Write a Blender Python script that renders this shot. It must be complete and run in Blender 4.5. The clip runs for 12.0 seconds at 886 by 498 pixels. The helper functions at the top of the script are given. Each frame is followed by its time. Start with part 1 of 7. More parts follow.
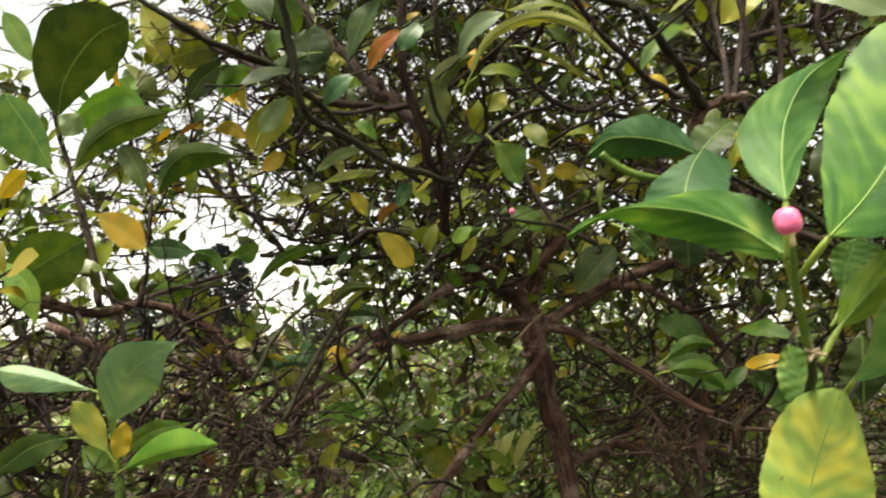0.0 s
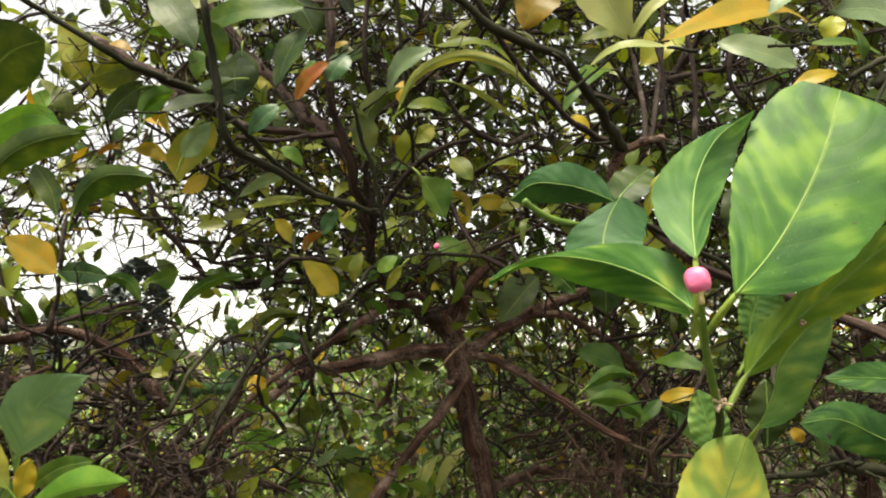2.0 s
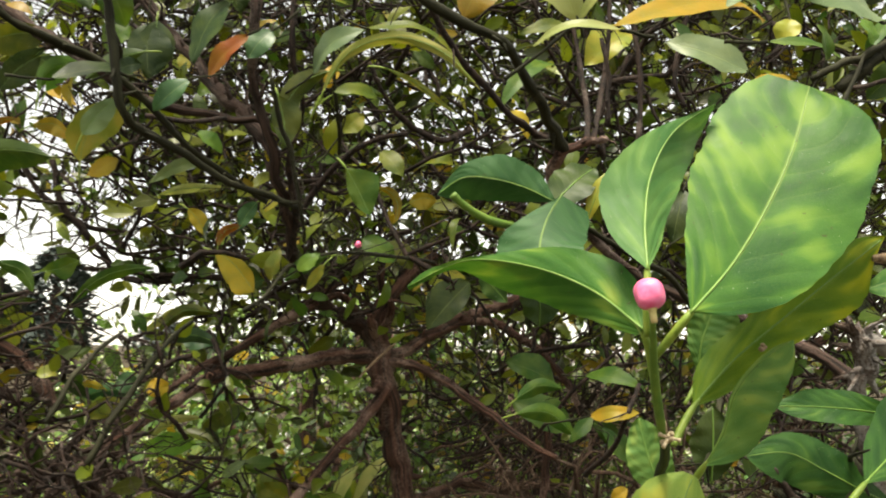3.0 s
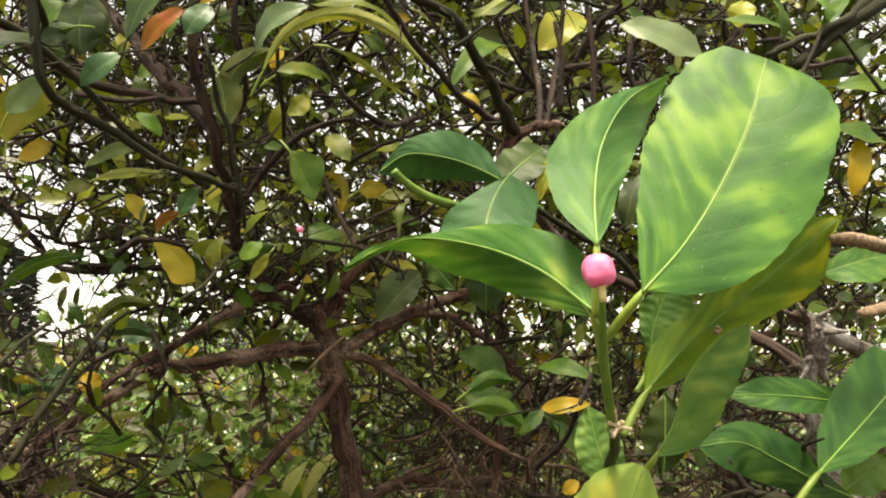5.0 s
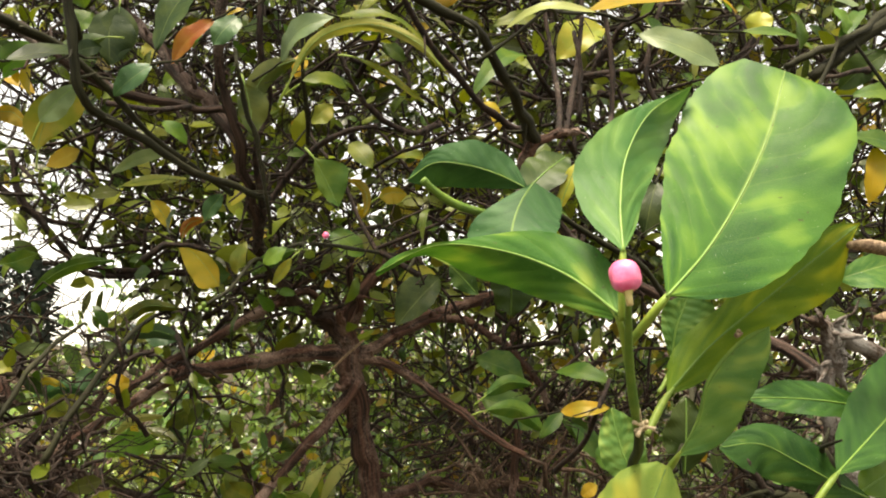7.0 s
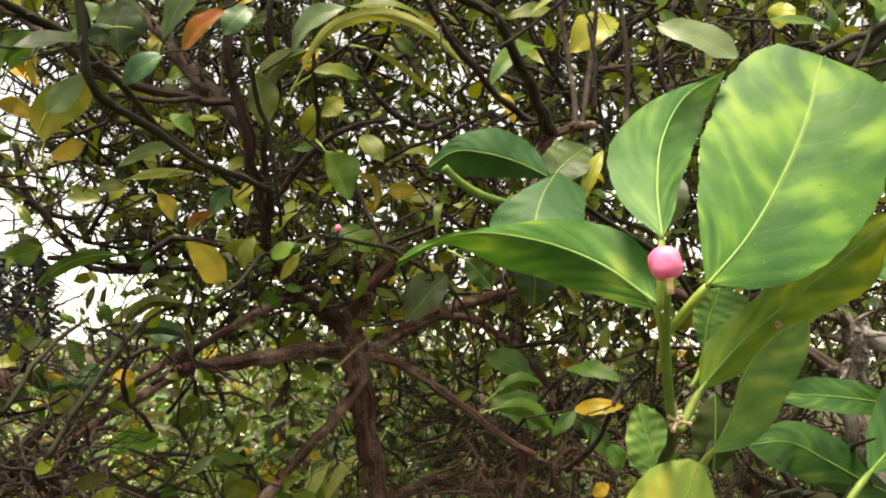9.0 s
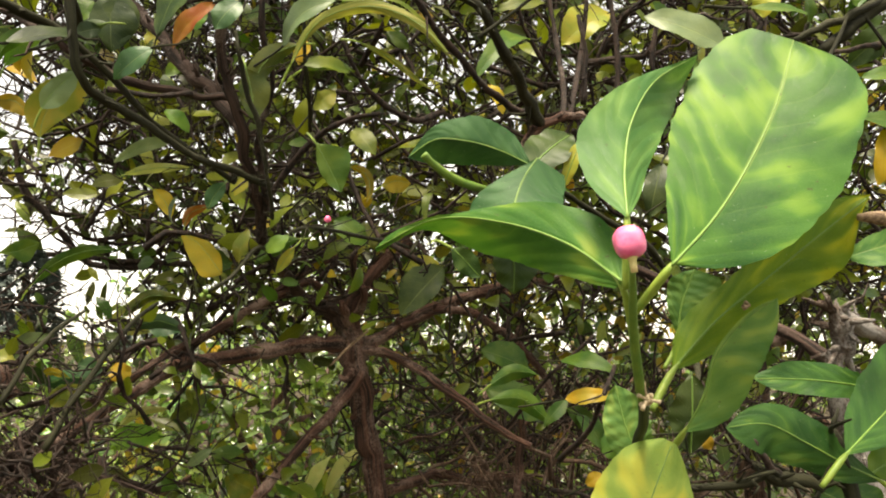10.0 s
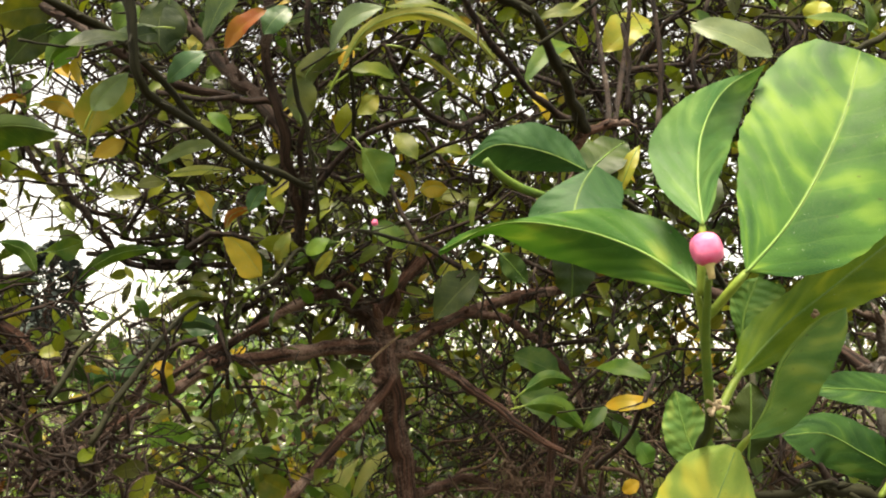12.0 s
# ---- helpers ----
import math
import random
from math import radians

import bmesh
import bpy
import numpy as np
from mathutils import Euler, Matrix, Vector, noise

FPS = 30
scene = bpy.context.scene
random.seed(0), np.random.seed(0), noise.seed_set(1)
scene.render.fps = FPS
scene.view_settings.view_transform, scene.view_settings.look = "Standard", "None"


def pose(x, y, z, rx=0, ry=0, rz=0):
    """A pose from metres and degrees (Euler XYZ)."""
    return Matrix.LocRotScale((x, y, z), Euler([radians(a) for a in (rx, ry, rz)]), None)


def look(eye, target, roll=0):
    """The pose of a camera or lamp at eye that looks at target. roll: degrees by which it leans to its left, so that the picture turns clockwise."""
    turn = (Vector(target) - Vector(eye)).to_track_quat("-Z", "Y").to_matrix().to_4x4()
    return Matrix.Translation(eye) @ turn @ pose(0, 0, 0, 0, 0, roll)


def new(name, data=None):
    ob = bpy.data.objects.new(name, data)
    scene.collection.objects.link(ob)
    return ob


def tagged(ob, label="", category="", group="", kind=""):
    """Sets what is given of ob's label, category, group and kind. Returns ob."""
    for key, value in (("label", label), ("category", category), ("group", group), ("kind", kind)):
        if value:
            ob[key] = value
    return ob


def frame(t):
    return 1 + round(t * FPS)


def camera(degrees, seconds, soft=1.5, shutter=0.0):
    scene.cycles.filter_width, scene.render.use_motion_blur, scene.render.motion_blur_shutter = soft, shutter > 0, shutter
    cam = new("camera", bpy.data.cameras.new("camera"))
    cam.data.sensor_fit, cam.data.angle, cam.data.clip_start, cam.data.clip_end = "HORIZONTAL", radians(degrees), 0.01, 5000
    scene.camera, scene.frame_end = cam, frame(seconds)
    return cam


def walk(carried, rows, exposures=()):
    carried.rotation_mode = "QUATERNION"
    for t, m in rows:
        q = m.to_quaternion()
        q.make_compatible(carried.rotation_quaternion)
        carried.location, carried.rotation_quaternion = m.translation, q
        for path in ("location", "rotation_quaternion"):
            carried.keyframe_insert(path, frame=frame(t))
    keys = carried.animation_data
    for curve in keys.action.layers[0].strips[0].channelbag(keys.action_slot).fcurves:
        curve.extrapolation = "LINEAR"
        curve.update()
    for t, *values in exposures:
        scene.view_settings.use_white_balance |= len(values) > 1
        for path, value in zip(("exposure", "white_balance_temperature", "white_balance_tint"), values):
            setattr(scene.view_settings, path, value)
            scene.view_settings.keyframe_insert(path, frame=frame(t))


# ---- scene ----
SKY, SUN, EXPOSURE, KELVIN, TINT = 0.105, 3.4, 1.84, 8000, 8
cam = camera(59.7, 12.0, soft=2.0, shutter=0.4)
PATH = [
    (0, (0.07068, 0.24627, 1.22325), (-0.0442, 2.2317, 1.4353), -1.04),
    (0.5, (0.07525, 0.22613, 1.23806), (0.0665, 2.2110, 1.4831), -0.77),
    (1, (0.08264, 0.21935, 1.22565), (0.0875, 2.2008, 1.4972), -0.35),
    (1.5, (0.08079, 0.21407, 1.23219), (0.1069, 2.1954, 1.5036), -0.63),
    (2, (0.07268, 0.24182, 1.23983), (0.1488, 2.2242, 1.4936), -0.75),
    (2.5, (0.08069, 0.27246, 1.24373), (0.2208, 2.2514, 1.4973), 0.09),
    (3, (0.08753, 0.30721, 1.24599), (0.3295, 2.2752, 1.5079), 1.07),
    (3.5, (0.09749, 0.34752, 1.24541), (0.4364, 2.3019, 1.5015), 1.41),
    (3.7, (0.10356, 0.35231, 1.24449), (0.4726, 2.3020, 1.4942), 1.32),
    (5.3, (0.09788, 0.33221, 1.24080), (0.4422, 2.2861, 1.4930), 0.68),
    (5.5, (0.09656, 0.33371, 1.24057), (0.4289, 2.2907, 1.4851), 0.72),
    (6, (0.10055, 0.33476, 1.24083), (0.4222, 2.2930, 1.4899), 0.74),
    (6.5, (0.09649, 0.32663, 1.24089), (0.4181, 2.2842, 1.4950), 0.92),
    (7, (0.08983, 0.32075, 1.23946), (0.4082, 2.2773, 1.5050), 1.11),
    (9, (0.08063, 0.33570, 1.23523), (0.3967, 2.2926, 1.5013), 1.47),
    (9.5, (0.08858, 0.33544, 1.23075), (0.3959, 2.2944, 1.4917), 1.31),
    (10, (0.09379, 0.32900, 1.22853), (0.3981, 2.2887, 1.4877), 1.11),
    (10.5, (0.09817, 0.32502, 1.22872), (0.3898, 2.2864, 1.4891), 0.90),
    (11, (0.10450, 0.32663, 1.22832), (0.3635, 2.2925, 1.4895), 0.96),
    (11.5, (0.09210, 0.32694, 1.22869), (0.3325, 2.2949, 1.4920), 1.41),
    (12, (0.07038, 0.32632, 1.22634), (0.3227, 2.2917, 1.4977), 2.18),
]
walk(cam, [(t, look(eye, target, roll)) for t, eye, target, roll in PATH], [(0.0, EXPOSURE - 0.22, KELVIN - 500, TINT - 2), (3.0, EXPOSURE - 0.22, KELVIN - 500, TINT - 2), (3.6, EXPOSURE, KELVIN, TINT), (12.0, EXPOSURE, KELVIN, TINT)])

# ---- world, sun, exposure ----
world = bpy.data.worlds.new("overcast_sky")
world.use_nodes = True
scene.world = world
wn, wl = world.node_tree.nodes, world.node_tree.links
sky = wn.new("ShaderNodeTexSky")
sky.sky_type, sky.sun_disc = "NISHITA", False
sky.sun_elevation, sky.sun_rotation = radians(71), radians(145)
sky.air_density, sky.dust_density, sky.ozone_density = 1.0, 0.4, 1.0
veil = wn.new("ShaderNodeHueSaturation")
veil.inputs["Saturation"].default_value = 0.24
wl.new(sky.outputs["Color"], veil.inputs["Color"])
wl.new(veil.outputs["Color"], wn["Background"].inputs["Color"])
wn["Background"].inputs["Strength"].default_value = SKY
sun = new("sun", bpy.data.lights.new("sun", "SUN"))
sun.data.energy, sun.data.angle, sun.data.color = SUN, radians(22), (1.0, 0.96, 0.9)
sun.matrix_world = look((-1.0, -0.6, 6.8), (0.1, 1.0, 1.2))


# ---- materials ----
def material(name):
    m = bpy.data.materials.new(name)
    m.use_nodes = True
    m.node_tree.nodes.clear()
    return m, m.node_tree.nodes, m.node_tree.links


def node(nodes, kind, **values):
    made = nodes.new(kind)
    for key, value in values.items():
        made.inputs[key.replace("_", " ")].default_value = value
    return made


def maths(nodes, links, op, a, b=0.0, c=0.0, clamp=False):
    made = nodes.new("ShaderNodeMath")
    made.operation, made.use_clamp = op, clamp
    for slot, value in zip(made.inputs, (a, b, c)):
        if isinstance(value, (int, float)):
            slot.default_value = value
        else:
            links.new(value, slot)
    return made.outputs[0]


def blend(nodes, links, factor, a, b, mode="MIX"):
    made = nodes.new("ShaderNodeMix")
    made.data_type, made.blend_type = "RGBA", mode
    for slot, value in ((made.inputs[0], factor), (made.inputs[6], a), (made.inputs[7], b)):
        if isinstance(value, (int, float)):
            slot.default_value = value
        elif isinstance(value, tuple):
            slot.default_value = (*value, 1.0)
        else:
            links.new(value, slot)
    return made.outputs[2]


def noise_of(nodes, links, scale, detail=4.0, rough=0.55, stretch=None, by_uv=False):
    where = nodes.new("ShaderNodeUVMap").outputs[0] if by_uv else nodes.new("ShaderNodeNewGeometry").outputs["Position"]
    if stretch:
        turned = nodes.new("ShaderNodeMapping")
        turned.inputs["Scale"].default_value = stretch
        links.new(where, turned.inputs["Vector"])
        where = turned.outputs[0]
    made = node(nodes, "ShaderNodeTexNoise", Scale=scale, Detail=detail, Roughness=rough)
    links.new(where, made.inputs["Vector"])
    return made.outputs["Fac"]


def ramp(nodes, links, value, low, high):
    made = nodes.new("ShaderNodeMapRange")
    made.inputs["From Min"].default_value, made.inputs["From Max"].default_value = low, high
    links.new(value, made.inputs["Value"])
    return made.outputs[0]


def leaf_material(name, plain, patch, spread=0.5, patch_scale=45, through_light=0.42, rough=0.4, veins=0.28, island=False, vary=0.35, blotch=0.0, soft_patch=0.12, wax=0.36):
    """A leaf: two hues in patches, pale midrib and side veins, wax gloss, light through the blade, a few dark specks."""
    m, n, l = material(name)
    uv = n.new("ShaderNodeUVMap")
    split = n.new("ShaderNodeSeparateXYZ")
    l.new(uv.outputs[0], split.inputs[0])
    u, v = split.outputs[0], split.outputs[1]
    off = maths(n, l, "ABSOLUTE", maths(n, l, "SUBTRACT", maths(n, l, "MULTIPLY", v, 2.0), 1.0))
    wander = maths(n, l, "MULTIPLY_ADD", noise_of(n, l, 60, 2.0), 0.9, -0.45)
    along = maths(n, l, "ADD", maths(n, l, "SUBTRACT", maths(n, l, "MULTIPLY", u, 9.0), maths(n, l, "MULTIPLY", off, 2.2)), wander)
    lane = maths(n, l, "FRACT", along)
    gap = maths(n, l, "ABSOLUTE", maths(n, l, "SUBTRACT", lane, 0.5))
    side_vein = maths(n, l, "MULTIPLY", ramp(n, l, gap, 0.08, 0.0), 0.27)
    midrib = ramp(n, l, off, 0.05, 0.015)
    vein = maths(n, l, "MAXIMUM", side_vein, midrib)
    mesh_at = n.new("ShaderNodeCombineXYZ")
    l.new(maths(n, l, "MULTIPLY", along, 0.62), mesh_at.inputs[0])
    l.new(maths(n, l, "MULTIPLY", v, 3.2), mesh_at.inputs[1])
    l.new(n.new("ShaderNodeObjectInfo").outputs["Random"], mesh_at.inputs[2])
    streak = node(n, "ShaderNodeTexNoise", Scale=1.4, Detail=2.0, Roughness=0.5)
    l.new(mesh_at.outputs[0], streak.inputs["Vector"])
    cloud = noise_of(n, l, patch_scale, 2.0, 0.5)
    between = maths(n, l, "ADD", maths(n, l, "MULTIPLY", cloud, 1.0 - blotch), maths(n, l, "MULTIPLY", streak.outputs["Fac"], blotch))
    hue = ramp(n, l, between, spread - soft_patch, spread + soft_patch)
    colour = blend(n, l, hue, plain, patch)
    pick = n.new("ShaderNodeNewGeometry").outputs["Random Per Island"] if island else n.new("ShaderNodeObjectInfo").outputs["Random"]
    tone = n.new("ShaderNodeHueSaturation")
    l.new(colour, tone.inputs["Color"])
    l.new(maths(n, l, "MULTIPLY_ADD", pick, 2 * vary, 1.0 - vary), tone.inputs["Value"])
    second = maths(n, l, "FRACT", maths(n, l, "MULTIPLY", pick, 17.3))
    l.new(maths(n, l, "MULTIPLY_ADD", second, 0.026, 0.487), tone.inputs["Hue"])
    colour = tone.outputs[0]
    pale = blend(n, l, 0.5, colour, (0.42, 0.5, 0.16))
    colour = blend(n, l, maths(n, l, "MULTIPLY", vein, veins), colour, pale)
    speck = ramp(n, l, noise_of(n, l, 420, 2.0, 0.6), 0.70, 0.76)
    colour = blend(n, l, maths(n, l, "MULTIPLY", speck, 0.6), colour, (0.05, 0.04, 0.015))
    grit = ramp(n, l, noise_of(n, l, 900, 1.0, 0.5), 0.76, 0.80)
    colour = blend(n, l, maths(n, l, "MULTIPLY", grit, 0.5), colour, (0.45, 0.48, 0.4))
    dust = ramp(n, l, noise_of(n, l, 130, 5.0, 0.7), 0.55, 0.8)
    gloss = n.new("ShaderNodeBsdfPrincipled")
    l.new(colour, gloss.inputs["Base Color"])
    l.new(maths(n, l, "MULTIPLY_ADD", dust, 0.25, rough), gloss.inputs["Roughness"])
    gloss.inputs["Specular IOR Level"].default_value = wax
    bump = node(n, "ShaderNodeBump", Strength=0.35, Distance=0.0012)
    relief = maths(n, l, "ADD", maths(n, l, "MULTIPLY", vein, -0.6), maths(n, l, "MULTIPLY", noise_of(n, l, 300, 3.0), 0.5))
    l.new(relief, bump.inputs["Height"])
    l.new(bump.outputs[0], gloss.inputs["Normal"])
    glow = n.new("ShaderNodeBsdfTranslucent")
    l.new(blend(n, l, 0.75, colour, (1.0, 0.95, 0.35), "MULTIPLY"), glow.inputs["Color"])
    both = n.new("ShaderNodeMixShader")
    both.inputs[0].default_value = through_light
    l.new(gloss.outputs[0], both.inputs[1])
    l.new(glow.outputs[0], both.inputs[2])
    out = n.new("ShaderNodeOutputMaterial")
    l.new(both.outputs[0], out.inputs[0])
    return m


def broad_leaf_material(name, deep, lit, yellow, lanes=8.5, mottle=0.5, gold=0.62, through_light=0.3, rough=0.5, wax=0.25, tip_gold=0.0, vein=0.16):
    """A broad near leaf: deep green fields between paler side veins, yellow chlorotic streaks that follow the veins, raised net of veins."""
    m, n, l = material(name)
    uv = n.new("ShaderNodeUVMap")
    split = n.new("ShaderNodeSeparateXYZ")
    l.new(uv.outputs[0], split.inputs[0])
    u, v = split.outputs[0], split.outputs[1]
    off = maths(n, l, "ABSOLUTE", maths(n, l, "SUBTRACT", maths(n, l, "MULTIPLY", v, 2.0), 1.0))
    rise = maths(n, l, "MULTIPLY", maths(n, l, "POWER", off, 1.25), 2.1)
    sag = maths(n, l, "MULTIPLY_ADD", noise_of(n, l, 2.3, 1.0, 0.4, None, True), 1.3, -0.65)
    along = maths(n, l, "ADD", maths(n, l, "SUBTRACT", maths(n, l, "MULTIPLY", u, lanes), rise), sag)
    half = maths(n, l, "MULTIPLY", maths(n, l, "GREATER_THAN", v, 0.5), 0.43)
    lane = maths(n, l, "FRACT", maths(n, l, "ADD", along, half))
    gap = maths(n, l, "ABSOLUTE", maths(n, l, "SUBTRACT", lane, 0.5))
    line = maths(n, l, "MULTIPLY", ramp(n, l, gap, 0.055, 0.0), ramp(n, l, off, 1.0, 0.55))
    midrib = ramp(n, l, off, 0.035, 0.012)
    at = n.new("ShaderNodeCombineXYZ")
    l.new(maths(n, l, "MULTIPLY", along, 0.85), at.inputs[0])
    l.new(maths(n, l, "MULTIPLY", v, 2.4), at.inputs[1])
    l.new(maths(n, l, "MULTIPLY", n.new("ShaderNodeObjectInfo").outputs["Random"], 9.0), at.inputs[2])
    streak = node(n, "ShaderNodeTexNoise", Scale=1.1, Detail=1.3, Roughness=0.45)
    l.new(at.outputs[0], streak.inputs["Vector"])
    cloud = noise_of(n, l, 40, 1.6, 0.45)
    field = maths(n, l, "ADD", maths(n, l, "MULTIPLY", streak.outputs["Fac"], 0.58), maths(n, l, "MULTIPLY", cloud, 0.42))
    by_vein = maths(n, l, "ADD", field, maths(n, l, "MULTIPLY", ramp(n, l, gap, 0.5, 0.0), 0.03))
    colour = blend(n, l, ramp(n, l, by_vein, mottle - 0.11, mottle + 0.12), deep, lit)
    ripe = maths(n, l, "ADD", by_vein, maths(n, l, "MULTIPLY", u, tip_gold))
    colour = blend(n, l, ramp(n, l, ripe, gold - 0.09, gold + 0.1), colour, yellow)
    net = node(n, "ShaderNodeTexVoronoi", Scale=900.0)
    net.feature = "DISTANCE_TO_EDGE"
    l.new(n.new("ShaderNodeNewGeometry").outputs["Position"], net.inputs["Vector"])
    cell = ramp(n, l, net.outputs["Distance"], 0.12, 0.0)
    colour = blend(n, l, maths(n, l, "MULTIPLY", cell, 0.1), colour, yellow)
    pale = blend(n, l, 0.35, colour, (0.42, 0.52, 0.14))
    colour = blend(n, l, maths(n, l, "MULTIPLY", maths(n, l, "MAXIMUM", maths(n, l, "MULTIPLY", line, vein), midrib), 0.8), colour, pale)
    speck = ramp(n, l, noise_of(n, l, 330, 2.0, 0.6), 0.70, 0.75)
    colour = blend(n, l, maths(n, l, "MULTIPLY", speck, 0.6), colour, (0.06, 0.05, 0.02))
    grit = ramp(n, l, noise_of(n, l, 1100, 1.0, 0.5), 0.77, 0.80)
    colour = blend(n, l, maths(n, l, "MULTIPLY", grit, 0.5), colour, (0.5, 0.52, 0.42))
    skin = n.new("ShaderNodeBsdfPrincipled")
    l.new(colour, skin.inputs["Base Color"])
    l.new(maths(n, l, "MULTIPLY_ADD", noise_of(n, l, 160, 4.0, 0.6), 0.2, rough - 0.1), skin.inputs["Roughness"])
    skin.inputs["Specular IOR Level"].default_value = wax
    bump = node(n, "ShaderNodeBump", Strength=0.35, Distance=0.0012)
    puff = maths(n, l, "MULTIPLY", ramp(n, l, gap, 0.0, 0.4), 0.4)
    relief = maths(n, l, "ADD", maths(n, l, "ADD", puff, maths(n, l, "MULTIPLY", cell, -0.12)), maths(n, l, "MULTIPLY", noise_of(n, l, 420, 3.0), 0.3))
    l.new(relief, bump.inputs["Height"])
    l.new(bump.outputs[0], skin.inputs["Normal"])
    glow = n.new("ShaderNodeBsdfTranslucent")
    l.new(blend(n, l, 0.75, colour, (1.0, 0.95, 0.35), "MULTIPLY"), glow.inputs["Color"])
    both = n.new("ShaderNodeMixShader")
    both.inputs[0].default_value = through_light
    l.new(skin.outputs[0], both.inputs[1])
    l.new(glow.outputs[0], both.inputs[2])
    out = n.new("ShaderNodeOutputMaterial")
    l.new(both.outputs[0], out.inputs[0])
    return m


def bark_material(name, dark, mid, light, patch=0.62, scale=1.0, relief=0.004, by_uv=True):
    """Bark: long furrows, grey lichen patches, fine grain."""
    m, n, l = material(name)
    grain = noise_of(n, l, 150 * scale, 6.0, 0.65, (0.06, 1.0, 1.0), by_uv) if by_uv else noise_of(n, l, 90 * scale, 6.0, 0.65, (1.0, 1.0, 0.22))
    broad = noise_of(n, l, 14 * scale, 4.0, 0.6)
    fine = noise_of(n, l, 380 * scale, 3.0, 0.6)
    colour = blend(n, l, ramp(n, l, grain, 0.40, 0.60), dark, mid)
    crust = ramp(n, l, maths(n, l, "ADD", maths(n, l, "MULTIPLY", broad, 0.7), maths(n, l, "MULTIPLY", fine, 0.3)), patch - 0.06, patch + 0.08)
    colour = blend(n, l, crust, colour, light)
    skin = n.new("ShaderNodeBsdfPrincipled")
    l.new(colour, skin.inputs["Base Color"])
    skin.inputs["Roughness"].default_value = 0.85
    skin.inputs["Specular IOR Level"].default_value = 0.25
    bump = node(n, "ShaderNodeBump", Strength=0.9, Distance=relief)
    l.new(maths(n, l, "ADD", grain, maths(n, l, "MULTIPLY", fine, 0.35)), bump.inputs["Height"])
    l.new(bump.outputs[0], skin.inputs["Normal"])
    out = n.new("ShaderNodeOutputMaterial")
    l.new(skin.outputs[0], out.inputs[0])
    return m


def plain_material(name, one, two, scale, rough, bump_size=0.001, specular=0.4, under=0.0):
    m, n, l = material(name)
    cloud = noise_of(n, l, scale, 5.0, 0.6)
    colour = blend(n, l, ramp(n, l, cloud, 0.35, 0.65), one, two)
    skin = n.new("ShaderNodeBsdfPrincipled")
    l.new(colour, skin.inputs["Base Color"])
    skin.inputs["Roughness"].default_value = rough
    skin.inputs["Specular IOR Level"].default_value = specular
    skin.inputs["Subsurface Weight"].default_value = under
    skin.inputs["Subsurface Radius"].default_value = (0.003, 0.0015, 0.001)
    bump = node(n, "ShaderNodeBump", Strength=0.5, Distance=bump_size)
    l.new(noise_of(n, l, scale * 4, 5.0, 0.65), bump.inputs["Height"])
    l.new(bump.outputs[0], skin.inputs["Normal"])
    out = n.new("ShaderNodeOutputMaterial")
    l.new(skin.outputs[0], out.inputs[0])
    return m


LEAF = {
    "green": leaf_material("leaf_green", (0.045, 0.11, 0.014), (0.09, 0.155, 0.018), through_light=0.5, rough=0.46),
    # "dark" has the shade of leaf undersides put into its colour
    "dark": leaf_material("leaf_shaded_green", (0.022, 0.052, 0.008), (0.05, 0.082, 0.011), through_light=0.28, rough=0.5),
    "olive": leaf_material("leaf_olive", (0.07, 0.105, 0.012), (0.13, 0.15, 0.016), through_light=0.5, rough=0.46),
    "bluish": leaf_material("leaf_bluish_green", (0.028, 0.082, 0.026), (0.048, 0.115, 0.034), through_light=0.15),
    "bright": leaf_material("leaf_bright_green", (0.09, 0.21, 0.025), (0.14, 0.26, 0.03)),
    "lime": leaf_material("leaf_yellow_green", (0.19, 0.24, 0.028), (0.30, 0.28, 0.03)),
    "yellow": leaf_material("leaf_yellow", (0.46, 0.31, 0.02), (0.36, 0.29, 0.026), veins=0.2),
    "orange": leaf_material("leaf_orange_brown", (0.27, 0.085, 0.014), (0.32, 0.16, 0.02), veins=0.2),
    "pale": leaf_material("leaf_pale", (0.38, 0.44, 0.15), (0.46, 0.48, 0.18), through_light=0.5),
    "grey": leaf_material("leaf_grey_green", (0.12, 0.18, 0.075), (0.16, 0.22, 0.09), through_light=0.2),
    "deep": leaf_material("leaf_deep_green", (0.045, 0.14, 0.026), (0.13, 0.245, 0.042), spread=0.53, patch_scale=30, veins=0.5, vary=0.08, rough=0.46, blotch=0.6),
}
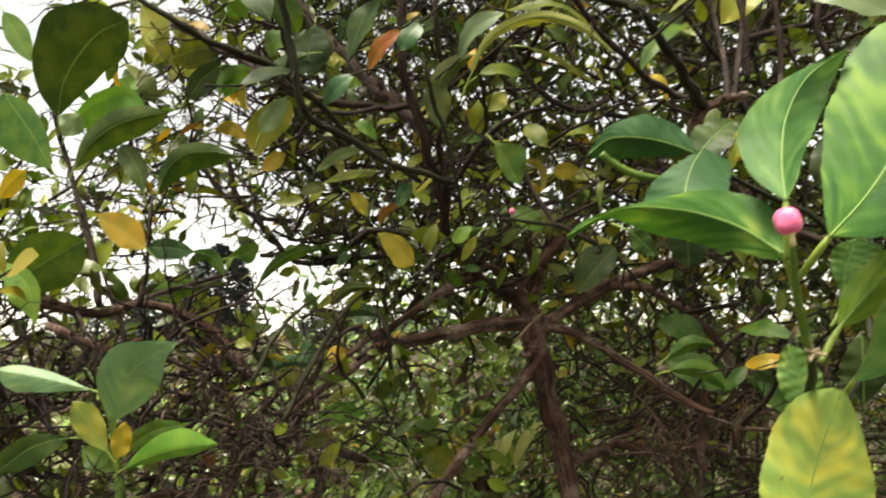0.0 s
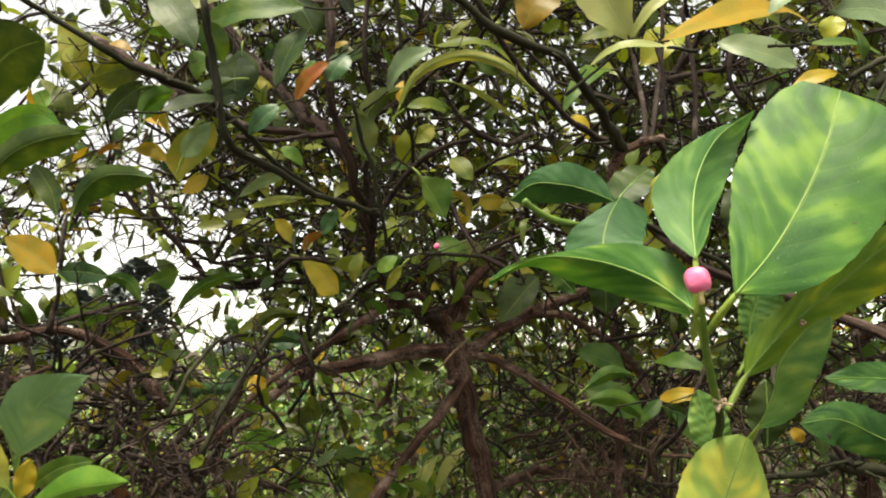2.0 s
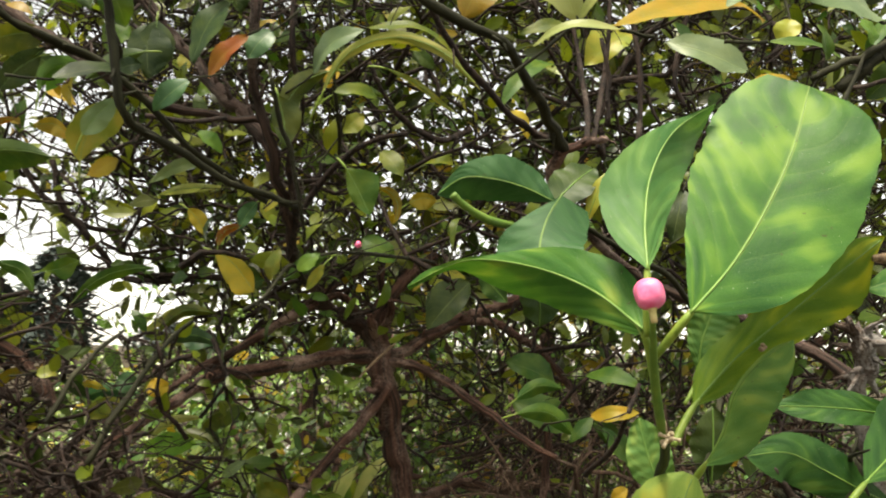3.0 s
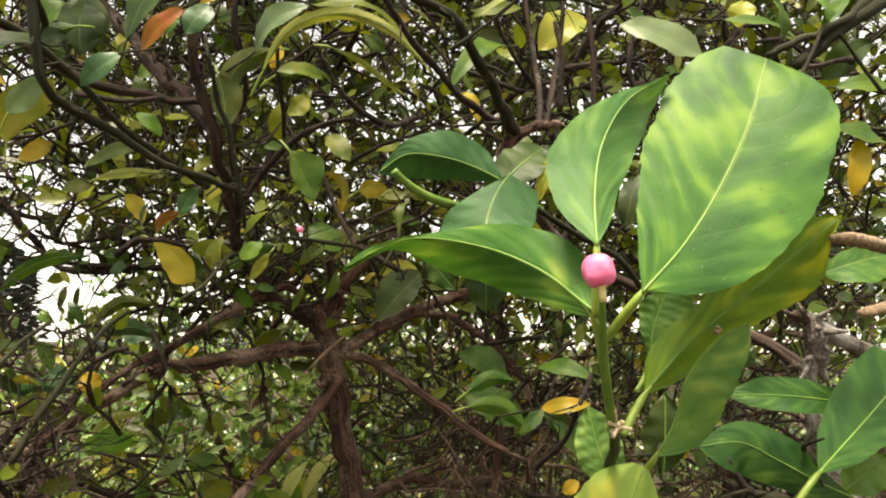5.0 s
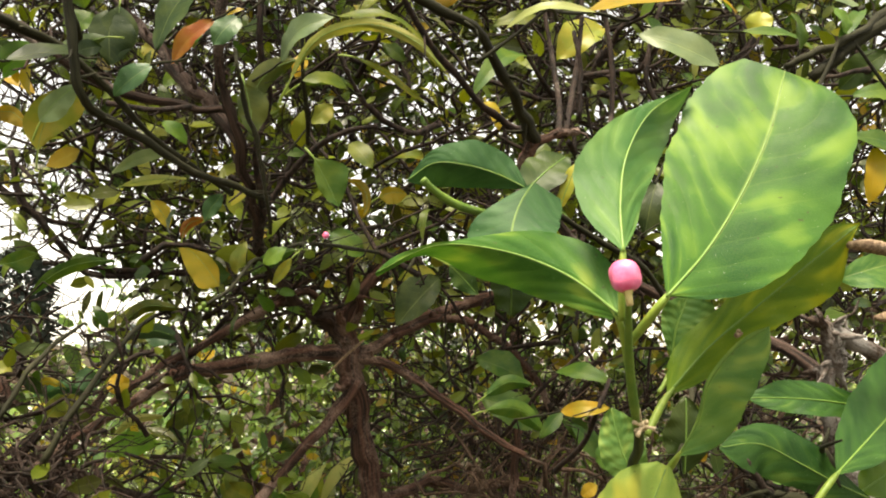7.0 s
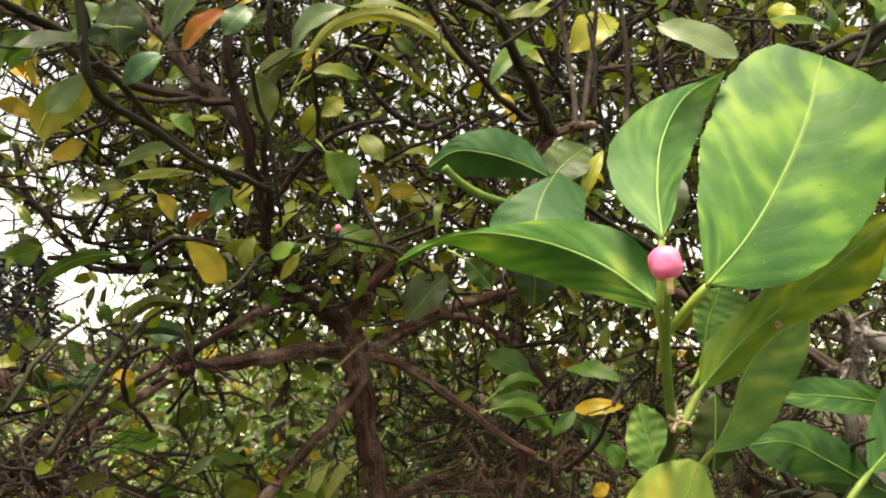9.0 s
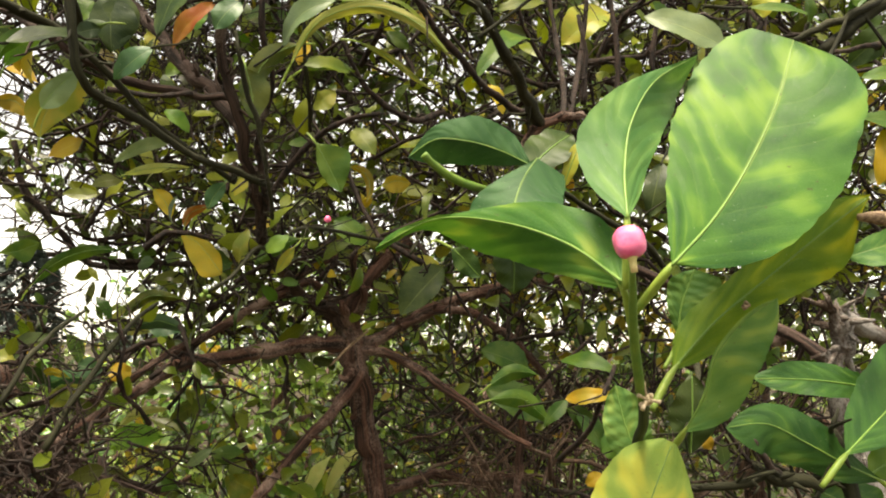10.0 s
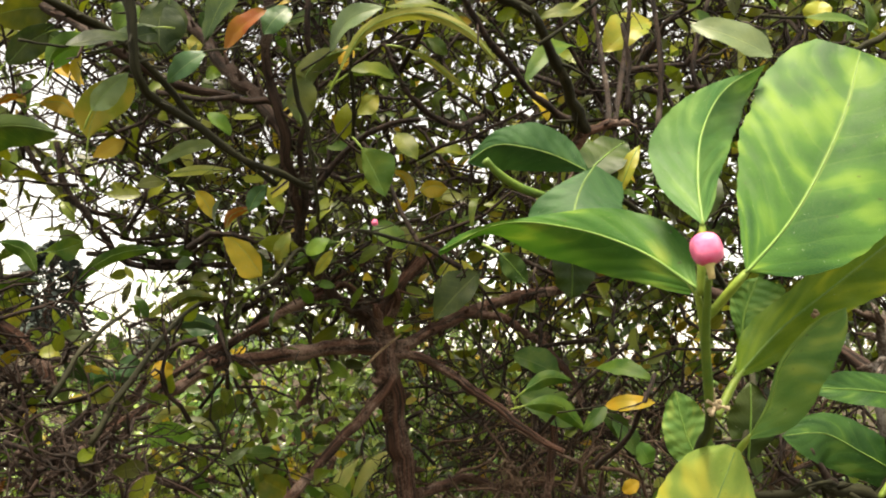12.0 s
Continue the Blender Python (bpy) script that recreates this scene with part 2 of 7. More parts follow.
LEAF.update({
    "big": broad_leaf_material("leaf_broad_mottled", (0.014, 0.075, 0.009), (0.066, 0.18, 0.02), (0.2, 0.32, 0.04), mottle=0.51, gold=0.63, wax=0.32),
    "folded": broad_leaf_material("leaf_broad_soft_green", (0.042, 0.13, 0.03), (0.095, 0.205, 0.05), (0.15, 0.27, 0.07), mottle=0.5, gold=0.66),
    "arched": broad_leaf_material("leaf_broad_deep_green", (0.026, 0.105, 0.014), (0.075, 0.19, 0.026), (0.24, 0.33, 0.05), mottle=0.52, gold=0.66),
    "gilded": broad_leaf_material("leaf_broad_gilded", (0.09, 0.19, 0.02), (0.21, 0.32, 0.03), (0.46, 0.47, 0.03), mottle=0.5, gold=0.74, tip_gold=0.17, vein=0.1, through_light=0.42),
    "worn": broad_leaf_material("leaf_broad_worn", (0.07, 0.175, 0.042), (0.16, 0.28, 0.07), (0.28, 0.36, 0.075), mottle=0.5, gold=0.64, vein=0.08, through_light=0.38),
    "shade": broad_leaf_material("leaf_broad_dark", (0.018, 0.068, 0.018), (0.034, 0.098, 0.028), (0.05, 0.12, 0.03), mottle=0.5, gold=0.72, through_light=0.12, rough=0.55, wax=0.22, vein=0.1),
    "blanched": broad_leaf_material("leaf_broad_blanched", (0.19, 0.31, 0.055), (0.31, 0.41, 0.08), (0.62, 0.56, 0.07), mottle=0.5, gold=0.48, tip_gold=-0.16, vein=0.1, through_light=0.35),
    # "sprig": base colours paled and greyed to hold sky sheen, besides the wax gloss
    "sprig": broad_leaf_material("leaf_sheen_veined", (0.10, 0.2, 0.085), (0.15, 0.265, 0.115), (0.24, 0.34, 0.13), gold=0.66, vein=0.5, rough=0.4, wax=0.5),
    "arch": broad_leaf_material("leaf_pale_olive", (0.16, 0.19, 0.03), (0.25, 0.27, 0.06), (0.36, 0.33, 0.08), gold=0.6, vein=0.1, through_light=0.45),
    "low": broad_leaf_material("leaf_broad_low_green", (0.013, 0.056, 0.010), (0.036, 0.105, 0.017), (0.12, 0.19, 0.03), mottle=0.52, gold=0.7, vein=0.12),
})
CROWN = leaf_material("crown_leaves", (0.04, 0.09, 0.008), (0.16, 0.19, 0.014), patch_scale=5, island=True, vary=0.75, through_light=0.36, rough=0.3, wax=0.5)
THICKET = leaf_material("thicket_leaves", (0.07, 0.155, 0.03), (0.2, 0.275, 0.058), patch_scale=2.5, island=True, vary=0.8, through_light=0.3, rough=0.22, wax=0.8)
LITTER = leaf_material("fallen_leaves", (0.12, 0.07, 0.03), (0.2, 0.14, 0.05), patch_scale=5, island=True, vary=0.5, through_light=0.1, rough=0.7)
SHED = leaf_material("yellowed_crown_leaves", (0.38, 0.25, 0.02), (0.24, 0.24, 0.025), patch_scale=4, island=True, vary=0.3)
BARK = bark_material("lemon_bark", (0.012, 0.007, 0.005), (0.105, 0.050, 0.033), (0.27, 0.19, 0.155), patch=0.56, relief=0.007)
TWIG = bark_material("twig_bark", (0.008, 0.006, 0.005), (0.036, 0.022, 0.016), (0.12, 0.095, 0.08), patch=0.62, scale=2.0, relief=0.0015, by_uv=False)
LIMB = bark_material("limb_bark", (0.012, 0.008, 0.006), (0.068, 0.041, 0.031), (0.2, 0.155, 0.135), patch=0.6, scale=1.5, relief=0.003)
DRY = bark_material("dry_twig_bark", (0.04, 0.024, 0.016), (0.12, 0.075, 0.05), (0.24, 0.19, 0.15), patch=0.62, scale=2.0, relief=0.0015, by_uv=False)
SNAG = bark_material("peeling_bark", (0.02, 0.013, 0.009), (0.10, 0.066, 0.048), (0.30, 0.28, 0.26), patch=0.52, relief=0.006)
GREENWOOD = plain_material("green_stem", (0.06, 0.13, 0.018), (0.13, 0.2, 0.028), 120, 0.5, 0.0006)
DARKWOOD = bark_material("dark_green_bark", (0.010, 0.010, 0.005), (0.028, 0.028, 0.012), (0.075, 0.07, 0.045), patch=0.64, scale=1.6, relief=0.0012)
PETIOLE = plain_material("petiole_skin", (0.13, 0.22, 0.03), (0.22, 0.29, 0.045), 180, 0.45, 0.0003)
STUB = plain_material("pale_flower_stub", (0.34, 0.25, 0.14), (0.56, 0.46, 0.31), 600, 0.7, 0.0006)
OLDSTEM = bark_material("older_green_stem", (0.02, 0.028, 0.009), (0.055, 0.07, 0.02), (0.12, 0.12, 0.06), patch=0.64, scale=1.6, relief=0.0008)
RIB = plain_material("pale_midrib", (0.10, 0.2, 0.035), (0.15, 0.25, 0.045), 140, 0.45, 0.0003)
BUD = plain_material("pink_petal", (0.76, 0.095, 0.24), (0.82, 0.23, 0.39), 160, 0.38, 0.0004, 0.4, 0.25)
CALYX = plain_material("pale_calyx", (0.45, 0.4, 0.14), (0.6, 0.46, 0.22), 200, 0.5, 0.0004)
SCAR = plain_material("corky_scar", (0.10, 0.06, 0.035), (0.34, 0.24, 0.15), 420, 0.8, 0.001)
SOIL = plain_material("leaf_litter_soil", (0.028, 0.02, 0.012), (0.06, 0.048, 0.026), 23, 0.95, 0.02, 0.2)
# distance haze is mixed into this lighter, bluish needle colour
HAZED_NEEDLES = plain_material("hazed_conifer_needles", (0.035, 0.048, 0.042), (0.065, 0.082, 0.072), 3, 0.8, 0.01, 0.2)


# ---- building helpers ----
def part(name, bm, mat, parent=None, label="", smooth=True):
    """Links a bmesh as one mesh object, under a parent if given."""
    data = bpy.data.meshes.new(name)
    bm.to_mesh(data)
    bm.free()
    return part_mesh(name, data, mat, parent, label, smooth)


def part_mesh(name, data, mat, parent=None, label="", smooth=True):
    if not data.materials:
        data.materials.append(mat)
    if smooth:
        data.shade_smooth()
    ob = new(name, data)
    if parent:
        ob.parent = parent
    return tagged(ob, label)


def thing(name, at, label, category, group="", kind=""):
    ob = new(name)
    ob.location = at
    ob.empty_display_size = 0.1
    return tagged(ob, label, category, group, kind)


def under(ob, parent):
    """Hangs ob under a thing whose place is not the origin, keeping ob where it is."""
    ob.parent = parent
    top = parent
    shift = Vector((0, 0, 0))
    while top:
        shift += top.location
        top = top.parent
    ob.location = ob.location - shift
    return ob


def curve_points(points, steps):
    """Catmull-Rom through (x, y, z, radius) rows."""
    p = np.array([points[0], *points, points[-1]], float)
    p[0], p[-1] = 2 * p[1] - p[2], 2 * p[-2] - p[-3]
    out = []
    for i in range(1, len(p) - 2):
        for k in range(steps):
            t = k / steps
            out.append(0.5 * (2 * p[i] + (p[i + 1] - p[i - 1]) * t + (2 * p[i - 1] - 5 * p[i] + 4 * p[i + 1] - p[i + 2]) * t * t
                              + (3 * p[i] - p[i - 1] - 3 * p[i + 1] + p[i + 2]) * t ** 3))
    out.append(p[-2])
    return np.array(out)


def tube_arrays(rows, sides, rough=0.0, seed=0):
    """Vertices and faces of a tapered tube along rows of (x, y, z, radius)."""
    rng = np.random.default_rng(seed)
    centre, radius = rows[:, :3], np.maximum(rows[:, 3], 0.0003)
    along = np.gradient(centre, axis=0)
    along /= np.linalg.norm(along, axis=1)[:, None] + 1e-9
    helper = np.array((0.31, 0.87, 0.38)) if abs(along[0][1]) < 0.8 else np.array((1.0, 0.1, 0.0))
    verts = []
    ridge = rng.uniform(-1, 1, sides)
    for i in range(len(rows)):
        a = np.cross(along[i], helper)
        a /= np.linalg.norm(a) + 1e-9
        b = np.cross(along[i], a)
        turn = np.arange(sides) * 2 * math.pi / sides
        ridge = 0.75 * ridge + 0.45 * rng.uniform(-1, 1, sides)
        r = radius[i] * (1 + rough * ridge)
        verts.append(centre[i] + (np.cos(turn) * r)[:, None] * a + (np.sin(turn) * r)[:, None] * b)
    n = len(rows)
    faces = [(i * sides + k, i * sides + (k + 1) % sides, (i + 1) * sides + (k + 1) % sides, (i + 1) * sides + k)
             for i in range(n - 1) for k in range(sides)]
    faces += [tuple(range(sides))[::-1], tuple(range((n - 1) * sides, n * sides))]
    return np.concatenate(verts), faces


def branch(parent, points, mat=None, name="branch", steps=5, sides=9, rough=0.1, label=""):
    """A limb or twig along (x, y, z, radius) rows, with uneven bark and small knots."""
    rows = curve_points(points, steps)
    seed = int(abs(points[0][0] * 7919 + points[0][2] * 104729)) + len(points)
    rng = np.random.default_rng(seed)
    woody = mat in (BARK, TWIG, LIMB, SNAG, DARKWOOD)
    if woody:
        wobble = rng.normal(0, 1, (len(rows), 3))
        wobble[1:-1] = 0.5 * wobble[1:-1] + 0.25 * (wobble[:-2] + wobble[2:])
        rows[1:-1, :3] += wobble[1:-1] * rows[1:-1, 3:4] * (0.16 if sides > 10 else 0.42)
        lump = rng.normal(0, 0.09, len(rows))
        rows[:, 3] *= 1 + np.clip(lump, -0.15, 0.3)
        rough = max(rough, 0.12)
    verts, faces = tube_arrays(rows, sides, rough, seed)
    origin = np.array(points[0][:3])
    count = len(verts)
    run = np.concatenate([[0.0], np.cumsum(np.linalg.norm(np.diff(rows[:, :3], axis=0), axis=1))])
    if woody and name not in ("petiole", "trunk") and run[-1] > 0.1 and rows[0, 1] < 2.2:
        for _ in range(int(run[-1] / 0.05)):
            i = int(rng.integers(1, len(rows) - 1))
            way = rng.normal(0, 1, 3) * (1, 0.6, 1)
            way /= np.linalg.norm(way)
            p, fork, r = rows[i, :3].copy(), [], min(rows[i, 3] * 0.4, 0.0026)
            step = rng.uniform(0.006, 0.02)
            for k in range(4):
                fork.append((*p, r * (1 - 0.22 * k)))
                way = way + rng.normal(0, 0.35, 3)
                way /= np.linalg.norm(way)
                p = p + way * step
            spur, ring = tube_arrays(np.array(fork), 5)
            faces += [tuple(q + count for q in f) for f in ring]
            verts = np.concatenate([verts, spur])
            count += len(spur)
    if woody:
        for _ in range(int(run[-1] / 0.035)):
            i = int(rng.integers(1, len(rows) - 1))
            r = rows[i, 3]
            way = rng.normal(0, 1, 3)
            way /= np.linalg.norm(way)
            tip = rows[i, :3] + way * (r + rng.uniform(0.4, 1.6) * min(r + 0.004, 0.012))
            spur, ring = tube_arrays(np.array([(*(rows[i, :3] + way * r * 0.5), r * 0.42), (*((rows[i, :3] + tip) / 2 + way * r * 0.3), r * 0.3), (*tip, r * 0.13)]), 5)
            faces += [tuple(q + count for q in f) for f in ring]
            verts = np.concatenate([verts, spur])
            count += len(spur)
    data = bpy.data.meshes.new(name)
    data.from_pydata((verts - origin).tolist(), [], faces)
    run = run + seed % 17
    girth = 2 * math.pi * float(rows[:, 3].mean())
    uv = [(run[a], girth * b / sides) for i in range(len(rows) - 1) for k in range(sides) for a, b in ((i, k), (i, k + 1), (i + 1, k + 1), (i + 1, k))]
    uv += [(run[0], 0.0)] * sides + [(run[-1], 0.0)] * sides
    uv += [(run[0] + 0.0013 * k, 0.002 * (k % 5)) for k in range(len(data.loops) - len(uv))]
    data.uv_layers.new(name="UVMap").data.foreach_set("uv", np.array(uv, np.float32).ravel())
    ob = part_mesh(name, data, mat or TWIG, None, label)
    ob.location = origin
    return under(ob, parent) if parent else ob


def half_width(u, blunt, peak=0.47):
    """Outline of a citrus leaf: elliptic, widest at peak, narrowing to a short point; blunt rounds both ends."""
    k = math.log(0.5) / math.log(peak)
    return np.clip(np.sin(math.pi * np.clip(u, 0, 1) ** k), 0, 1) ** (0.84 - 0.29 * blunt)


def leaf_arrays(length, width, bend, fold, blunt, nu, nv, wave=0.0, seed=0, twist=0.0, lop=0.0, sway=0.0, peaks=(0.47, 0.47)):
    """A leaf blade along +x with its face to +z: vertices, faces and uv."""
    rng = np.random.default_rng(seed)
    phase = rng.uniform(0, 6.28, 3)
    u = np.linspace(0.0, 1.0, nu + 1)
    v = np.linspace(-1, 1, 2 * nv + 1)
    uu, vv = np.meshgrid(u, v, indexing="ij")
    w = np.where(vv > 0, half_width(uu, blunt, peaks[0]), half_width(uu, blunt, peaks[1])) * width / 2
    w = w * (1 + 0.04 * wave * np.sin(uu * 21 + phase[0] + 2 * np.sign(vv)))
    w = w * (1 + lop * np.sign(vv))
    y = w * vv * math.cos(fold)
    z = w * np.abs(vv) * math.sin(fold) - 0.25 * w * vv ** 2 * fold
    z += wave * 0.055 * width * np.sin(uu * 11 + phase[1] + 1.4 * np.sign(vv)) * vv ** 2
    z += wave * 0.02 * width * np.cos(uu * 28 + phase[2]) * np.abs(vv)
    angle = twist * (uu - 0.2)
    y, z = y * np.cos(angle) - z * np.sin(angle), y * np.sin(angle) + z * np.cos(angle)
    x = uu * length
    y = y + sway * length * np.sin(math.pi * uu)
    z = z + bend * length * np.sin(math.pi * uu ** 1.1)
    verts = np.stack([x, y, z], -1).reshape(-1, 3)
    c = 2 * nv + 1
    faces = [(i * c + j, (i + 1) * c + j, (i + 1) * c + j + 1, i * c + j + 1) for i in range(nu) for j in range(2 * nv)]
    return verts, faces, np.stack([uu, (vv + 1) / 2], -1).reshape(-1, 2)


def leaf_mesh(name, verts, faces, uv):
    data = bpy.data.meshes.new(name)
    data.from_pydata(np.asarray(verts).tolist(), [], faces)
    layer = data.uv_layers.new(name="UVMap")
    index = np.empty(len(data.loops), np.int32)
    data.loops.foreach_get("vertex_index", index)
    layer.data.foreach_set("uv", np.asarray(uv)[index].astype(np.float32).ravel())
    return data


def leaf_frame(base, tip, roll):
    """The turn of a leaf from base to tip; roll 0 faces it to -y, 90 tips its face up or down."""
    x = (Vector(tip) - Vector(base)).normalized()
    n = Vector((0, -1, 0))
    n = (n - x * n.dot(x)).normalized()
    n = Matrix.Rotation(radians(roll), 3, x) @ n
    y = n.cross(x).normalized()
    return Matrix((x, y, n)).transposed().to_4x4()


def leaf(parent, base, tip, width, roll=0, bend=0.08, look_of="green", fold=0.22, blunt=None, stalk=None, fine=False, wave=1.0, twist=None, lop=None, sway=0.0, peaks=(0.47, 0.47), label=""):
    """One leaf from base to tip, with its stalk; a fine one has its midrib as a mesh of its own."""
    length = (Vector(tip) - Vector(base)).length
    seed = int(abs(base[0] * 9973 + base[2] * 7907 + tip[0] * 5003)) % 99991
    own = random.Random(seed)
    blunt = own.uniform(0.0, 0.6) if blunt is None else blunt
    lop = (0.0 if fine else own.uniform(-0.25, 0.25)) if lop is None else lop
    twist = (0.0 if fine else own.uniform(-0.6, 0.6)) if twist is None else twist
    nu, nv = (26, 6) if fine else (12, 3)
    verts, faces, uv = leaf_arrays(length, width, bend, fold, blunt, nu, nv, wave, seed, twist, lop, sway, peaks)
    turn = leaf_frame(base, tip, roll)
    ob = part_mesh("leaf", leaf_mesh("leaf", verts, faces, uv), LEAF[look_of], None, label)
    ob.matrix_basis = Matrix.Translation(base) @ turn
    under(ob, parent)
    if fine:
        u = np.linspace(0, 0.97, 24)
        rib = np.stack([u * length, sway * length * np.sin(math.pi * u), bend * length * np.sin(math.pi * u ** 1.1) + 0.0003, (0.0011 - 0.0009 * u) * (width / 0.06) ** 0.5], 1)
        rv, rf = tube_arrays(rib, 6)
        data = bpy.data.meshes.new("midrib")
        data.from_pydata(rv.tolist(), [], rf)
        part_mesh("midrib", data, RIB, ob, "pale raised midrib")
    if stalk is None and not fine:
        back = (Vector(base) - Vector(tip)).normalized()
        stalk = Vector(base) + back * own.uniform(0.02, 0.045) + Vector((own.uniform(-1, 1), own.uniform(-0.4, 1), own.uniform(-1.2, 0.4))) * 0.012
    if stalk:
        a, b = np.array(stalk), np.array(base)
        d = np.array(tip) - b
        thick = 0.0016 if fine else 0.0011
        stem = branch(None, [(*a, thick * 1.2), (*((a + b) / 2 + np.array((0, 0, -0.001))), thick), (*b, thick), (*(b + d * 0.05), thick * 0.8)],
                      GREENWOOD if fine else DARKWOOD, "petiole", 3, 7, 0.03)
        stem.parent, stem.matrix_parent_inverse = ob, (Matrix.Translation(base) @ turn).inverted()
    return ob


STATIONS = (0.0, 0.08, 0.2, 0.35, 0.5, 0.65, 0.8, 0.92, 1.0)


def broad_leaf(parent, rib, left, right, look_of, facing=(0, -1, 0), folds=(0.2, 0.2), curl=0.0, lead=0.0, petiole=None, thick=0.0018, wave=1.0, rib_size=1.0, grain=(48, 8), label=""):
    """A near leaf along its midrib, with half-widths in millimetres at the STATIONS on both sides, each side folded and curled, its margin faintly
    toothed, a raised midrib and a winged petiole of its own."""
    nu, nv = grain
    line = curve_points([(*p, 0.0) for p in rib], 24)[:, :3]
    run = np.concatenate([[0.0], np.cumsum(np.linalg.norm(np.diff(line, axis=0), axis=1))])
    length = run[-1]
    u = np.linspace(0, 1, nu + 1)
    line = np.stack([np.interp(u * length, run, line[:, k]) for k in range(3)], 1)
    way = np.gradient(line, axis=0)
    way /= np.linalg.norm(way, axis=1)[:, None]
    right_of = np.cross(way, facing)
    right_of /= np.linalg.norm(right_of, axis=1)[:, None]
    front = np.tile(np.array(facing, float), (nu + 1, 1))
    rng = np.random.default_rng(int(abs(rib[0][0] * 9973 + rib[2][2] * 7907)))
    phase = rng.uniform(0, 6.28, 4)
    cols = []
    for v in np.linspace(-1, 1, 2 * nv + 1):
        table, fold, sign = (left, folds[0], -1.0) if v < 0 else (right, folds[1], 1.0)
        w = np.interp(u, STATIONS, table) * 0.001
        for _ in range(nu // 7):
            w[1:-1] = 0.25 * w[:-2] + 0.5 * w[1:-1] + 0.25 * w[2:]
        w = w * (1 + 0.012 * wave * np.sin(u * 95 + phase[0]) + 0.02 * wave * np.sin(u * 23 + phase[1] * sign))
        a = abs(v)
        out = (sign * a * w)[:, None]
        lift = a * w * math.tan(fold) - curl * a * a * w + wave * 0.0011 * a * a * np.sin(u * 15 + phase[2] + sign) + wave * 0.0004 * a * np.sin(u * 52 + phase[3])
        ahead = (a * w * np.tan(lead * u))[:, None]
        cols.append(line + right_of * out + front * lift[:, None] + way * ahead)
    verts = np.stack(cols, 1).reshape(-1, 3)
    c = 2 * nv + 1
    faces = [(i * c + j, i * c + j + 1, (i + 1) * c + j + 1, (i + 1) * c + j) for i in range(nu) for j in range(2 * nv)]
    uu, vv = np.meshgrid(u, np.linspace(0, 1, c), indexing="ij")
    origin = np.array(rib[0])
    data = leaf_mesh("leaf", verts - origin, faces, np.stack([uu, vv], -1).reshape(-1, 2))
    ob = part_mesh("leaf", data, LEAF[look_of], None, label)
    ob.location = origin
    under(ob, parent)
    keep = u < 0.985
    ridge = np.concatenate([line - origin, (rib_size * (0.00068 - 0.0005 * u))[:, None]], 1)[keep]
    rv, rf = tube_arrays(ridge, 6)
    data = bpy.data.meshes.new("midrib")
    data.from_pydata(rv.tolist(), [], rf)
    part_mesh("midrib", data, RIB, ob, "pale raised midrib")
    if petiole:
        a, b = np.array(petiole), np.array(rib[0])
        ahead = way[0] * length * 0.04
        stem = branch(None, [(*a, thick * 0.8), (*(a * 0.6 + b * 0.4 - way[0] * 0.001), thick * 1.1), (*(a * 0.15 + b * 0.85), thick), (*(b + ahead), thick * 0.35)], PETIOLE, "petiole", 4, 9, 0.03)
        stem.parent, stem.matrix_parent_inverse = ob, Matrix.Translation(origin).inverted()
    return ob


# ---- main tree: trunk, limbs, twigs, leaves ----
lemon_tree = thing("lemon_tree", (0.15, 1.67, 0.0), "old forked lemon tree with tangled twigs and some yellowing leaves", "tree")
branch(lemon_tree, [(0.140, 1.655, 1.270, 0.0182), (0.149, 1.655, 1.218, 0.0210), (0.162, 1.660, 1.161, 0.0204), (0.182, 1.670, 1.066, 0.0193), (0.199, 1.680, 0.985, 0.0189), (0.239, 1.690, 0.600, 0.0290), (0.239, 1.680, 0.250, 0.0360), (0.229, 1.670, -0.030, 0.0500)], BARK, "trunk", steps=6, sides=16, rough=0.07)
branch(lemon_tree, [(0.152, 1.655, 1.232, 0.0136), (0.095, 1.640, 1.234, 0.0126), (0.023, 1.610, 1.225, 0.0124), (-0.045, 1.590, 1.213, 0.0115), (-0.117, 1.565, 1.197, 0.0121), (-0.161, 1.530, 1.165, 0.0073), (-0.203, 1.500, 1.134, 0.0066), (-0.258, 1.470, 1.091, 0.0060), (-0.311, 1.450, 1.042, 0.0049)], BARK, "limb", steps=6, sides=12)
branch(lemon_tree, [(0.112, 1.650, 1.303, 0.0068), (0.073, 1.640, 1.334, 0.0068), (0.019, 1.620, 1.308, 0.0066), (-0.040, 1.600, 1.273, 0.0065), (-0.105, 1.580, 1.232, 0.0058), (-0.157, 1.560, 1.197, 0.0057), (-0.203, 1.540, 1.155, 0.0049)], BARK, "limb")
branch(lemon_tree, [(0.163, 1.640, 1.190, 0.0116), (0.122, 1.620, 1.131, 0.0092), (0.083, 1.600, 1.088, 0.0083), (0.038, 1.580, 1.034, 0.0083), (-0.001, 1.560, 0.988, 0.0082), (-0.041, 1.540, 0.928, 0.0090)], BARK, "limb", sides=12)
branch(lemon_tree, [(0.162, 1.650, 1.227, 0.0090), (0.208, 1.620, 1.217, 0.0073), (0.259, 1.570, 1.188, 0.0071), (0.304, 1.510, 1.157, 0.0068), (0.348, 1.450, 1.123, 0.0052), (0.395, 1.420, 1.096, 0.0039)], BARK, "limb")
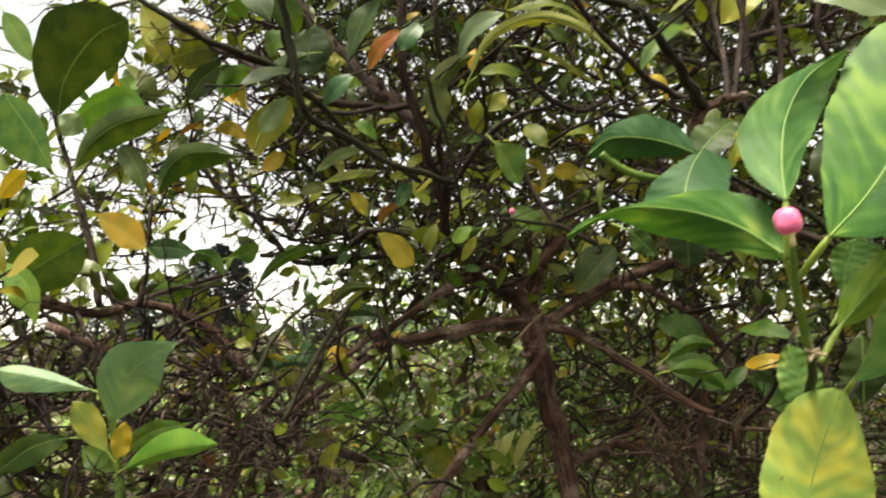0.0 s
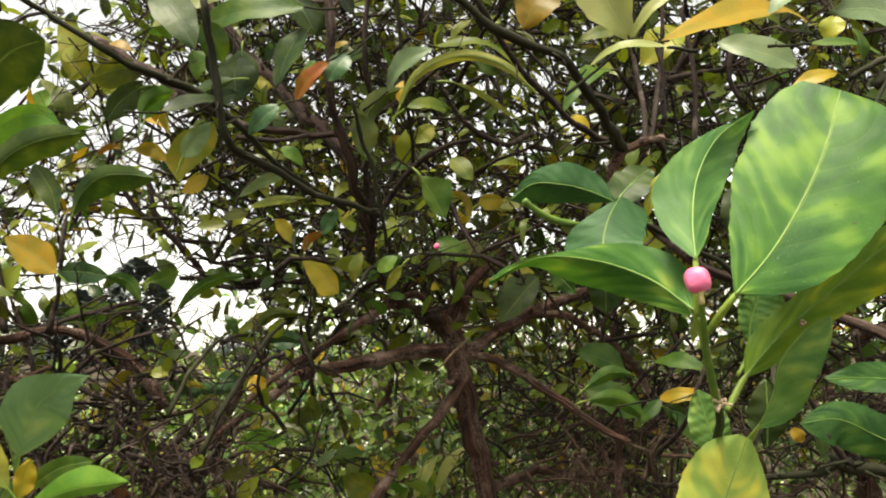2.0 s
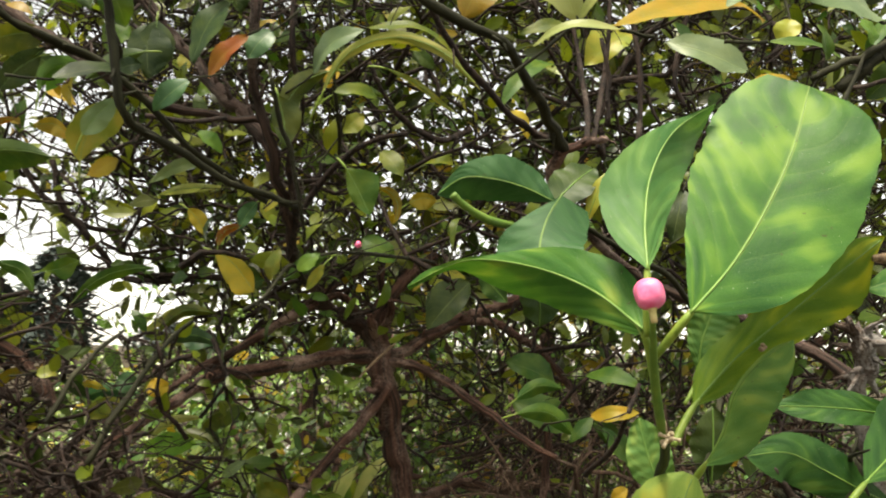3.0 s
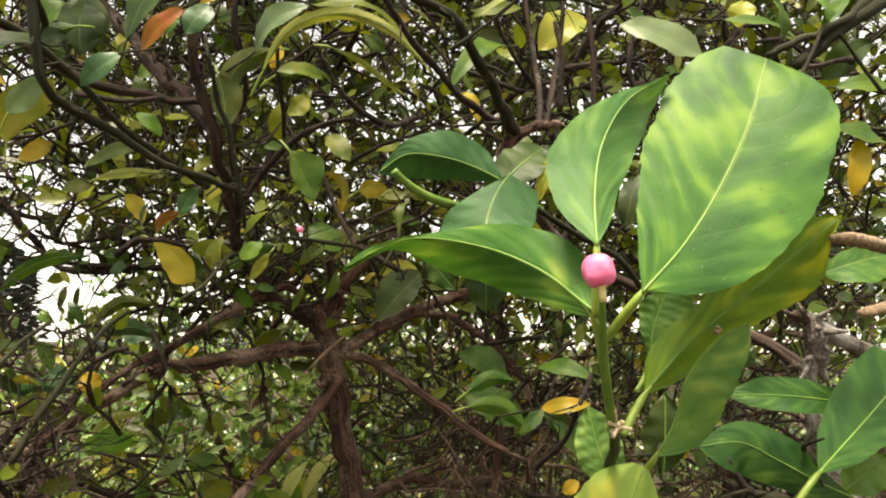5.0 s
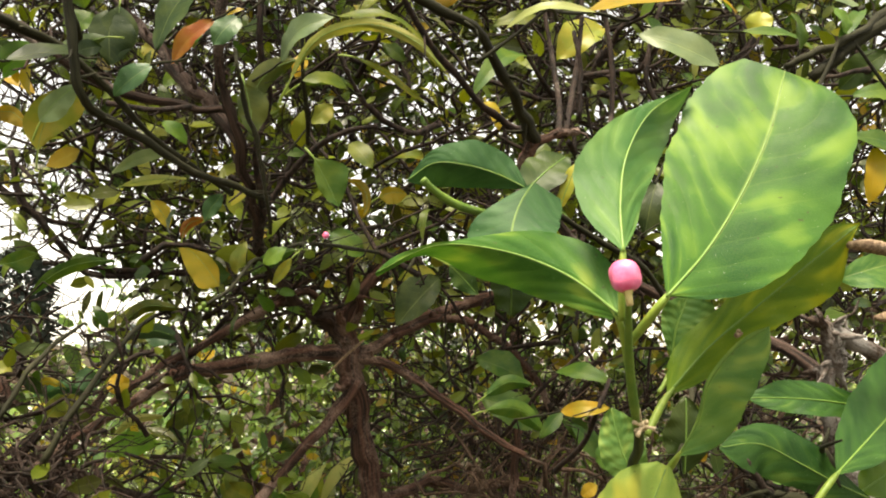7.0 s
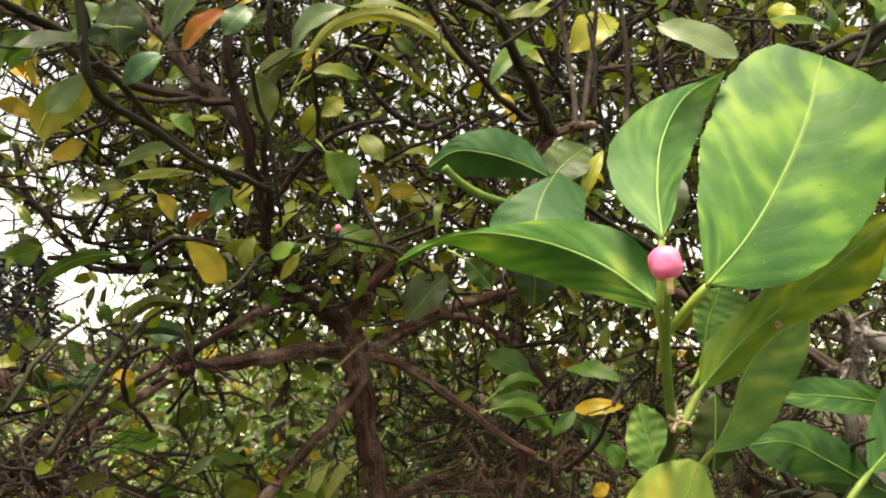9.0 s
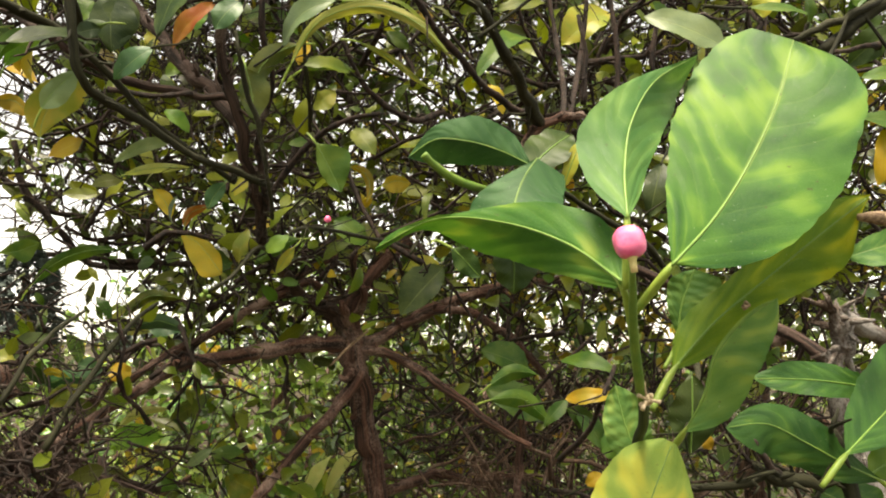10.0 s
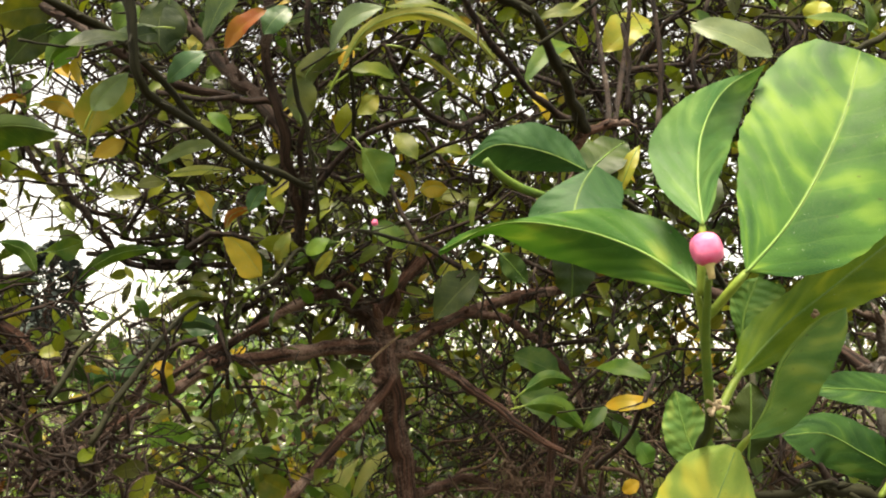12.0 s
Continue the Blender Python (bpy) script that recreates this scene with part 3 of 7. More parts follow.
branch(lemon_tree, [(0.153, 1.660, 1.227, 0.0129), (0.201, 1.670, 1.252, 0.0107), (0.253, 1.700, 1.281, 0.0110), (0.322, 1.750, 1.313, 0.0115), (0.396, 1.800, 1.342, 0.0111), (0.487, 1.850, 1.363, 0.0108), (0.598, 1.900, 1.382, 0.0094)], BARK, "limb", sides=12)
branch(lemon_tree, [(0.286, 1.720, 1.298, 0.0080), (0.352, 1.740, 1.305, 0.0082), (0.402, 1.750, 1.283, 0.0083), (0.454, 1.760, 1.248, 0.0076), (0.506, 1.770, 1.200, 0.0068), (0.536, 1.780, 1.147, 0.0052)], BARK, "limb")
branch(lemon_tree, [(0.144, 1.655, 1.246, 0.0181), (0.139, 1.655, 1.284, 0.0151), (0.150, 1.655, 1.323, 0.0128), (0.180, 1.660, 1.359, 0.0114), (0.212, 1.660, 1.394, 0.0108), (0.242, 1.670, 1.416, 0.0092)], BARK, "limb", sides=12)
branch(lemon_tree, [(0.159, 1.650, 1.323, 0.0076), (0.143, 1.630, 1.359, 0.0066), (0.151, 1.620, 1.397, 0.0059), (0.154, 1.600, 1.423, 0.0044)], BARK, "limb")
branch(lemon_tree, [(0.140, 1.650, 1.260, 0.0140), (0.113, 1.650, 1.283, 0.0132), (0.075, 1.620, 1.305, 0.0105), (0.039, 1.560, 1.331, 0.0085), (0.013, 1.480, 1.366, 0.0080), (0.005, 1.400, 1.395, 0.0081), (-0.002, 1.340, 1.437, 0.0078), (-0.011, 1.300, 1.487, 0.0069), (-0.023, 1.270, 1.528, 0.0062), (-0.040, 1.250, 1.570, 0.0062), (-0.033, 1.200, 1.626, 0.0066), (-0.033, 1.200, 1.688, 0.0074), (-0.025, 1.220, 1.824, 0.0081), (-0.055, 1.240, 1.957, 0.0081)], LIMB, "limb", sides=10)
branch(lemon_tree, [(-0.011, 1.300, 1.487, 0.0057), (-0.045, 1.330, 1.538, 0.0086), (-0.083, 1.350, 1.581, 0.0096), (-0.114, 1.370, 1.618, 0.0085), (-0.161, 1.400, 1.675, 0.0074), (-0.203, 1.420, 1.723, 0.0077), (-0.288, 1.460, 1.840, 0.0075), (-0.378, 1.500, 2.012, 0.0074)], LIMB, "limb")
branch(lemon_tree, [(0.000, 1.380, 1.422, 0.0054), (0.029, 1.370, 1.445, 0.0047), (0.058, 1.350, 1.488, 0.0046), (0.101, 1.330, 1.520, 0.0039), (0.159, 1.300, 1.530, 0.0032)], TWIG, "twig")
branch(lemon_tree, [(0.005, 1.420, 1.374, 0.0055), (0.016, 1.360, 1.419, 0.0046), (0.007, 1.300, 1.480, 0.0038), (0.025, 1.250, 1.546, 0.0037), (0.013, 1.200, 1.602, 0.0036), (0.020, 1.200, 1.743, 0.0032)], TWIG, "twig")
branch(lemon_tree, [(-0.115, 0.910, 1.556, 0.0035), (-0.111, 0.930, 1.507, 0.0039), (-0.105, 0.940, 1.466, 0.0039), (-0.100, 0.950, 1.437, 0.0039), (-0.095, 0.990, 1.430, 0.0040), (-0.067, 1.040, 1.424, 0.0038), (-0.034, 1.090, 1.411, 0.0035), (0.010, 1.135, 1.404, 0.0036), (0.031, 1.200, 1.409, 0.0033)], DARKWOOD, "twig")
branch(lemon_tree, [(0.009, 1.000, 1.504, 0.0014), (0.013, 1.000, 1.484, 0.0018), (0.019, 1.020, 1.460, 0.0023), (0.031, 1.040, 1.424, 0.0023), (0.040, 1.060, 1.380, 0.0019), (0.042, 1.100, 1.354, 0.0020)], DARKWOOD, "twig")
branch(lemon_tree, [(0.054, 1.080, 1.650, 0.0022), (0.062, 1.100, 1.575, 0.0021), (0.067, 1.120, 1.522, 0.0021), (0.071, 1.150, 1.495, 0.0022), (0.073, 1.200, 1.474, 0.0023)], DARKWOOD, "twig")
branch(lemon_tree, [(-0.207, 1.200, 1.562, 0.0074), (-0.257, 1.250, 1.599, 0.0079), (-0.318, 1.300, 1.645, 0.0085), (-0.391, 1.340, 1.692, 0.0091)], LIMB, "limb")
branch(lemon_tree, [(-0.207, 1.200, 1.562, 0.0061), (-0.182, 1.220, 1.548, 0.0055), (-0.141, 1.260, 1.538, 0.0057), (-0.090, 1.300, 1.541, 0.0058), (-0.027, 1.300, 1.537, 0.0051)], LIMB, "limb")
branch(lemon_tree, [(-0.149, 1.200, 1.507, 0.0030), (-0.100, 1.200, 1.503, 0.0029), (-0.058, 1.200, 1.509, 0.0029)], TWIG, "twig")
branch(lemon_tree, [(0.104, 1.200, 1.588, 0.0024), (0.126, 1.220, 1.549, 0.0030), (0.163, 1.250, 1.526, 0.0036), (0.200, 1.270, 1.516, 0.0037), (0.241, 1.300, 1.539, 0.0045)], TWIG, "twig")
branch(lemon_tree, [(0.031, 1.400, 1.337, 0.0020), (0.016, 1.300, 1.351, 0.0025), (-0.004, 1.200, 1.306, 0.0022), (-0.027, 1.180, 1.285, 0.0022)], DARKWOOD, "twig")
branch(lemon_tree, [(0.210, 1.400, 1.371, 0.0027), (0.131, 1.200, 1.355, 0.0022), (0.084, 1.020, 1.335, 0.0017), (0.060, 1.100, 1.341, 0.0015)], DARKWOOD, "twig")
branch(lemon_tree, [(-0.018, 1.700, 1.381, 0.0043), (-0.109, 1.740, 1.373, 0.0054), (-0.208, 1.750, 1.371, 0.0055), (-0.285, 1.750, 1.373, 0.0055), (-0.383, 1.760, 1.381, 0.0047)], TWIG, "twig")
branch(lemon_tree, [(0.415, 1.660, 1.086, 0.0034), (0.412, 1.650, 1.154, 0.0034), (0.412, 1.640, 1.212, 0.0034), (0.412, 1.630, 1.289, 0.0042)], TWIG, "twig")
branch(lemon_tree, [(0.377, 1.500, 1.111, 0.0030), (0.395, 1.420, 1.163, 0.0028), (0.425, 1.380, 1.208, 0.0027), (0.467, 1.360, 1.252, 0.0027)], TWIG, "twig")
branch(lemon_tree, [(0.369, 1.200, 1.107, 0.0034), (0.375, 1.120, 1.150, 0.0026), (0.376, 1.080, 1.187, 0.0025), (0.396, 1.100, 1.215, 0.0021)], TWIG, "twig")
branch(lemon_tree, [(0.409, 1.540, 0.995, 0.0065), (0.407, 1.540, 1.047, 0.0065), (0.411, 1.530, 1.109, 0.0064), (0.406, 1.530, 1.161, 0.0049)], BARK, "limb")
branch(lemon_tree, [(0.221, 1.720, 0.983, 0.0096), (0.320, 1.850, 0.991, 0.0096), (0.429, 1.950, 0.963, 0.0095), (0.564, 2.000, 0.972, 0.0089)], BARK, "limb")
branch(lemon_tree, [(-0.499, 1.900, 1.003, 0.0085), (-0.396, 1.850, 1.035, 0.0080), (-0.292, 1.800, 1.007, 0.0077), (-0.175, 1.800, 0.972, 0.0066)], TWIG, "twig")
branch(lemon_tree, [(-0.194, 1.100, 1.171, 0.0026), (-0.180, 1.120, 1.212, 0.0026), (-0.166, 1.150, 1.240, 0.0022), (-0.155, 1.200, 1.262, 0.0017)], DARKWOOD, "twig")
branch(lemon_tree, [(-0.184, 1.200, 1.118, 0.0035), (-0.161, 1.220, 1.174, 0.0035), (-0.126, 1.250, 1.242, 0.0030), (-0.101, 1.300, 1.278, 0.0025)], DARKWOOD, "twig")
branch(lemon_tree, [(0.111, 1.615, 1.199, 0.0015), (0.137, 1.610, 1.227, 0.0023), (0.155, 1.610, 1.244, 0.0024), (0.171, 1.615, 1.257, 0.0015)], SCAR, "twig", label="pale dead twig across the fork")
branch(lemon_tree, [(0.139, 1.640, 1.269, 0.0090), (0.129, 1.620, 1.294, 0.0061), (0.122, 1.620, 1.315, 0.0041)], BARK, "stub")
branch(lemon_tree, [(0.155, 1.640, 1.284, 0.0083), (0.163, 1.620, 1.312, 0.0068), (0.159, 1.610, 1.331, 0.0048)], BARK, "stub")
branch(lemon_tree, [(0.153, 1.640, 1.190, 0.0097), (0.136, 1.620, 1.179, 0.0055), (0.127, 1.620, 1.183, 0.0034)], BARK, "stub")
branch(lemon_tree, [(-0.323, 1.500, 1.153, 0.0091), (-0.362, 1.500, 1.208, 0.0108), (-0.402, 1.480, 1.245, 0.0092), (-0.467, 1.440, 1.276, 0.0069), (-0.515, 1.380, 1.258, 0.0074), (-0.587, 1.330, 1.278, 0.0081)], BARK, "limb", sides=12)
branch(lemon_tree, [(-0.551, 1.300, 1.242, 0.0071), (-0.486, 1.330, 1.207, 0.0057), (-0.441, 1.370, 1.220, 0.0035)], BARK, "limb")
branch(lemon_tree, [(-0.500, 1.350, 1.270, 0.0056), (-0.523, 1.380, 1.322, 0.0057), (-0.556, 1.400, 1.410, 0.0051), (-0.599, 1.420, 1.513, 0.0044), (-0.611, 1.400, 1.581, 0.0035)], TWIG, "twig")
branch(lemon_tree, [(-0.475, 1.420, 1.267, 0.0050), (-0.457, 1.410, 1.332, 0.0033), (-0.450, 1.400, 1.401, 0.0033), (-0.467, 1.450, 1.452, 0.0026)], TWIG, "twig")
branch(lemon_tree, [(-0.516, 1.450, 1.273, 0.0043), (-0.422, 1.480, 1.305, 0.0042), (-0.366, 1.500, 1.324, 0.0034)], TWIG, "twig")
branch(lemon_tree, [(-0.127, 1.600, 1.213, 0.0056), (-0.052, 1.650, 1.273, 0.0065), (0.032, 1.620, 1.328, 0.0056), (0.115, 1.600, 1.382, 0.0047)], BARK, "limb")
branch(lemon_tree, [(-0.433, 1.700, 1.565, 0.0050), (-0.408, 1.700, 1.486, 0.0059), (-0.357, 1.720, 1.422, 0.0059), (-0.308, 1.750, 1.368, 0.0059), (-0.198, 1.760, 1.366, 0.0059)], TWIG, "twig")
branch(lemon_tree, [(-0.507, 1.750, 1.576, 0.0042), (-0.459, 1.750, 1.506, 0.0051), (-0.393, 1.760, 1.461, 0.0051), (-0.318, 1.780, 1.452, 0.0041)], TWIG, "twig")
branch(lemon_tree, [(-0.050, 1.620, 1.293, 0.0044), (-0.088, 1.600, 1.242, 0.0043), (-0.124, 1.580, 1.204, 0.0043)], TWIG, "twig")
branch(lemon_tree, [(-0.370, 0.950, 1.643, 0.0026), (-0.333, 0.960, 1.605, 0.0025), (-0.311, 0.980, 1.587, 0.0025), (-0.287, 1.000, 1.575, 0.0030), (-0.252, 1.020, 1.554, 0.0033), (-0.219, 1.050, 1.541, 0.0038), (-0.190, 1.080, 1.536, 0.0051), (-0.154, 1.120, 1.521, 0.0040), (-0.100, 1.200, 1.474, 0.0037), (-0.022, 1.320, 1.435, 0.0040)], DARKWOOD, "twig")
branch(lemon_tree, [(-0.128, 0.930, 1.630, 0.0021), (-0.134, 0.980, 1.577, 0.0027), (-0.139, 1.020, 1.550, 0.0033), (-0.153, 1.100, 1.532, 0.0042)], DARKWOOD, "twig")
branch(lemon_tree, [(-0.207, 1.700, 1.223, 0.0038), (-0.332, 1.700, 1.119, 0.0067), (-0.395, 1.650, 1.005, 0.0076)], TWIG, "twig")
branch(lemon_tree, [(-0.207, 1.600, 1.214, 0.0056), (-0.269, 1.620, 1.105, 0.0065), (-0.350, 1.600, 1.022, 0.0076), (-0.414, 1.600, 0.920, 0.0085)], BARK, "limb")
leaf(lemon_tree, (-0.506, 1.300, 1.518), (-0.528, 1.280, 1.538), 0.0394, 20, 0.1, "grey")
leaf(lemon_tree, (-0.640, 1.800, 1.631), (-0.615, 1.800, 1.600), 0.0391, 0, 0.1, "pale")
leaf(lemon_tree, (-0.182, 0.980, 1.593), (-0.131, 0.950, 1.522), 0.0399, -20, 0.1, "dark", stalk=(-0.132, 0.98, 1.565))
leaf(lemon_tree, (-0.192, 1.000, 1.566), (-0.097, 0.960, 1.587), 0.0368, -30, 0.1, "pale")
leaf(lemon_tree, (-0.032, 0.980, 1.579), (-0.158, 1.020, 1.566), 0.0340, 25, 0.1, "green")
leaf(lemon_tree, (-0.132, 0.980, 1.565), (-0.118, 1.000, 1.529), 0.0313, -25, 0.1, "green")
leaf(lemon_tree, (-0.609, 1.600, 1.650), (-0.560, 1.600, 1.704), 0.0425, -15, 0.1, "bright")
leaf(lemon_tree, (-0.515, 1.500, 1.680), (-0.492, 1.500, 1.619), 0.0344, -20, 0.1, "olive")
leaf(lemon_tree, (-0.080, 1.200, 1.691), (-0.049, 1.200, 1.635), 0.0526, -25, 0.1, "dark")
leaf(lemon_tree, (-0.101, 1.200, 1.573), (-0.057, 1.200, 1.659), 0.0479, -35, 0.1, "dark")
leaf(lemon_tree, (-0.508, 1.600, 1.687), (-0.468, 1.600, 1.725), 0.0306, -20, 0.1, "lime")
# low sprig of the same tree
branch(lemon_tree, [(-0.464, 1.360, 0.975, 0.0076), (-0.469, 1.360, 1.037, 0.0066), (-0.481, 1.360, 1.100, 0.0056), (-0.508, 1.380, 1.139, 0.0048), (-0.545, 1.400, 1.179, 0.0039)], GREENWOOD, "twig")
branch(lemon_tree, [(-0.464, 1.360, 0.975, 0.0059), (-0.426, 1.400, 0.990, 0.0066), (-0.361, 1.500, 0.968, 0.0078), (-0.379, 1.600, 1.013, 0.0076)], BARK, "limb")
leaf(lemon_tree, (-0.446, 1.300, 1.040), (-0.493, 1.300, 1.071), 0.0416, 30, 0.1, "green")
leaf(lemon_tree, (-0.354, 1.400, 1.029), (-0.340, 1.400, 1.057), 0.0227, -10, 0.1, "orange")
# leaves over the middle
leaf(lemon_tree, (-0.016, 1.040, 1.546), (-0.055, 1.060, 1.506), 0.0211, 20, 0.12, "orange")
leaf(lemon_tree, (-0.168, 1.250, 1.638), (-0.162, 1.250, 1.568), 0.0531, -5, 0.06, "dark")
leaf(lemon_tree, (-0.068, 1.040, 1.498), (-0.100, 1.040, 1.465), 0.0220, 10, 0.08, "bluish")
leaf(lemon_tree, (0.121, 1.200, 1.479), (0.147, 1.180, 1.444), 0.0266, -10, 0.1, "olive")
leaf(lemon_tree, (-0.179, 1.000, 1.477), (-0.118, 1.050, 1.499), 0.0225, -35, 0.12, "dark")
leaf(lemon_tree, (-0.123, 1.000, 1.489), (-0.102, 1.000, 1.496), 0.0168, -10, 0.1, "dark")
leaf(lemon_tree, (-0.260, 1.500, 1.738), (-0.289, 1.500, 1.691), 0.0502, 15, 0.1, "bright")
leaf(lemon_tree, (-0.158, 1.500, 1.683), (-0.187, 1.500, 1.690), 0.0336, 10, 0.1, "lime")
leaf(lemon_tree, (-0.000, 1.100, 1.577), (-0.024, 1.100, 1.544), 0.0318, 20, 0.1, "bluish")
leaf(lemon_tree, (-0.130, 1.400, 1.547), (-0.095, 1.400, 1.517), 0.0221, -20, 0.1, "bright")
leaf(lemon_tree, (-0.286, 1.800, 1.269), (-0.167, 1.800, 1.315), 0.0324, -35, 0.15, "lime")
leaf(lemon_tree, (-0.260, 1.800, 1.246), (-0.163, 1.750, 1.257), 0.0251, -30, 0.1, "lime")
leaf(lemon_tree, (-0.174, 1.600, 1.253), (-0.116, 1.600, 1.254), 0.0324, -20, 0.1, "bluish")
leaf(lemon_tree, (-0.146, 1.310, 1.206), (-0.135, 1.310, 1.181), 0.0268, -5, 0.1, "yellow")
leaf(lemon_tree, (-0.216, 1.400, 1.200), (-0.184, 1.400, 1.193), 0.0296, -15, 0.1, "bluish")
leaf(lemon_tree, (-0.281, 1.300, 1.211), (-0.256, 1.300, 1.208), 0.0185, -25, 0.1, "lime")
leaf(lemon_tree, (-0.215, 1.980, 1.046), (-0.310, 1.950, 1.041), 0.0500, 20, 0.1, "bright")
leaf(lemon_tree, (-0.003, 1.980, 0.928), (-0.084, 1.960, 0.971), 0.0647, 10, 0.1, "lime")
leaf(lemon_tree, (0.071, 2.000, 0.912), (0.125, 2.000, 1.005), 0.0329, -25, 0.18, "pale")
leaf(lemon_tree, (0.117, 2.000, 0.923), (0.196, 2.000, 1.024), 0.0273, -35, 0.2, "pale")
leaf(lemon_tree, (0.088, 2.000, 0.912), (0.104, 2.000, 0.963), 0.0379, -10, 0.1, "bright")
leaf(lemon_tree, (0.278, 1.500, 1.355), (0.210, 1.480, 1.277), 0.0589, 15, 0.1, "dark")
leaf(lemon_tree, (0.276, 1.520, 1.361), (0.214, 1.520, 1.351), 0.0283, 20, 0.1, "lime")
leaf(lemon_tree, (-0.190, 1.900, 1.076), (-0.124, 1.900, 1.119), 0.0312, -20, 0.15, "olive")
leaf(lemon_tree, (0.114, 1.120, 1.517), (0.066, 1.100, 1.514), 0.0202, 25, 0.12, "olive")
leaf(lemon_tree, (0.075, 1.200, 1.498), (0.100, 1.200, 1.523), 0.0251, -15, 0.1, "lime")
leaf(lemon_tree, (0.245, 1.050, 1.490), (0.263, 1.050, 1.460), 0.0166, -15, 0.12, "yellow")
leaf(lemon_tree, (0.291, 1.050, 1.540), (0.222, 1.000, 1.472), 0.0211, 25, 0.2, "green")
leaf(lemon_tree, (0.044, 1.100, 1.532), (0.097, 1.060, 1.568), 0.0278, -30, 0.2, "grey")
leaf(lemon_tree, (0.097, 1.100, 1.587), (0.200, 1.100, 1.554), 0.0197, -35, 0.22, "olive")
leaf(lemon_tree, (0.062, 1.200, 1.582), (0.057, 1.200, 1.551), 0.0219, 20, 0.1, "yellow")
leaf(lemon_tree, (0.170, 1.400, 1.684), (0.204, 1.400, 1.661), 0.0243, -10, 0.1, "green")
leaf(lemon_tree, (0.433, 1.200, 1.648), (0.371, 1.200, 1.600), 0.0488, 25, 0.1, "lime")
leaf(lemon_tree, (0.336, 1.150, 1.630), (0.276, 1.150, 1.613), 0.0227, 25, 0.1, "olive")
leaf(lemon_tree, (0.450, 1.300, 1.607), (0.474, 1.300, 1.593), 0.0197, -10, 0.1, "lime")
leaf(lemon_tree, (0.023, 1.300, 1.344), (0.050, 1.300, 1.366), 0.0230, -20, 0.1, "bright")
leaf(lemon_tree, (-0.010, 1.300, 1.329), (0.001, 1.300, 1.372), 0.0215, -20, 0.12, "lime")
leaf(lemon_tree, (0.105, 1.300, 1.390), (0.149, 1.300, 1.356), 0.0384, -20, 0.1, "green")
leaf(lemon_tree, (0.136, 1.350, 1.392), (0.174, 1.350, 1.355), 0.0307, -20, 0.1, "olive")
leaf(lemon_tree, (0.179, 0.980, 1.335), (0.191, 1.000, 1.367), 0.0073, -35, 0.3, "olive")
leaf(lemon_tree, (-0.080, 1.300, 1.623), (-0.064, 1.300, 1.647), 0.0167, -20, 0.1, "bright")
leaf(lemon_tree, (0.400, 1.300, 1.217), (0.457, 1.250, 1.205), 0.0251, -35, 0.12, "green")
leaf(lemon_tree, (0.342, 1.100, 1.182), (0.388, 1.080, 1.187), 0.0177, -20, 0.2, "yellow")
leaf(lemon_tree, (0.351, 1.120, 1.181), (0.326, 1.120, 1.152), 0.0161, 25, 0.1, "green")
leaf(lemon_tree, (0.346, 1.500, 1.171), (0.443, 1.500, 1.129), 0.0588, -25, 0.1, "green")
leaf(lemon_tree, (0.357, 1.600, 1.230), (0.444, 1.600, 1.194), 0.0529, -25, 0.1, "green")
leaf(lemon_tree, (0.423, 1.300, 1.153), (0.460, 1.300, 1.103), 0.0323, -20, 0.1, "green")
leaf(lemon_tree, (0.456, 1.300, 1.125), (0.475, 1.300, 1.093), 0.0280, -10, 0.1, "bright")
leaf(lemon_tree, (0.399, 1.200, 1.079), (0.419, 1.200, 1.091), 0.0167, -10, 0.1, "yellow")
leaf(lemon_tree, (0.487, 1.100, 1.146), (0.502, 1.100, 1.132), 0.0156, -10, 0.1, "yellow")
leaf(lemon_tree, (0.251, 1.200, 1.714), (0.217, 1.200, 1.651), 0.0597, 20, 0.1, "yellow")
# single leaves of the main tree that stand out
broad_leaf(lemon_tree, [(-0.4386, 1.1200, 1.4870), (-0.4241, 1.1025, 1.5201), (-0.3968, 1.0850, 1.5473), (-0.3629, 1.0675, 1.5680), (-0.3207, 1.0500, 1.5738)],
           (0, 16.7, 28.3, 43, 51.1, 49.1, 32.4, 16.3, 0.5), (0, 10.3, 22.9, 29.2, 32.6, 37.2, 37.4, 28.7, 0.3), "dark", facing=(0.46, -0.83, -0.32), folds=(0.15, -0.2), curl=0.1, petiole=(-0.445, 1.134, 1.468), thick=0.0011, rib_size=0.55, grain=(18, 4), label="broad olive leaf with a small hole, shade in its dark colour")
broad_leaf(lemon_tree, [(-0.5414, 1.3200, 1.5232), (-0.5192, 1.3200, 1.5495), (-0.4903, 1.3200, 1.5682), (-0.4557, 1.3200, 1.5733), (-0.4233, 1.3200, 1.5572)],
           (0, 2.8, 7.5, 11.1, 14.2, 16.2, 14.8, 8.2, 0), (0, 9.8, 22.3, 29.5, 31.7, 30.5, 29.8, 16, 0), "bright", facing=(0.45, -0.85, -0.27), folds=(0.2, 0.2), curl=0.1, petiole=(-0.553, 1.326, 1.505), thick=0.0011, rib_size=0.55, grain=(18, 4))
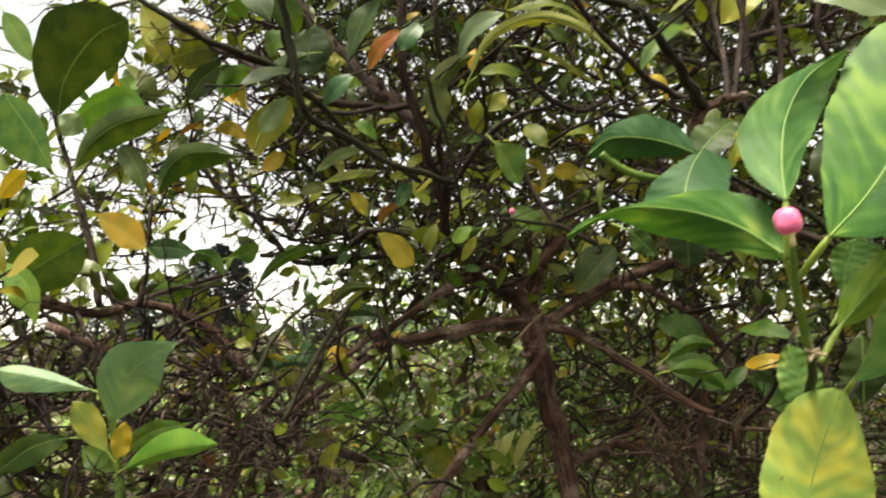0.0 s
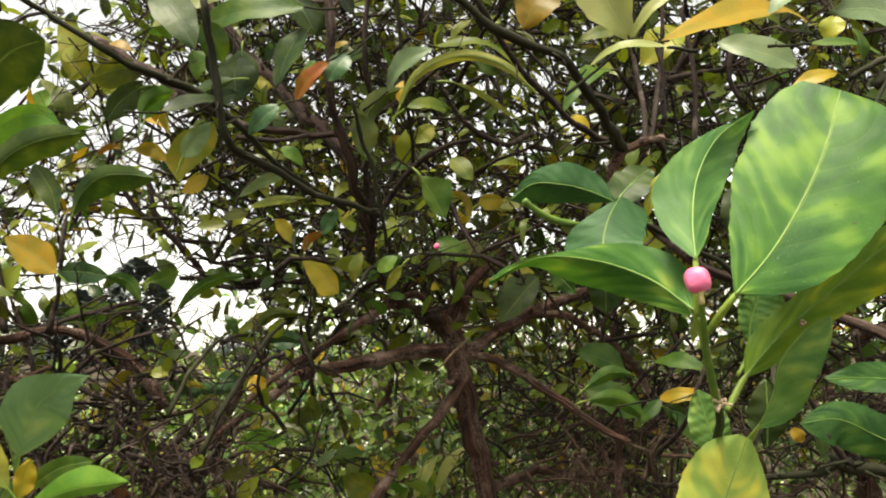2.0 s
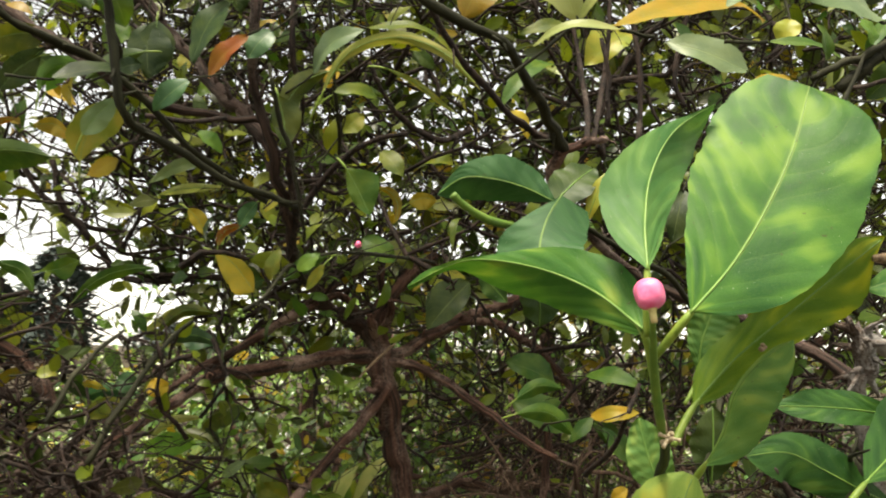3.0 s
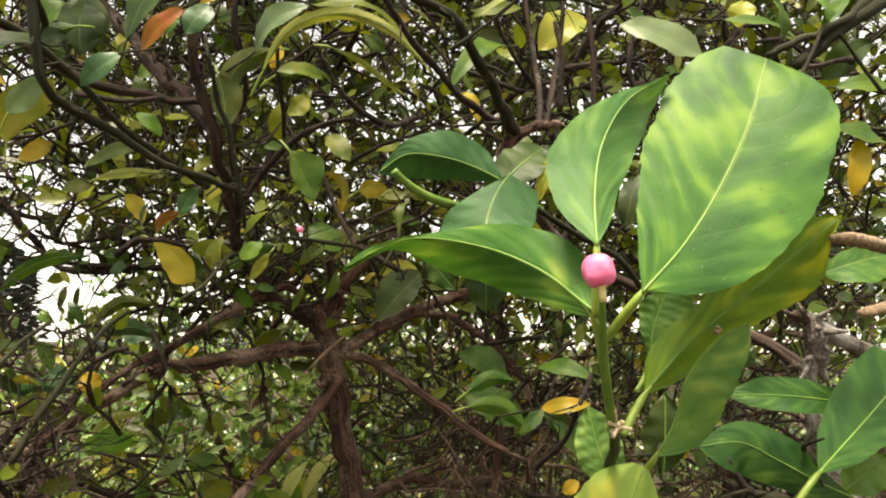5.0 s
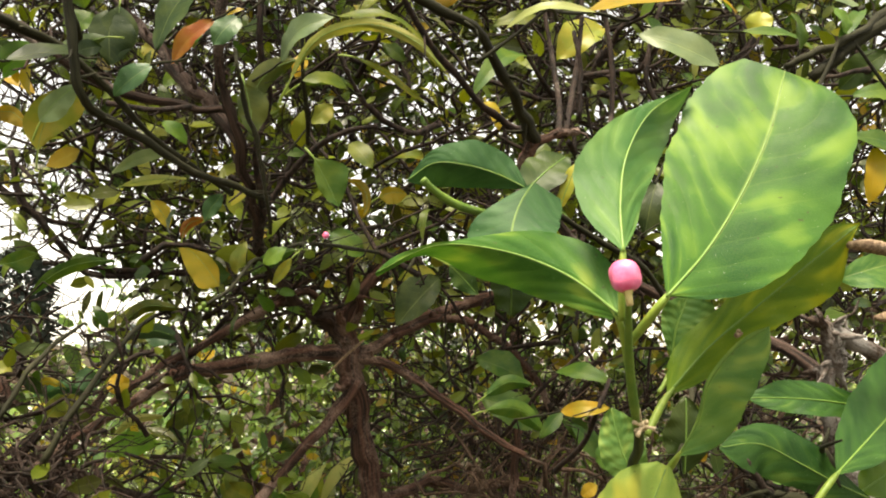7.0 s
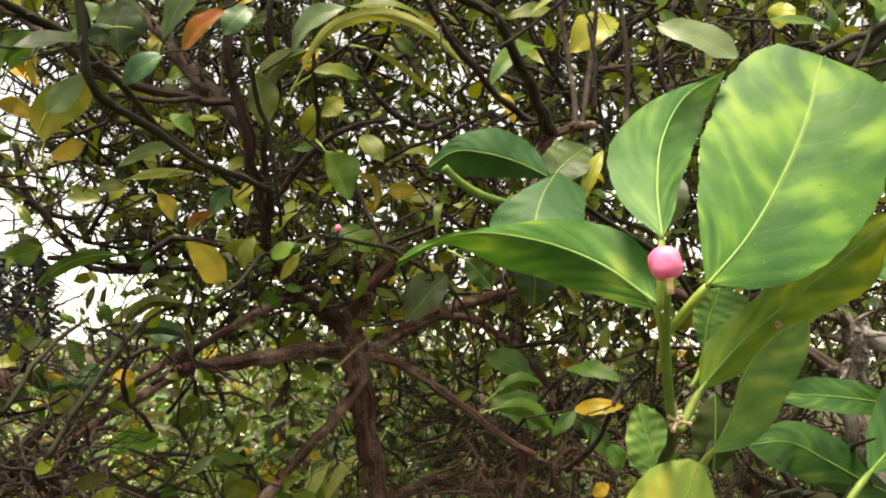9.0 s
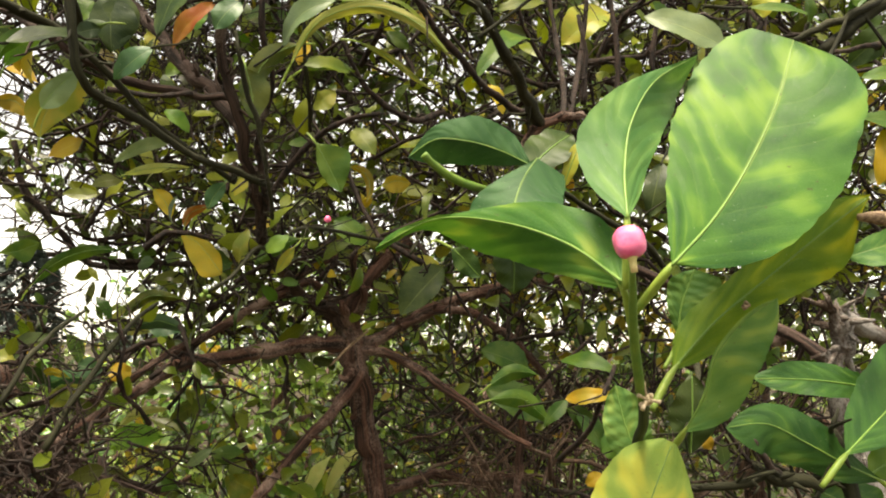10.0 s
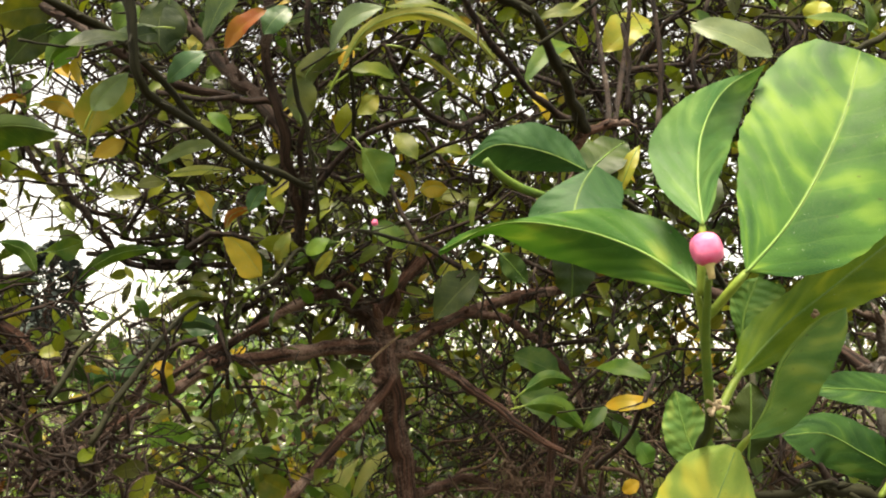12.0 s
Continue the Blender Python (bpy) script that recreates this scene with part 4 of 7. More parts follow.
broad_leaf(lemon_tree, [(-0.5070, 1.2800, 1.4588), (-0.4845, 1.2800, 1.4933), (-0.4519, 1.2800, 1.5183), (-0.4122, 1.2800, 1.5310), (-0.3705, 1.2800, 1.5370)],
           (0, 4.2, 10.8, 16, 19.3, 20, 15.5, 6.3, 0), (0, 7.9, 18.4, 25.1, 27.6, 26.7, 23.9, 12.9, 0), "dark", facing=(0.44, -0.86, -0.25), folds=(-0.3, -0.5), curl=0.1, petiole=(-0.517, 1.286, 1.440), thick=0.0011, rib_size=0.55, grain=(18, 4))
broad_leaf(lemon_tree, [(-0.3947, 1.3000, 1.4230), (-0.3821, 1.3000, 1.4565), (-0.3556, 1.3000, 1.4799), (-0.3198, 1.3000, 1.4832), (-0.2836, 1.3000, 1.4766)],
           (0, 2.7, 7.6, 13.1, 13.4, 13.9, 10.7, 4.2, 0), (0, 8.6, 19.7, 26.2, 28.6, 26.3, 22.1, 16.7, 0), "dark", facing=(0.37, -0.9, -0.22), folds=(-0.2, -0.6), curl=0.1, petiole=(-0.401, 1.306, 1.402), thick=0.0011, rib_size=0.55, grain=(18, 4), label="arched green leaf, darkened in colour for shade")
broad_leaf(lemon_tree, [(-0.4136, 1.3000, 1.4235), (-0.4174, 1.3000, 1.4438), (-0.4242, 1.3000, 1.4635), (-0.4359, 1.3000, 1.4811), (-0.4485, 1.3000, 1.4983)],
           (0, 4, 10, 15.4, 18, 18.3, 17.3, 13.5, 0), (0, 2.2, 6.2, 11.1, 13, 13.6, 12.8, 7.3, 0), "dark", facing=(0.42, -0.89, -0.2), folds=(0.2, 0.2), curl=0.1, petiole=(-0.410, 1.306, 1.402), thick=0.0011, rib_size=0.55, grain=(18, 4))
broad_leaf(lemon_tree, [(-0.5499, 1.3000, 1.4644), (-0.5673, 1.3000, 1.4941), (-0.5858, 1.3000, 1.5234), (-0.6066, 1.3000, 1.5516), (-0.6280, 1.3000, 1.5797)],
           (0, 14.1, 28.6, 41.2, 45.3, 43, 36.8, 26.4, 0), (0, 4.2, 11, 17.5, 20.5, 22.3, 20.9, 10.5, 0), "green", facing=(0.51, -0.82, -0.23), folds=(-0.3, 0.3), curl=0.1, petiole=(-0.541, 1.306, 1.445), thick=0.0011, rib_size=0.55, grain=(18, 4))
broad_leaf(lemon_tree, [(-0.4093, 1.3000, 1.3468), (-0.4265, 1.3000, 1.3608), (-0.4444, 1.3000, 1.3740), (-0.4635, 1.3000, 1.3856), (-0.4828, 1.3000, 1.3970)],
           (0, 7.8, 17.8, 21.5, 21.4, 19.1, 13.2, 5.4, 0), (0, 6.1, 16.3, 23.7, 23.5, 20.8, 16.5, 7.4, 0), "yellow", facing=(0.44, -0.89, -0.13), folds=(0.2, 0.2), curl=0.1, petiole=(-0.395, 1.306, 1.331), thick=0.0011, rib_size=0.55, grain=(18, 4))
broad_leaf(lemon_tree, [(-0.6034, 1.3000, 1.3033), (-0.5772, 1.3000, 1.3179), (-0.5510, 1.3000, 1.3324), (-0.5246, 1.3000, 1.3467), (-0.4982, 1.3000, 1.3611)],
           (0, 28.2, 37.9, 42.5, 43.8, 40.1, 30.7, 20.7, 0), (0, 20.3, 32, 40, 44.6, 42.3, 31.9, 19.2, 0), "green", facing=(0.51, -0.86, -0.09), folds=(0.2, 0.2), curl=0.1, petiole=(-0.619, 1.306, 1.291), thick=0.0011, rib_size=0.55, grain=(18, 4))
broad_leaf(lemon_tree, [(-0.5885, 1.2500, 1.3266), (-0.5652, 1.2500, 1.3123), (-0.5480, 1.2500, 1.2920), (-0.5403, 1.2500, 1.2670), (-0.5338, 1.2500, 1.2419)],
           (0, 3.3, 9.6, 14.9, 13.4, 11.9, 7.7, 3, 0), (0, 10.2, 22.9, 28.4, 29.6, 25.1, 12.1, 4.8, 0), "bright", facing=(0.52, -0.85, -0.06), folds=(0.2, 0.2), curl=0.1, petiole=(-0.604, 1.256, 1.332), thick=0.0011, rib_size=0.55, grain=(18, 4))
broad_leaf(lemon_tree, [(-0.6254, 1.3000, 1.4238), (-0.6176, 1.3000, 1.4353), (-0.6090, 1.3000, 1.4461), (-0.5985, 1.3000, 1.4553), (-0.5876, 1.3000, 1.4639)],
           (0, 2.8, 7.6, 11.4, 13.1, 14.2, 12.7, 5.5, 0), (0, 5.9, 12.5, 14.9, 15.2, 14, 10.6, 4.5, 0), "yellow", facing=(0.53, -0.83, -0.17), folds=(0.2, 0.2), curl=0.1, petiole=(-0.636, 1.306, 1.405), thick=0.0011, rib_size=0.55, grain=(18, 4))
broad_leaf(lemon_tree, [(-0.3382, 1.0800, 1.1327), (-0.3287, 1.0725, 1.1613), (-0.3138, 1.0650, 1.1876), (-0.2869, 1.0575, 1.2039), (-0.2582, 1.0500, 1.2168)],
           (0, 7.9, 20.8, 32.8, 33.1, 23.6, 14.1, 5.7, 0), (0, 12.8, 25.8, 33.3, 34.5, 32.6, 10.6, 4, 0), "sprig", facing=(0.42, -0.9, 0.04), folds=(0.2, 0.1), curl=0.1, petiole=(-0.344, 1.090, 1.112), thick=0.0011, rib_size=0.55, grain=(18, 4), label="broad green leaf with pale veins, grey sheen in its colour")
broad_leaf(lemon_tree, [(-0.3665, 1.0800, 1.1665), (-0.3940, 1.0800, 1.1728), (-0.4218, 1.0800, 1.1788), (-0.4498, 1.0800, 1.1843), (-0.4780, 1.0800, 1.1897)],
           (0, 2.6, 6.6, 11.3, 14.9, 18, 19, 11.9, 0), (0, 1.9, 5, 8.5, 10.5, 10.9, 10, 7, 0), "sprig", facing=(0.51, -0.86, 0.05), folds=(-0.2, -0.6), curl=0.1, petiole=(-0.349, 1.086, 1.158), thick=0.0011, rib_size=0.55, grain=(18, 4))
broad_leaf(lemon_tree, [(-0.3567, 1.1000, 1.0967), (-0.3669, 1.1000, 1.1108), (-0.3772, 1.1000, 1.1250), (-0.3879, 1.1000, 1.1390), (-0.3988, 1.1000, 1.1530)],
           (0, 3.5, 8.9, 13.3, 15.1, 15.4, 13.1, 5.9, 0), (0, 3.2, 8.3, 13, 15.4, 16.4, 14.9, 7.1, 0), "lime", facing=(0.46, -0.88, 0.1), folds=(0.2, 0.2), curl=0.1, petiole=(-0.346, 1.106, 1.078), thick=0.0011, rib_size=0.55, grain=(18, 4))
broad_leaf(lemon_tree, [(-0.3217, 1.0500, 1.0959), (-0.3203, 1.0500, 1.1059), (-0.3186, 1.0500, 1.1158), (-0.3160, 1.0500, 1.1256), (-0.3131, 1.0500, 1.1353)],
           (0, 3.7, 6.7, 7.9, 8.7, 8.8, 6.5, 2.6, 0), (0, 5.4, 10.5, 11.8, 11.9, 11, 9, 4.2, 0), "yellow", facing=(0.43, -0.89, 0.12), folds=(0.2, 0.2), curl=0.1, petiole=(-0.324, 1.056, 1.074), thick=0.0011, rib_size=0.55, grain=(18, 4), label="small orange-yellow leaf")
broad_leaf(lemon_tree, [(-0.3304, 1.0800, 1.0804), (-0.2987, 1.0650, 1.0938), (-0.2669, 1.0500, 1.1046), (-0.2348, 1.0350, 1.1107), (-0.2036, 1.0200, 1.1158)],
           (0, 3.5, 9.2, 15.5, 19.1, 21.9, 15.2, 6.4, 0), (0, 1.9, 4.6, 7.1, 8.6, 8.5, 7, 3.4, 0), "bright", facing=(0.38, -0.91, 0.13), folds=(-0.1, -0.5), curl=0.1, petiole=(-0.346, 1.093, 1.070), thick=0.0011, rib_size=0.55, grain=(18, 4))
broad_leaf(lemon_tree, [(-0.3386, 1.1000, 1.0953), (-0.3230, 1.1000, 1.1071), (-0.3064, 1.1000, 1.1174), (-0.2871, 1.1000, 1.1224), (-0.2673, 1.1000, 1.1253)],
           (0, 3.5, 9.3, 12.2, 11.1, 10.6, 7.9, 3.1, 0), (0, 3, 7.8, 12.7, 14.5, 13, 8.3, 3.4, 0), "green", facing=(0.4, -0.91, 0.11), folds=(0.2, 0.2), curl=0.1, petiole=(-0.353, 1.106, 1.080), thick=0.0011, rib_size=0.55, grain=(18, 4))
broad_leaf(lemon_tree, [(-0.3993, 1.1000, 1.1125), (-0.4238, 1.1000, 1.1089), (-0.4468, 1.1000, 1.1009), (-0.4667, 1.1000, 1.0874), (-0.4859, 1.1000, 1.0731)],
           (0, 5, 12.1, 17, 18.8, 17.8, 13.7, 6.5, 0), (0, 2.2, 6.2, 12.1, 14.5, 16.2, 15.7, 7.6, 0), "dark", facing=(0.51, -0.85, 0.12), folds=(0.2, 0.2), curl=0.1, petiole=(-0.381, 1.106, 1.111), thick=0.0011, rib_size=0.55, grain=(18, 4))
broad_leaf(lemon_tree, [(-0.2958, 1.3000, 1.6357), (-0.3174, 1.3000, 1.6357), (-0.3388, 1.3000, 1.6340), (-0.3590, 1.3000, 1.6274), (-0.3787, 1.3000, 1.6192)],
           (0, 5.9, 15, 22.8, 25.3, 25.1, 22.2, 15.1, 0), (0, 4, 10, 13.1, 15.1, 14.7, 9.1, 3.4, 0), "olive", facing=(0.34, -0.88, -0.33), folds=(0.2, 0.2), curl=0.1, petiole=(-0.278, 1.306, 1.632), thick=0.0011, rib_size=0.55, grain=(18, 4))
broad_leaf(lemon_tree, [(-0.3081, 1.3000, 1.6069), (-0.3218, 1.3000, 1.5976), (-0.3343, 1.3000, 1.5868), (-0.3440, 1.3000, 1.5731), (-0.3528, 1.3000, 1.5589)],
           (0, 7.4, 16, 19.2, 19.6, 17.9, 13.9, 6.8, 0), (0, 3.1, 8.3, 13.4, 13.8, 12.7, 9.7, 3.8, 0), "dark", facing=(0.34, -0.89, -0.29), folds=(0.2, 0.2), curl=0.1, petiole=(-0.293, 1.306, 1.613), thick=0.0011, rib_size=0.55, grain=(18, 4))
broad_leaf(lemon_tree, [(-0.3063, 1.3000, 1.5588), (-0.3025, 1.3000, 1.5778), (-0.2909, 1.3000, 1.5919), (-0.2734, 1.3000, 1.5986), (-0.2557, 1.3000, 1.6045)],
           (0, 2.4, 7.2, 11.1, 11.8, 13.2, 9.5, 3.6, 0), (0, 2, 4.7, 6.9, 8.6, 7.7, 5.5, 2.6, 0), "bright", facing=(0.31, -0.9, -0.3), folds=(-0.2, -0.6), curl=0.1, petiole=(-0.310, 1.306, 1.537), thick=0.0011, rib_size=0.55, grain=(18, 4))
broad_leaf(lemon_tree, [(-0.2432, 1.2800, 1.4675), (-0.2407, 1.2800, 1.4917), (-0.2317, 1.2800, 1.5138), (-0.2154, 1.2800, 1.5312), (-0.1982, 1.2800, 1.5478)],
           (0, 8.3, 20, 23.7, 22.8, 19.7, 15.8, 7.5, 0), (0, 5.4, 13.2, 20.4, 24.6, 25.3, 22.2, 16.2, 0), "lime", facing=(0.27, -0.93, -0.25), folds=(0.2, 0.2), curl=0.1, petiole=(-0.245, 1.286, 1.446), thick=0.0011, rib_size=0.55, grain=(18, 4), label="broad yellow-green leaf with a grey leaf before it")
broad_leaf(lemon_tree, [(-0.2231, 1.2200, 1.4854), (-0.2162, 1.2200, 1.4990), (-0.2077, 1.2200, 1.5115), (-0.1975, 1.2200, 1.5227), (-0.1870, 1.2200, 1.5338)],
           (0, 4.5, 9.9, 10.8, 10.2, 9.4, 6.8, 2.6, 0), (0, 8.1, 14.9, 16.4, 15.9, 13.9, 10.5, 4.8, 0), "grey", facing=(0.27, -0.93, -0.26), folds=(0.2, 0.2), curl=0.1, petiole=(-0.231, 1.226, 1.465), thick=0.0011, rib_size=0.55, grain=(18, 4))
broad_leaf(lemon_tree, [(-0.3515, 1.4000, 1.5431), (-0.3363, 1.4000, 1.5464), (-0.3208, 1.4000, 1.5461), (-0.3078, 1.4000, 1.5365), (-0.2959, 1.4000, 1.5254)],
           (0, 1.8, 5.2, 9.5, 7.8, 6.3, 3.9, 1.4, 0), (0, 4.5, 10.6, 15, 15.8, 14.5, 9.9, 4.8, 0), "yellow", facing=(0.31, -0.92, -0.24), folds=(0.2, 0.2), curl=0.1, petiole=(-0.369, 1.406, 1.535), thick=0.0011, rib_size=0.55, grain=(18, 4), label="curled yellow leaf")
broad_leaf(lemon_tree, [(-0.4059, 1.4000, 1.5354), (-0.3984, 1.4000, 1.5418), (-0.3902, 1.4000, 1.5473), (-0.3808, 1.4000, 1.5503), (-0.3713, 1.4000, 1.5528)],
           (0, 1.7, 3.4, 4.7, 4.9, 4.5, 3.2, 1.6, 0), (0, 2.2, 3.7, 4.6, 4.9, 4.3, 3.1, 1.6, 0), "orange", facing=(0.36, -0.9, -0.24), folds=(0.2, -0.3), curl=0.1, petiole=(-0.420, 1.406, 1.520), thick=0.0011, rib_size=0.55, grain=(18, 4))
broad_leaf(lemon_tree, [(-0.2637, 1.3500, 1.2969), (-0.2447, 1.3500, 1.3196), (-0.2204, 1.3500, 1.3363), (-0.1918, 1.3500, 1.3451), (-0.1616, 1.3500, 1.3465)],
           (0, 2.8, 5.5, 8.2, 8, 6.8, 5.1, 2.6, 0), (0, 4.2, 7.4, 8.5, 9.6, 8.8, 6, 3, 0), "green", facing=(0.25, -0.96, -0.08), folds=(0.2, -0.3), curl=0.1, petiole=(-0.275, 1.356, 1.279), thick=0.0011, rib_size=0.55, grain=(18, 4))
broad_leaf(lemon_tree, [(-0.4932, 1.5000, 1.2905), (-0.4610, 1.5000, 1.2992), (-0.4281, 1.5000, 1.3053), (-0.3944, 1.5000, 1.3078), (-0.3605, 1.5000, 1.3097)],
           (0, 10.2, 15.3, 14.8, 13.1, 10.9, 6.6, 2.5, 0), (0, 7.2, 16.9, 19.8, 17.5, 12.6, 7.4, 3, 0), "green", facing=(0.37, -0.93, -0.05), folds=(-0.1, -0.5), curl=0.1, petiole=(-0.511, 1.506, 1.282), thick=0.0011, rib_size=0.55, grain=(18, 4))
broad_leaf(lemon_tree, [(-0.4560, 1.4000, 1.3599), (-0.4362, 1.4000, 1.3593), (-0.4165, 1.4000, 1.3581), (-0.3969, 1.4000, 1.3549), (-0.3773, 1.4000, 1.3508)],
           (0, 4.7, 12.3, 16.1, 15.3, 13.3, 9.3, 3.7, 0), (0, 13.6, 16.5, 17.9, 18.1, 16.5, 11.7, 4.7, 0), "bluish", facing=(0.39, -0.92, -0.09), folds=(0.2, 0.2), curl=0.1, petiole=(-0.474, 1.406, 1.356), thick=0.0011, rib_size=0.55, grain=(18, 4))
broad_leaf(lemon_tree, [(-0.4012, 1.4500, 1.3582), (-0.3836, 1.4500, 1.3538), (-0.3668, 1.4500, 1.3470), (-0.3560, 1.4500, 1.3322), (-0.3479, 1.4500, 1.3157)],
           (0, 4.1, 7.8, 10.1, 10, 8.9, 5.9, 2.7, 0), (0, 5, 8.9, 11.3, 11.8, 10, 7.4, 4.1, 0), "green", facing=(0.34, -0.94, -0.08), folds=(0.2, -0.3), curl=0.1, petiole=(-0.419, 1.456, 1.359), thick=0.0011, rib_size=0.55, grain=(18, 4))
broad_leaf(lemon_tree, [(-0.3438, 1.4500, 1.3463), (-0.3298, 1.4500, 1.3480), (-0.3162, 1.4500, 1.3514), (-0.3034, 1.4500, 1.3572), (-0.2907, 1.4500, 1.3634)],
           (0, 3.1, 8, 12.3, 14, 13.3, 10.5, 6.6, 0), (0, 0.7, 1.7, 4.9, 20, 16.6, 9.5, 3.6, 0), "green", facing=(0.31, -0.95, -0.09), folds=(0.2, 0.2), curl=0.1, petiole=(-0.362, 1.456, 1.340), thick=0.0011, rib_size=0.55, grain=(18, 4))
broad_leaf(lemon_tree, [(-0.5027, 1.7000, 1.2209), (-0.4941, 1.7000, 1.2450), (-0.4816, 1.7000, 1.2670), (-0.4624, 1.7000, 1.2836), (-0.4420, 1.7000, 1.2990)],
           (0, 4.9, 13.5, 18.9, 16.6, 15.3, 12.5, 5.2, 0), (0, 11.3, 24.5, 29.3, 29.3, 25.8, 17.4, 7.5, 0), "lime", facing=(0.36, -0.93, -0.02), folds=(0.2, 0.2), curl=0.1, petiole=(-0.509, 1.706, 1.200), thick=0.0011, rib_size=0.55, grain=(18, 4))
broad_leaf(lemon_tree, [(-0.4166, 1.5000, 1.1564), (-0.4103, 1.5000, 1.1812), (-0.3923, 1.5000, 1.1992), (-0.3681, 1.5000, 1.2078), (-0.3419, 1.5000, 1.2100)],
           (0, 3.4, 6, 7.1, 8, 7.7, 4.6, 2.1, 0), (0, 2.6, 5.4, 8.1, 8, 6.4, 5.4, 3, 0), "yellow", facing=(0.35, -0.94, 0.03), folds=(0.2, -0.3), curl=0.1, petiole=(-0.421, 1.506, 1.135), thick=0.0011, rib_size=0.55, grain=(18, 4))
broad_leaf(lemon_tree, [(-0.3374, 1.6000, 1.1745), (-0.3239, 1.6000, 1.1800), (-0.3098, 1.6000, 1.1836), (-0.2955, 1.6000, 1.1800), (-0.2818, 1.6000, 1.1737)],
           (0, 2.5, 5, 6.6, 6.6, 5.9, 3.9, 1.8, 0), (0, 3, 5.2, 6.4, 6.7, 5.6, 4.3, 2.4, 0), "yellow", facing=(0.27, -0.96, 0.04), folds=(0.2, -0.3), curl=0.1, petiole=(-0.354, 1.606, 1.164), thick=0.0011, rib_size=0.55, grain=(18, 4))
broad_leaf(lemon_tree, [(-0.2751, 1.5000, 1.1392), (-0.2676, 1.5000, 1.1493), (-0.2586, 1.5000, 1.1580), (-0.2474, 1.5000, 1.1640), (-0.2360, 1.5000, 1.1694)],
           (0, 6.6, 13.9, 13.3, 11.1, 9.9, 7.9, 3.2, 0), (0, 8.2, 14.2, 16.1, 16.4, 15.4, 12.7, 8.9, 0), "lime", facing=(0.25, -0.97, 0.06), folds=(0.2, 0.2), curl=0.1, petiole=(-0.286, 1.506, 1.121), thick=0.0011, rib_size=0.55, grain=(18, 4))
broad_leaf(lemon_tree, [(-0.1714, 1.3800, 1.4496), (-0.1514, 1.3800, 1.4564), (-0.1307, 1.3800, 1.4608), (-0.1095, 1.3800, 1.4628), (-0.0882, 1.3800, 1.4645)],
           (0, 2.5, 4.8, 6.5, 6.7, 5.9, 4.2, 2.1, 0), (0, 2.9, 5.1, 6.2, 6.7, 5.9, 4.3, 2.2, 0), "pale", facing=(0.17, -0.97, -0.19), folds=(0.2, -0.3), curl=0.1, petiole=(-0.188, 1.386, 1.440), thick=0.0011, rib_size=0.55, grain=(18, 4))
broad_leaf(lemon_tree, [(0.0563, 1.0200, 1.4824), (0.0807, 1.0100, 1.5225), (0.1255, 1.0000, 1.5374), (0.1704, 0.9900, 1.5199), (0.2030, 0.9800, 1.4824)],
           (0, 5.5, 4.8, 5.5, 5.6, 5.4, 3.2, 1.7, 0), (0, 0, 4.4, 6, 6.1, 4.9, 4.1, 2, 0), "arch", facing=(-0.06, -0.93, -0.36), folds=(-0.3, -0.3), curl=0.1, petiole=(0.047, 1.030, 1.463), thick=0.0011, rib_size=0.55, grain=(18, 4), label="long arching pale olive leaf")
broad_leaf(lemon_tree, [(0.1186, 1.1000, 1.5442), (0.1406, 1.1000, 1.5358), (0.1609, 1.1000, 1.5241), (0.1796, 1.1000, 1.5098), (0.1993, 1.1000, 1.4970)],
           (0, 1.1, 2.2, 3.3, 3.2, 2.9, 1.9, 0.8, 0), (0, 1.7, 3, 3.4, 3.8, 3.4, 2.6, 1.4, 0), "arch", facing=(-0.1, -0.94, -0.31), folds=(0.2, -0.3), curl=0.1, petiole=(0.102, 1.106, 1.547), thick=0.0011, rib_size=0.55, grain=(18, 4))
broad_leaf(lemon_tree, [(0.0067, 1.1200, 1.5136), (0.0109, 1.1200, 1.4995), (0.0142, 1.1200, 1.4851), (0.0164, 1.1200, 1.4706), (0.0185, 1.1200, 1.4561)],
           (0, 6.3, 15.9, 20.2, 19.1, 16, 10.1, 3.9, 0), (0, 4.4, 10, 12.2, 12.4, 11.1, 7.6, 3.1, 0), "olive", facing=(0.06, -0.96, -0.27), folds=(0.2, 0.2), curl=0.1, petiole=(0.002, 1.126, 1.527), thick=0.0011, rib_size=0.55, grain=(18, 4))
broad_leaf(lemon_tree, [(0.0817, 1.1000, 1.4332), (0.0889, 1.1000, 1.4211), (0.0958, 1.1000, 1.4088), (0.1023, 1.1000, 1.3962), (0.1086, 1.1000, 1.3837)],
           (0, 6, 16.1, 25.2, 24.8, 19.3, 12.3, 5, 0), (0, 2.4, 6.3, 9.4, 10.5, 10.1, 8, 3.5, 0), "green", facing=(-0.03, -0.98, -0.19), folds=(0.2, 0.2), curl=0.1, petiole=(0.072, 1.106, 1.445), thick=0.0011, rib_size=0.55, grain=(18, 4), label="dull green leaf with a notched edge")
broad_leaf(lemon_tree, [(0.1183, 1.2000, 1.4352), (0.1319, 1.2000, 1.4313), (0.1409, 1.2000, 1.4210), (0.1429, 1.2000, 1.4068), (0.1391, 1.2000, 1.3931)],
           (0, 1.9, 3.9, 6.2, 5.7, 4.7, 3.7, 2, 0), (0, 2.4, 4, 3.9, 5, 4.7, 3, 1.4, 0), "yellow", facing=(-0.07, -0.98, -0.19), folds=(0.2, -0.3), curl=0.1, petiole=(0.101, 1.206, 1.436), thick=0.0011, rib_size=0.55, grain=(18, 4), label="curled yellow leaf")
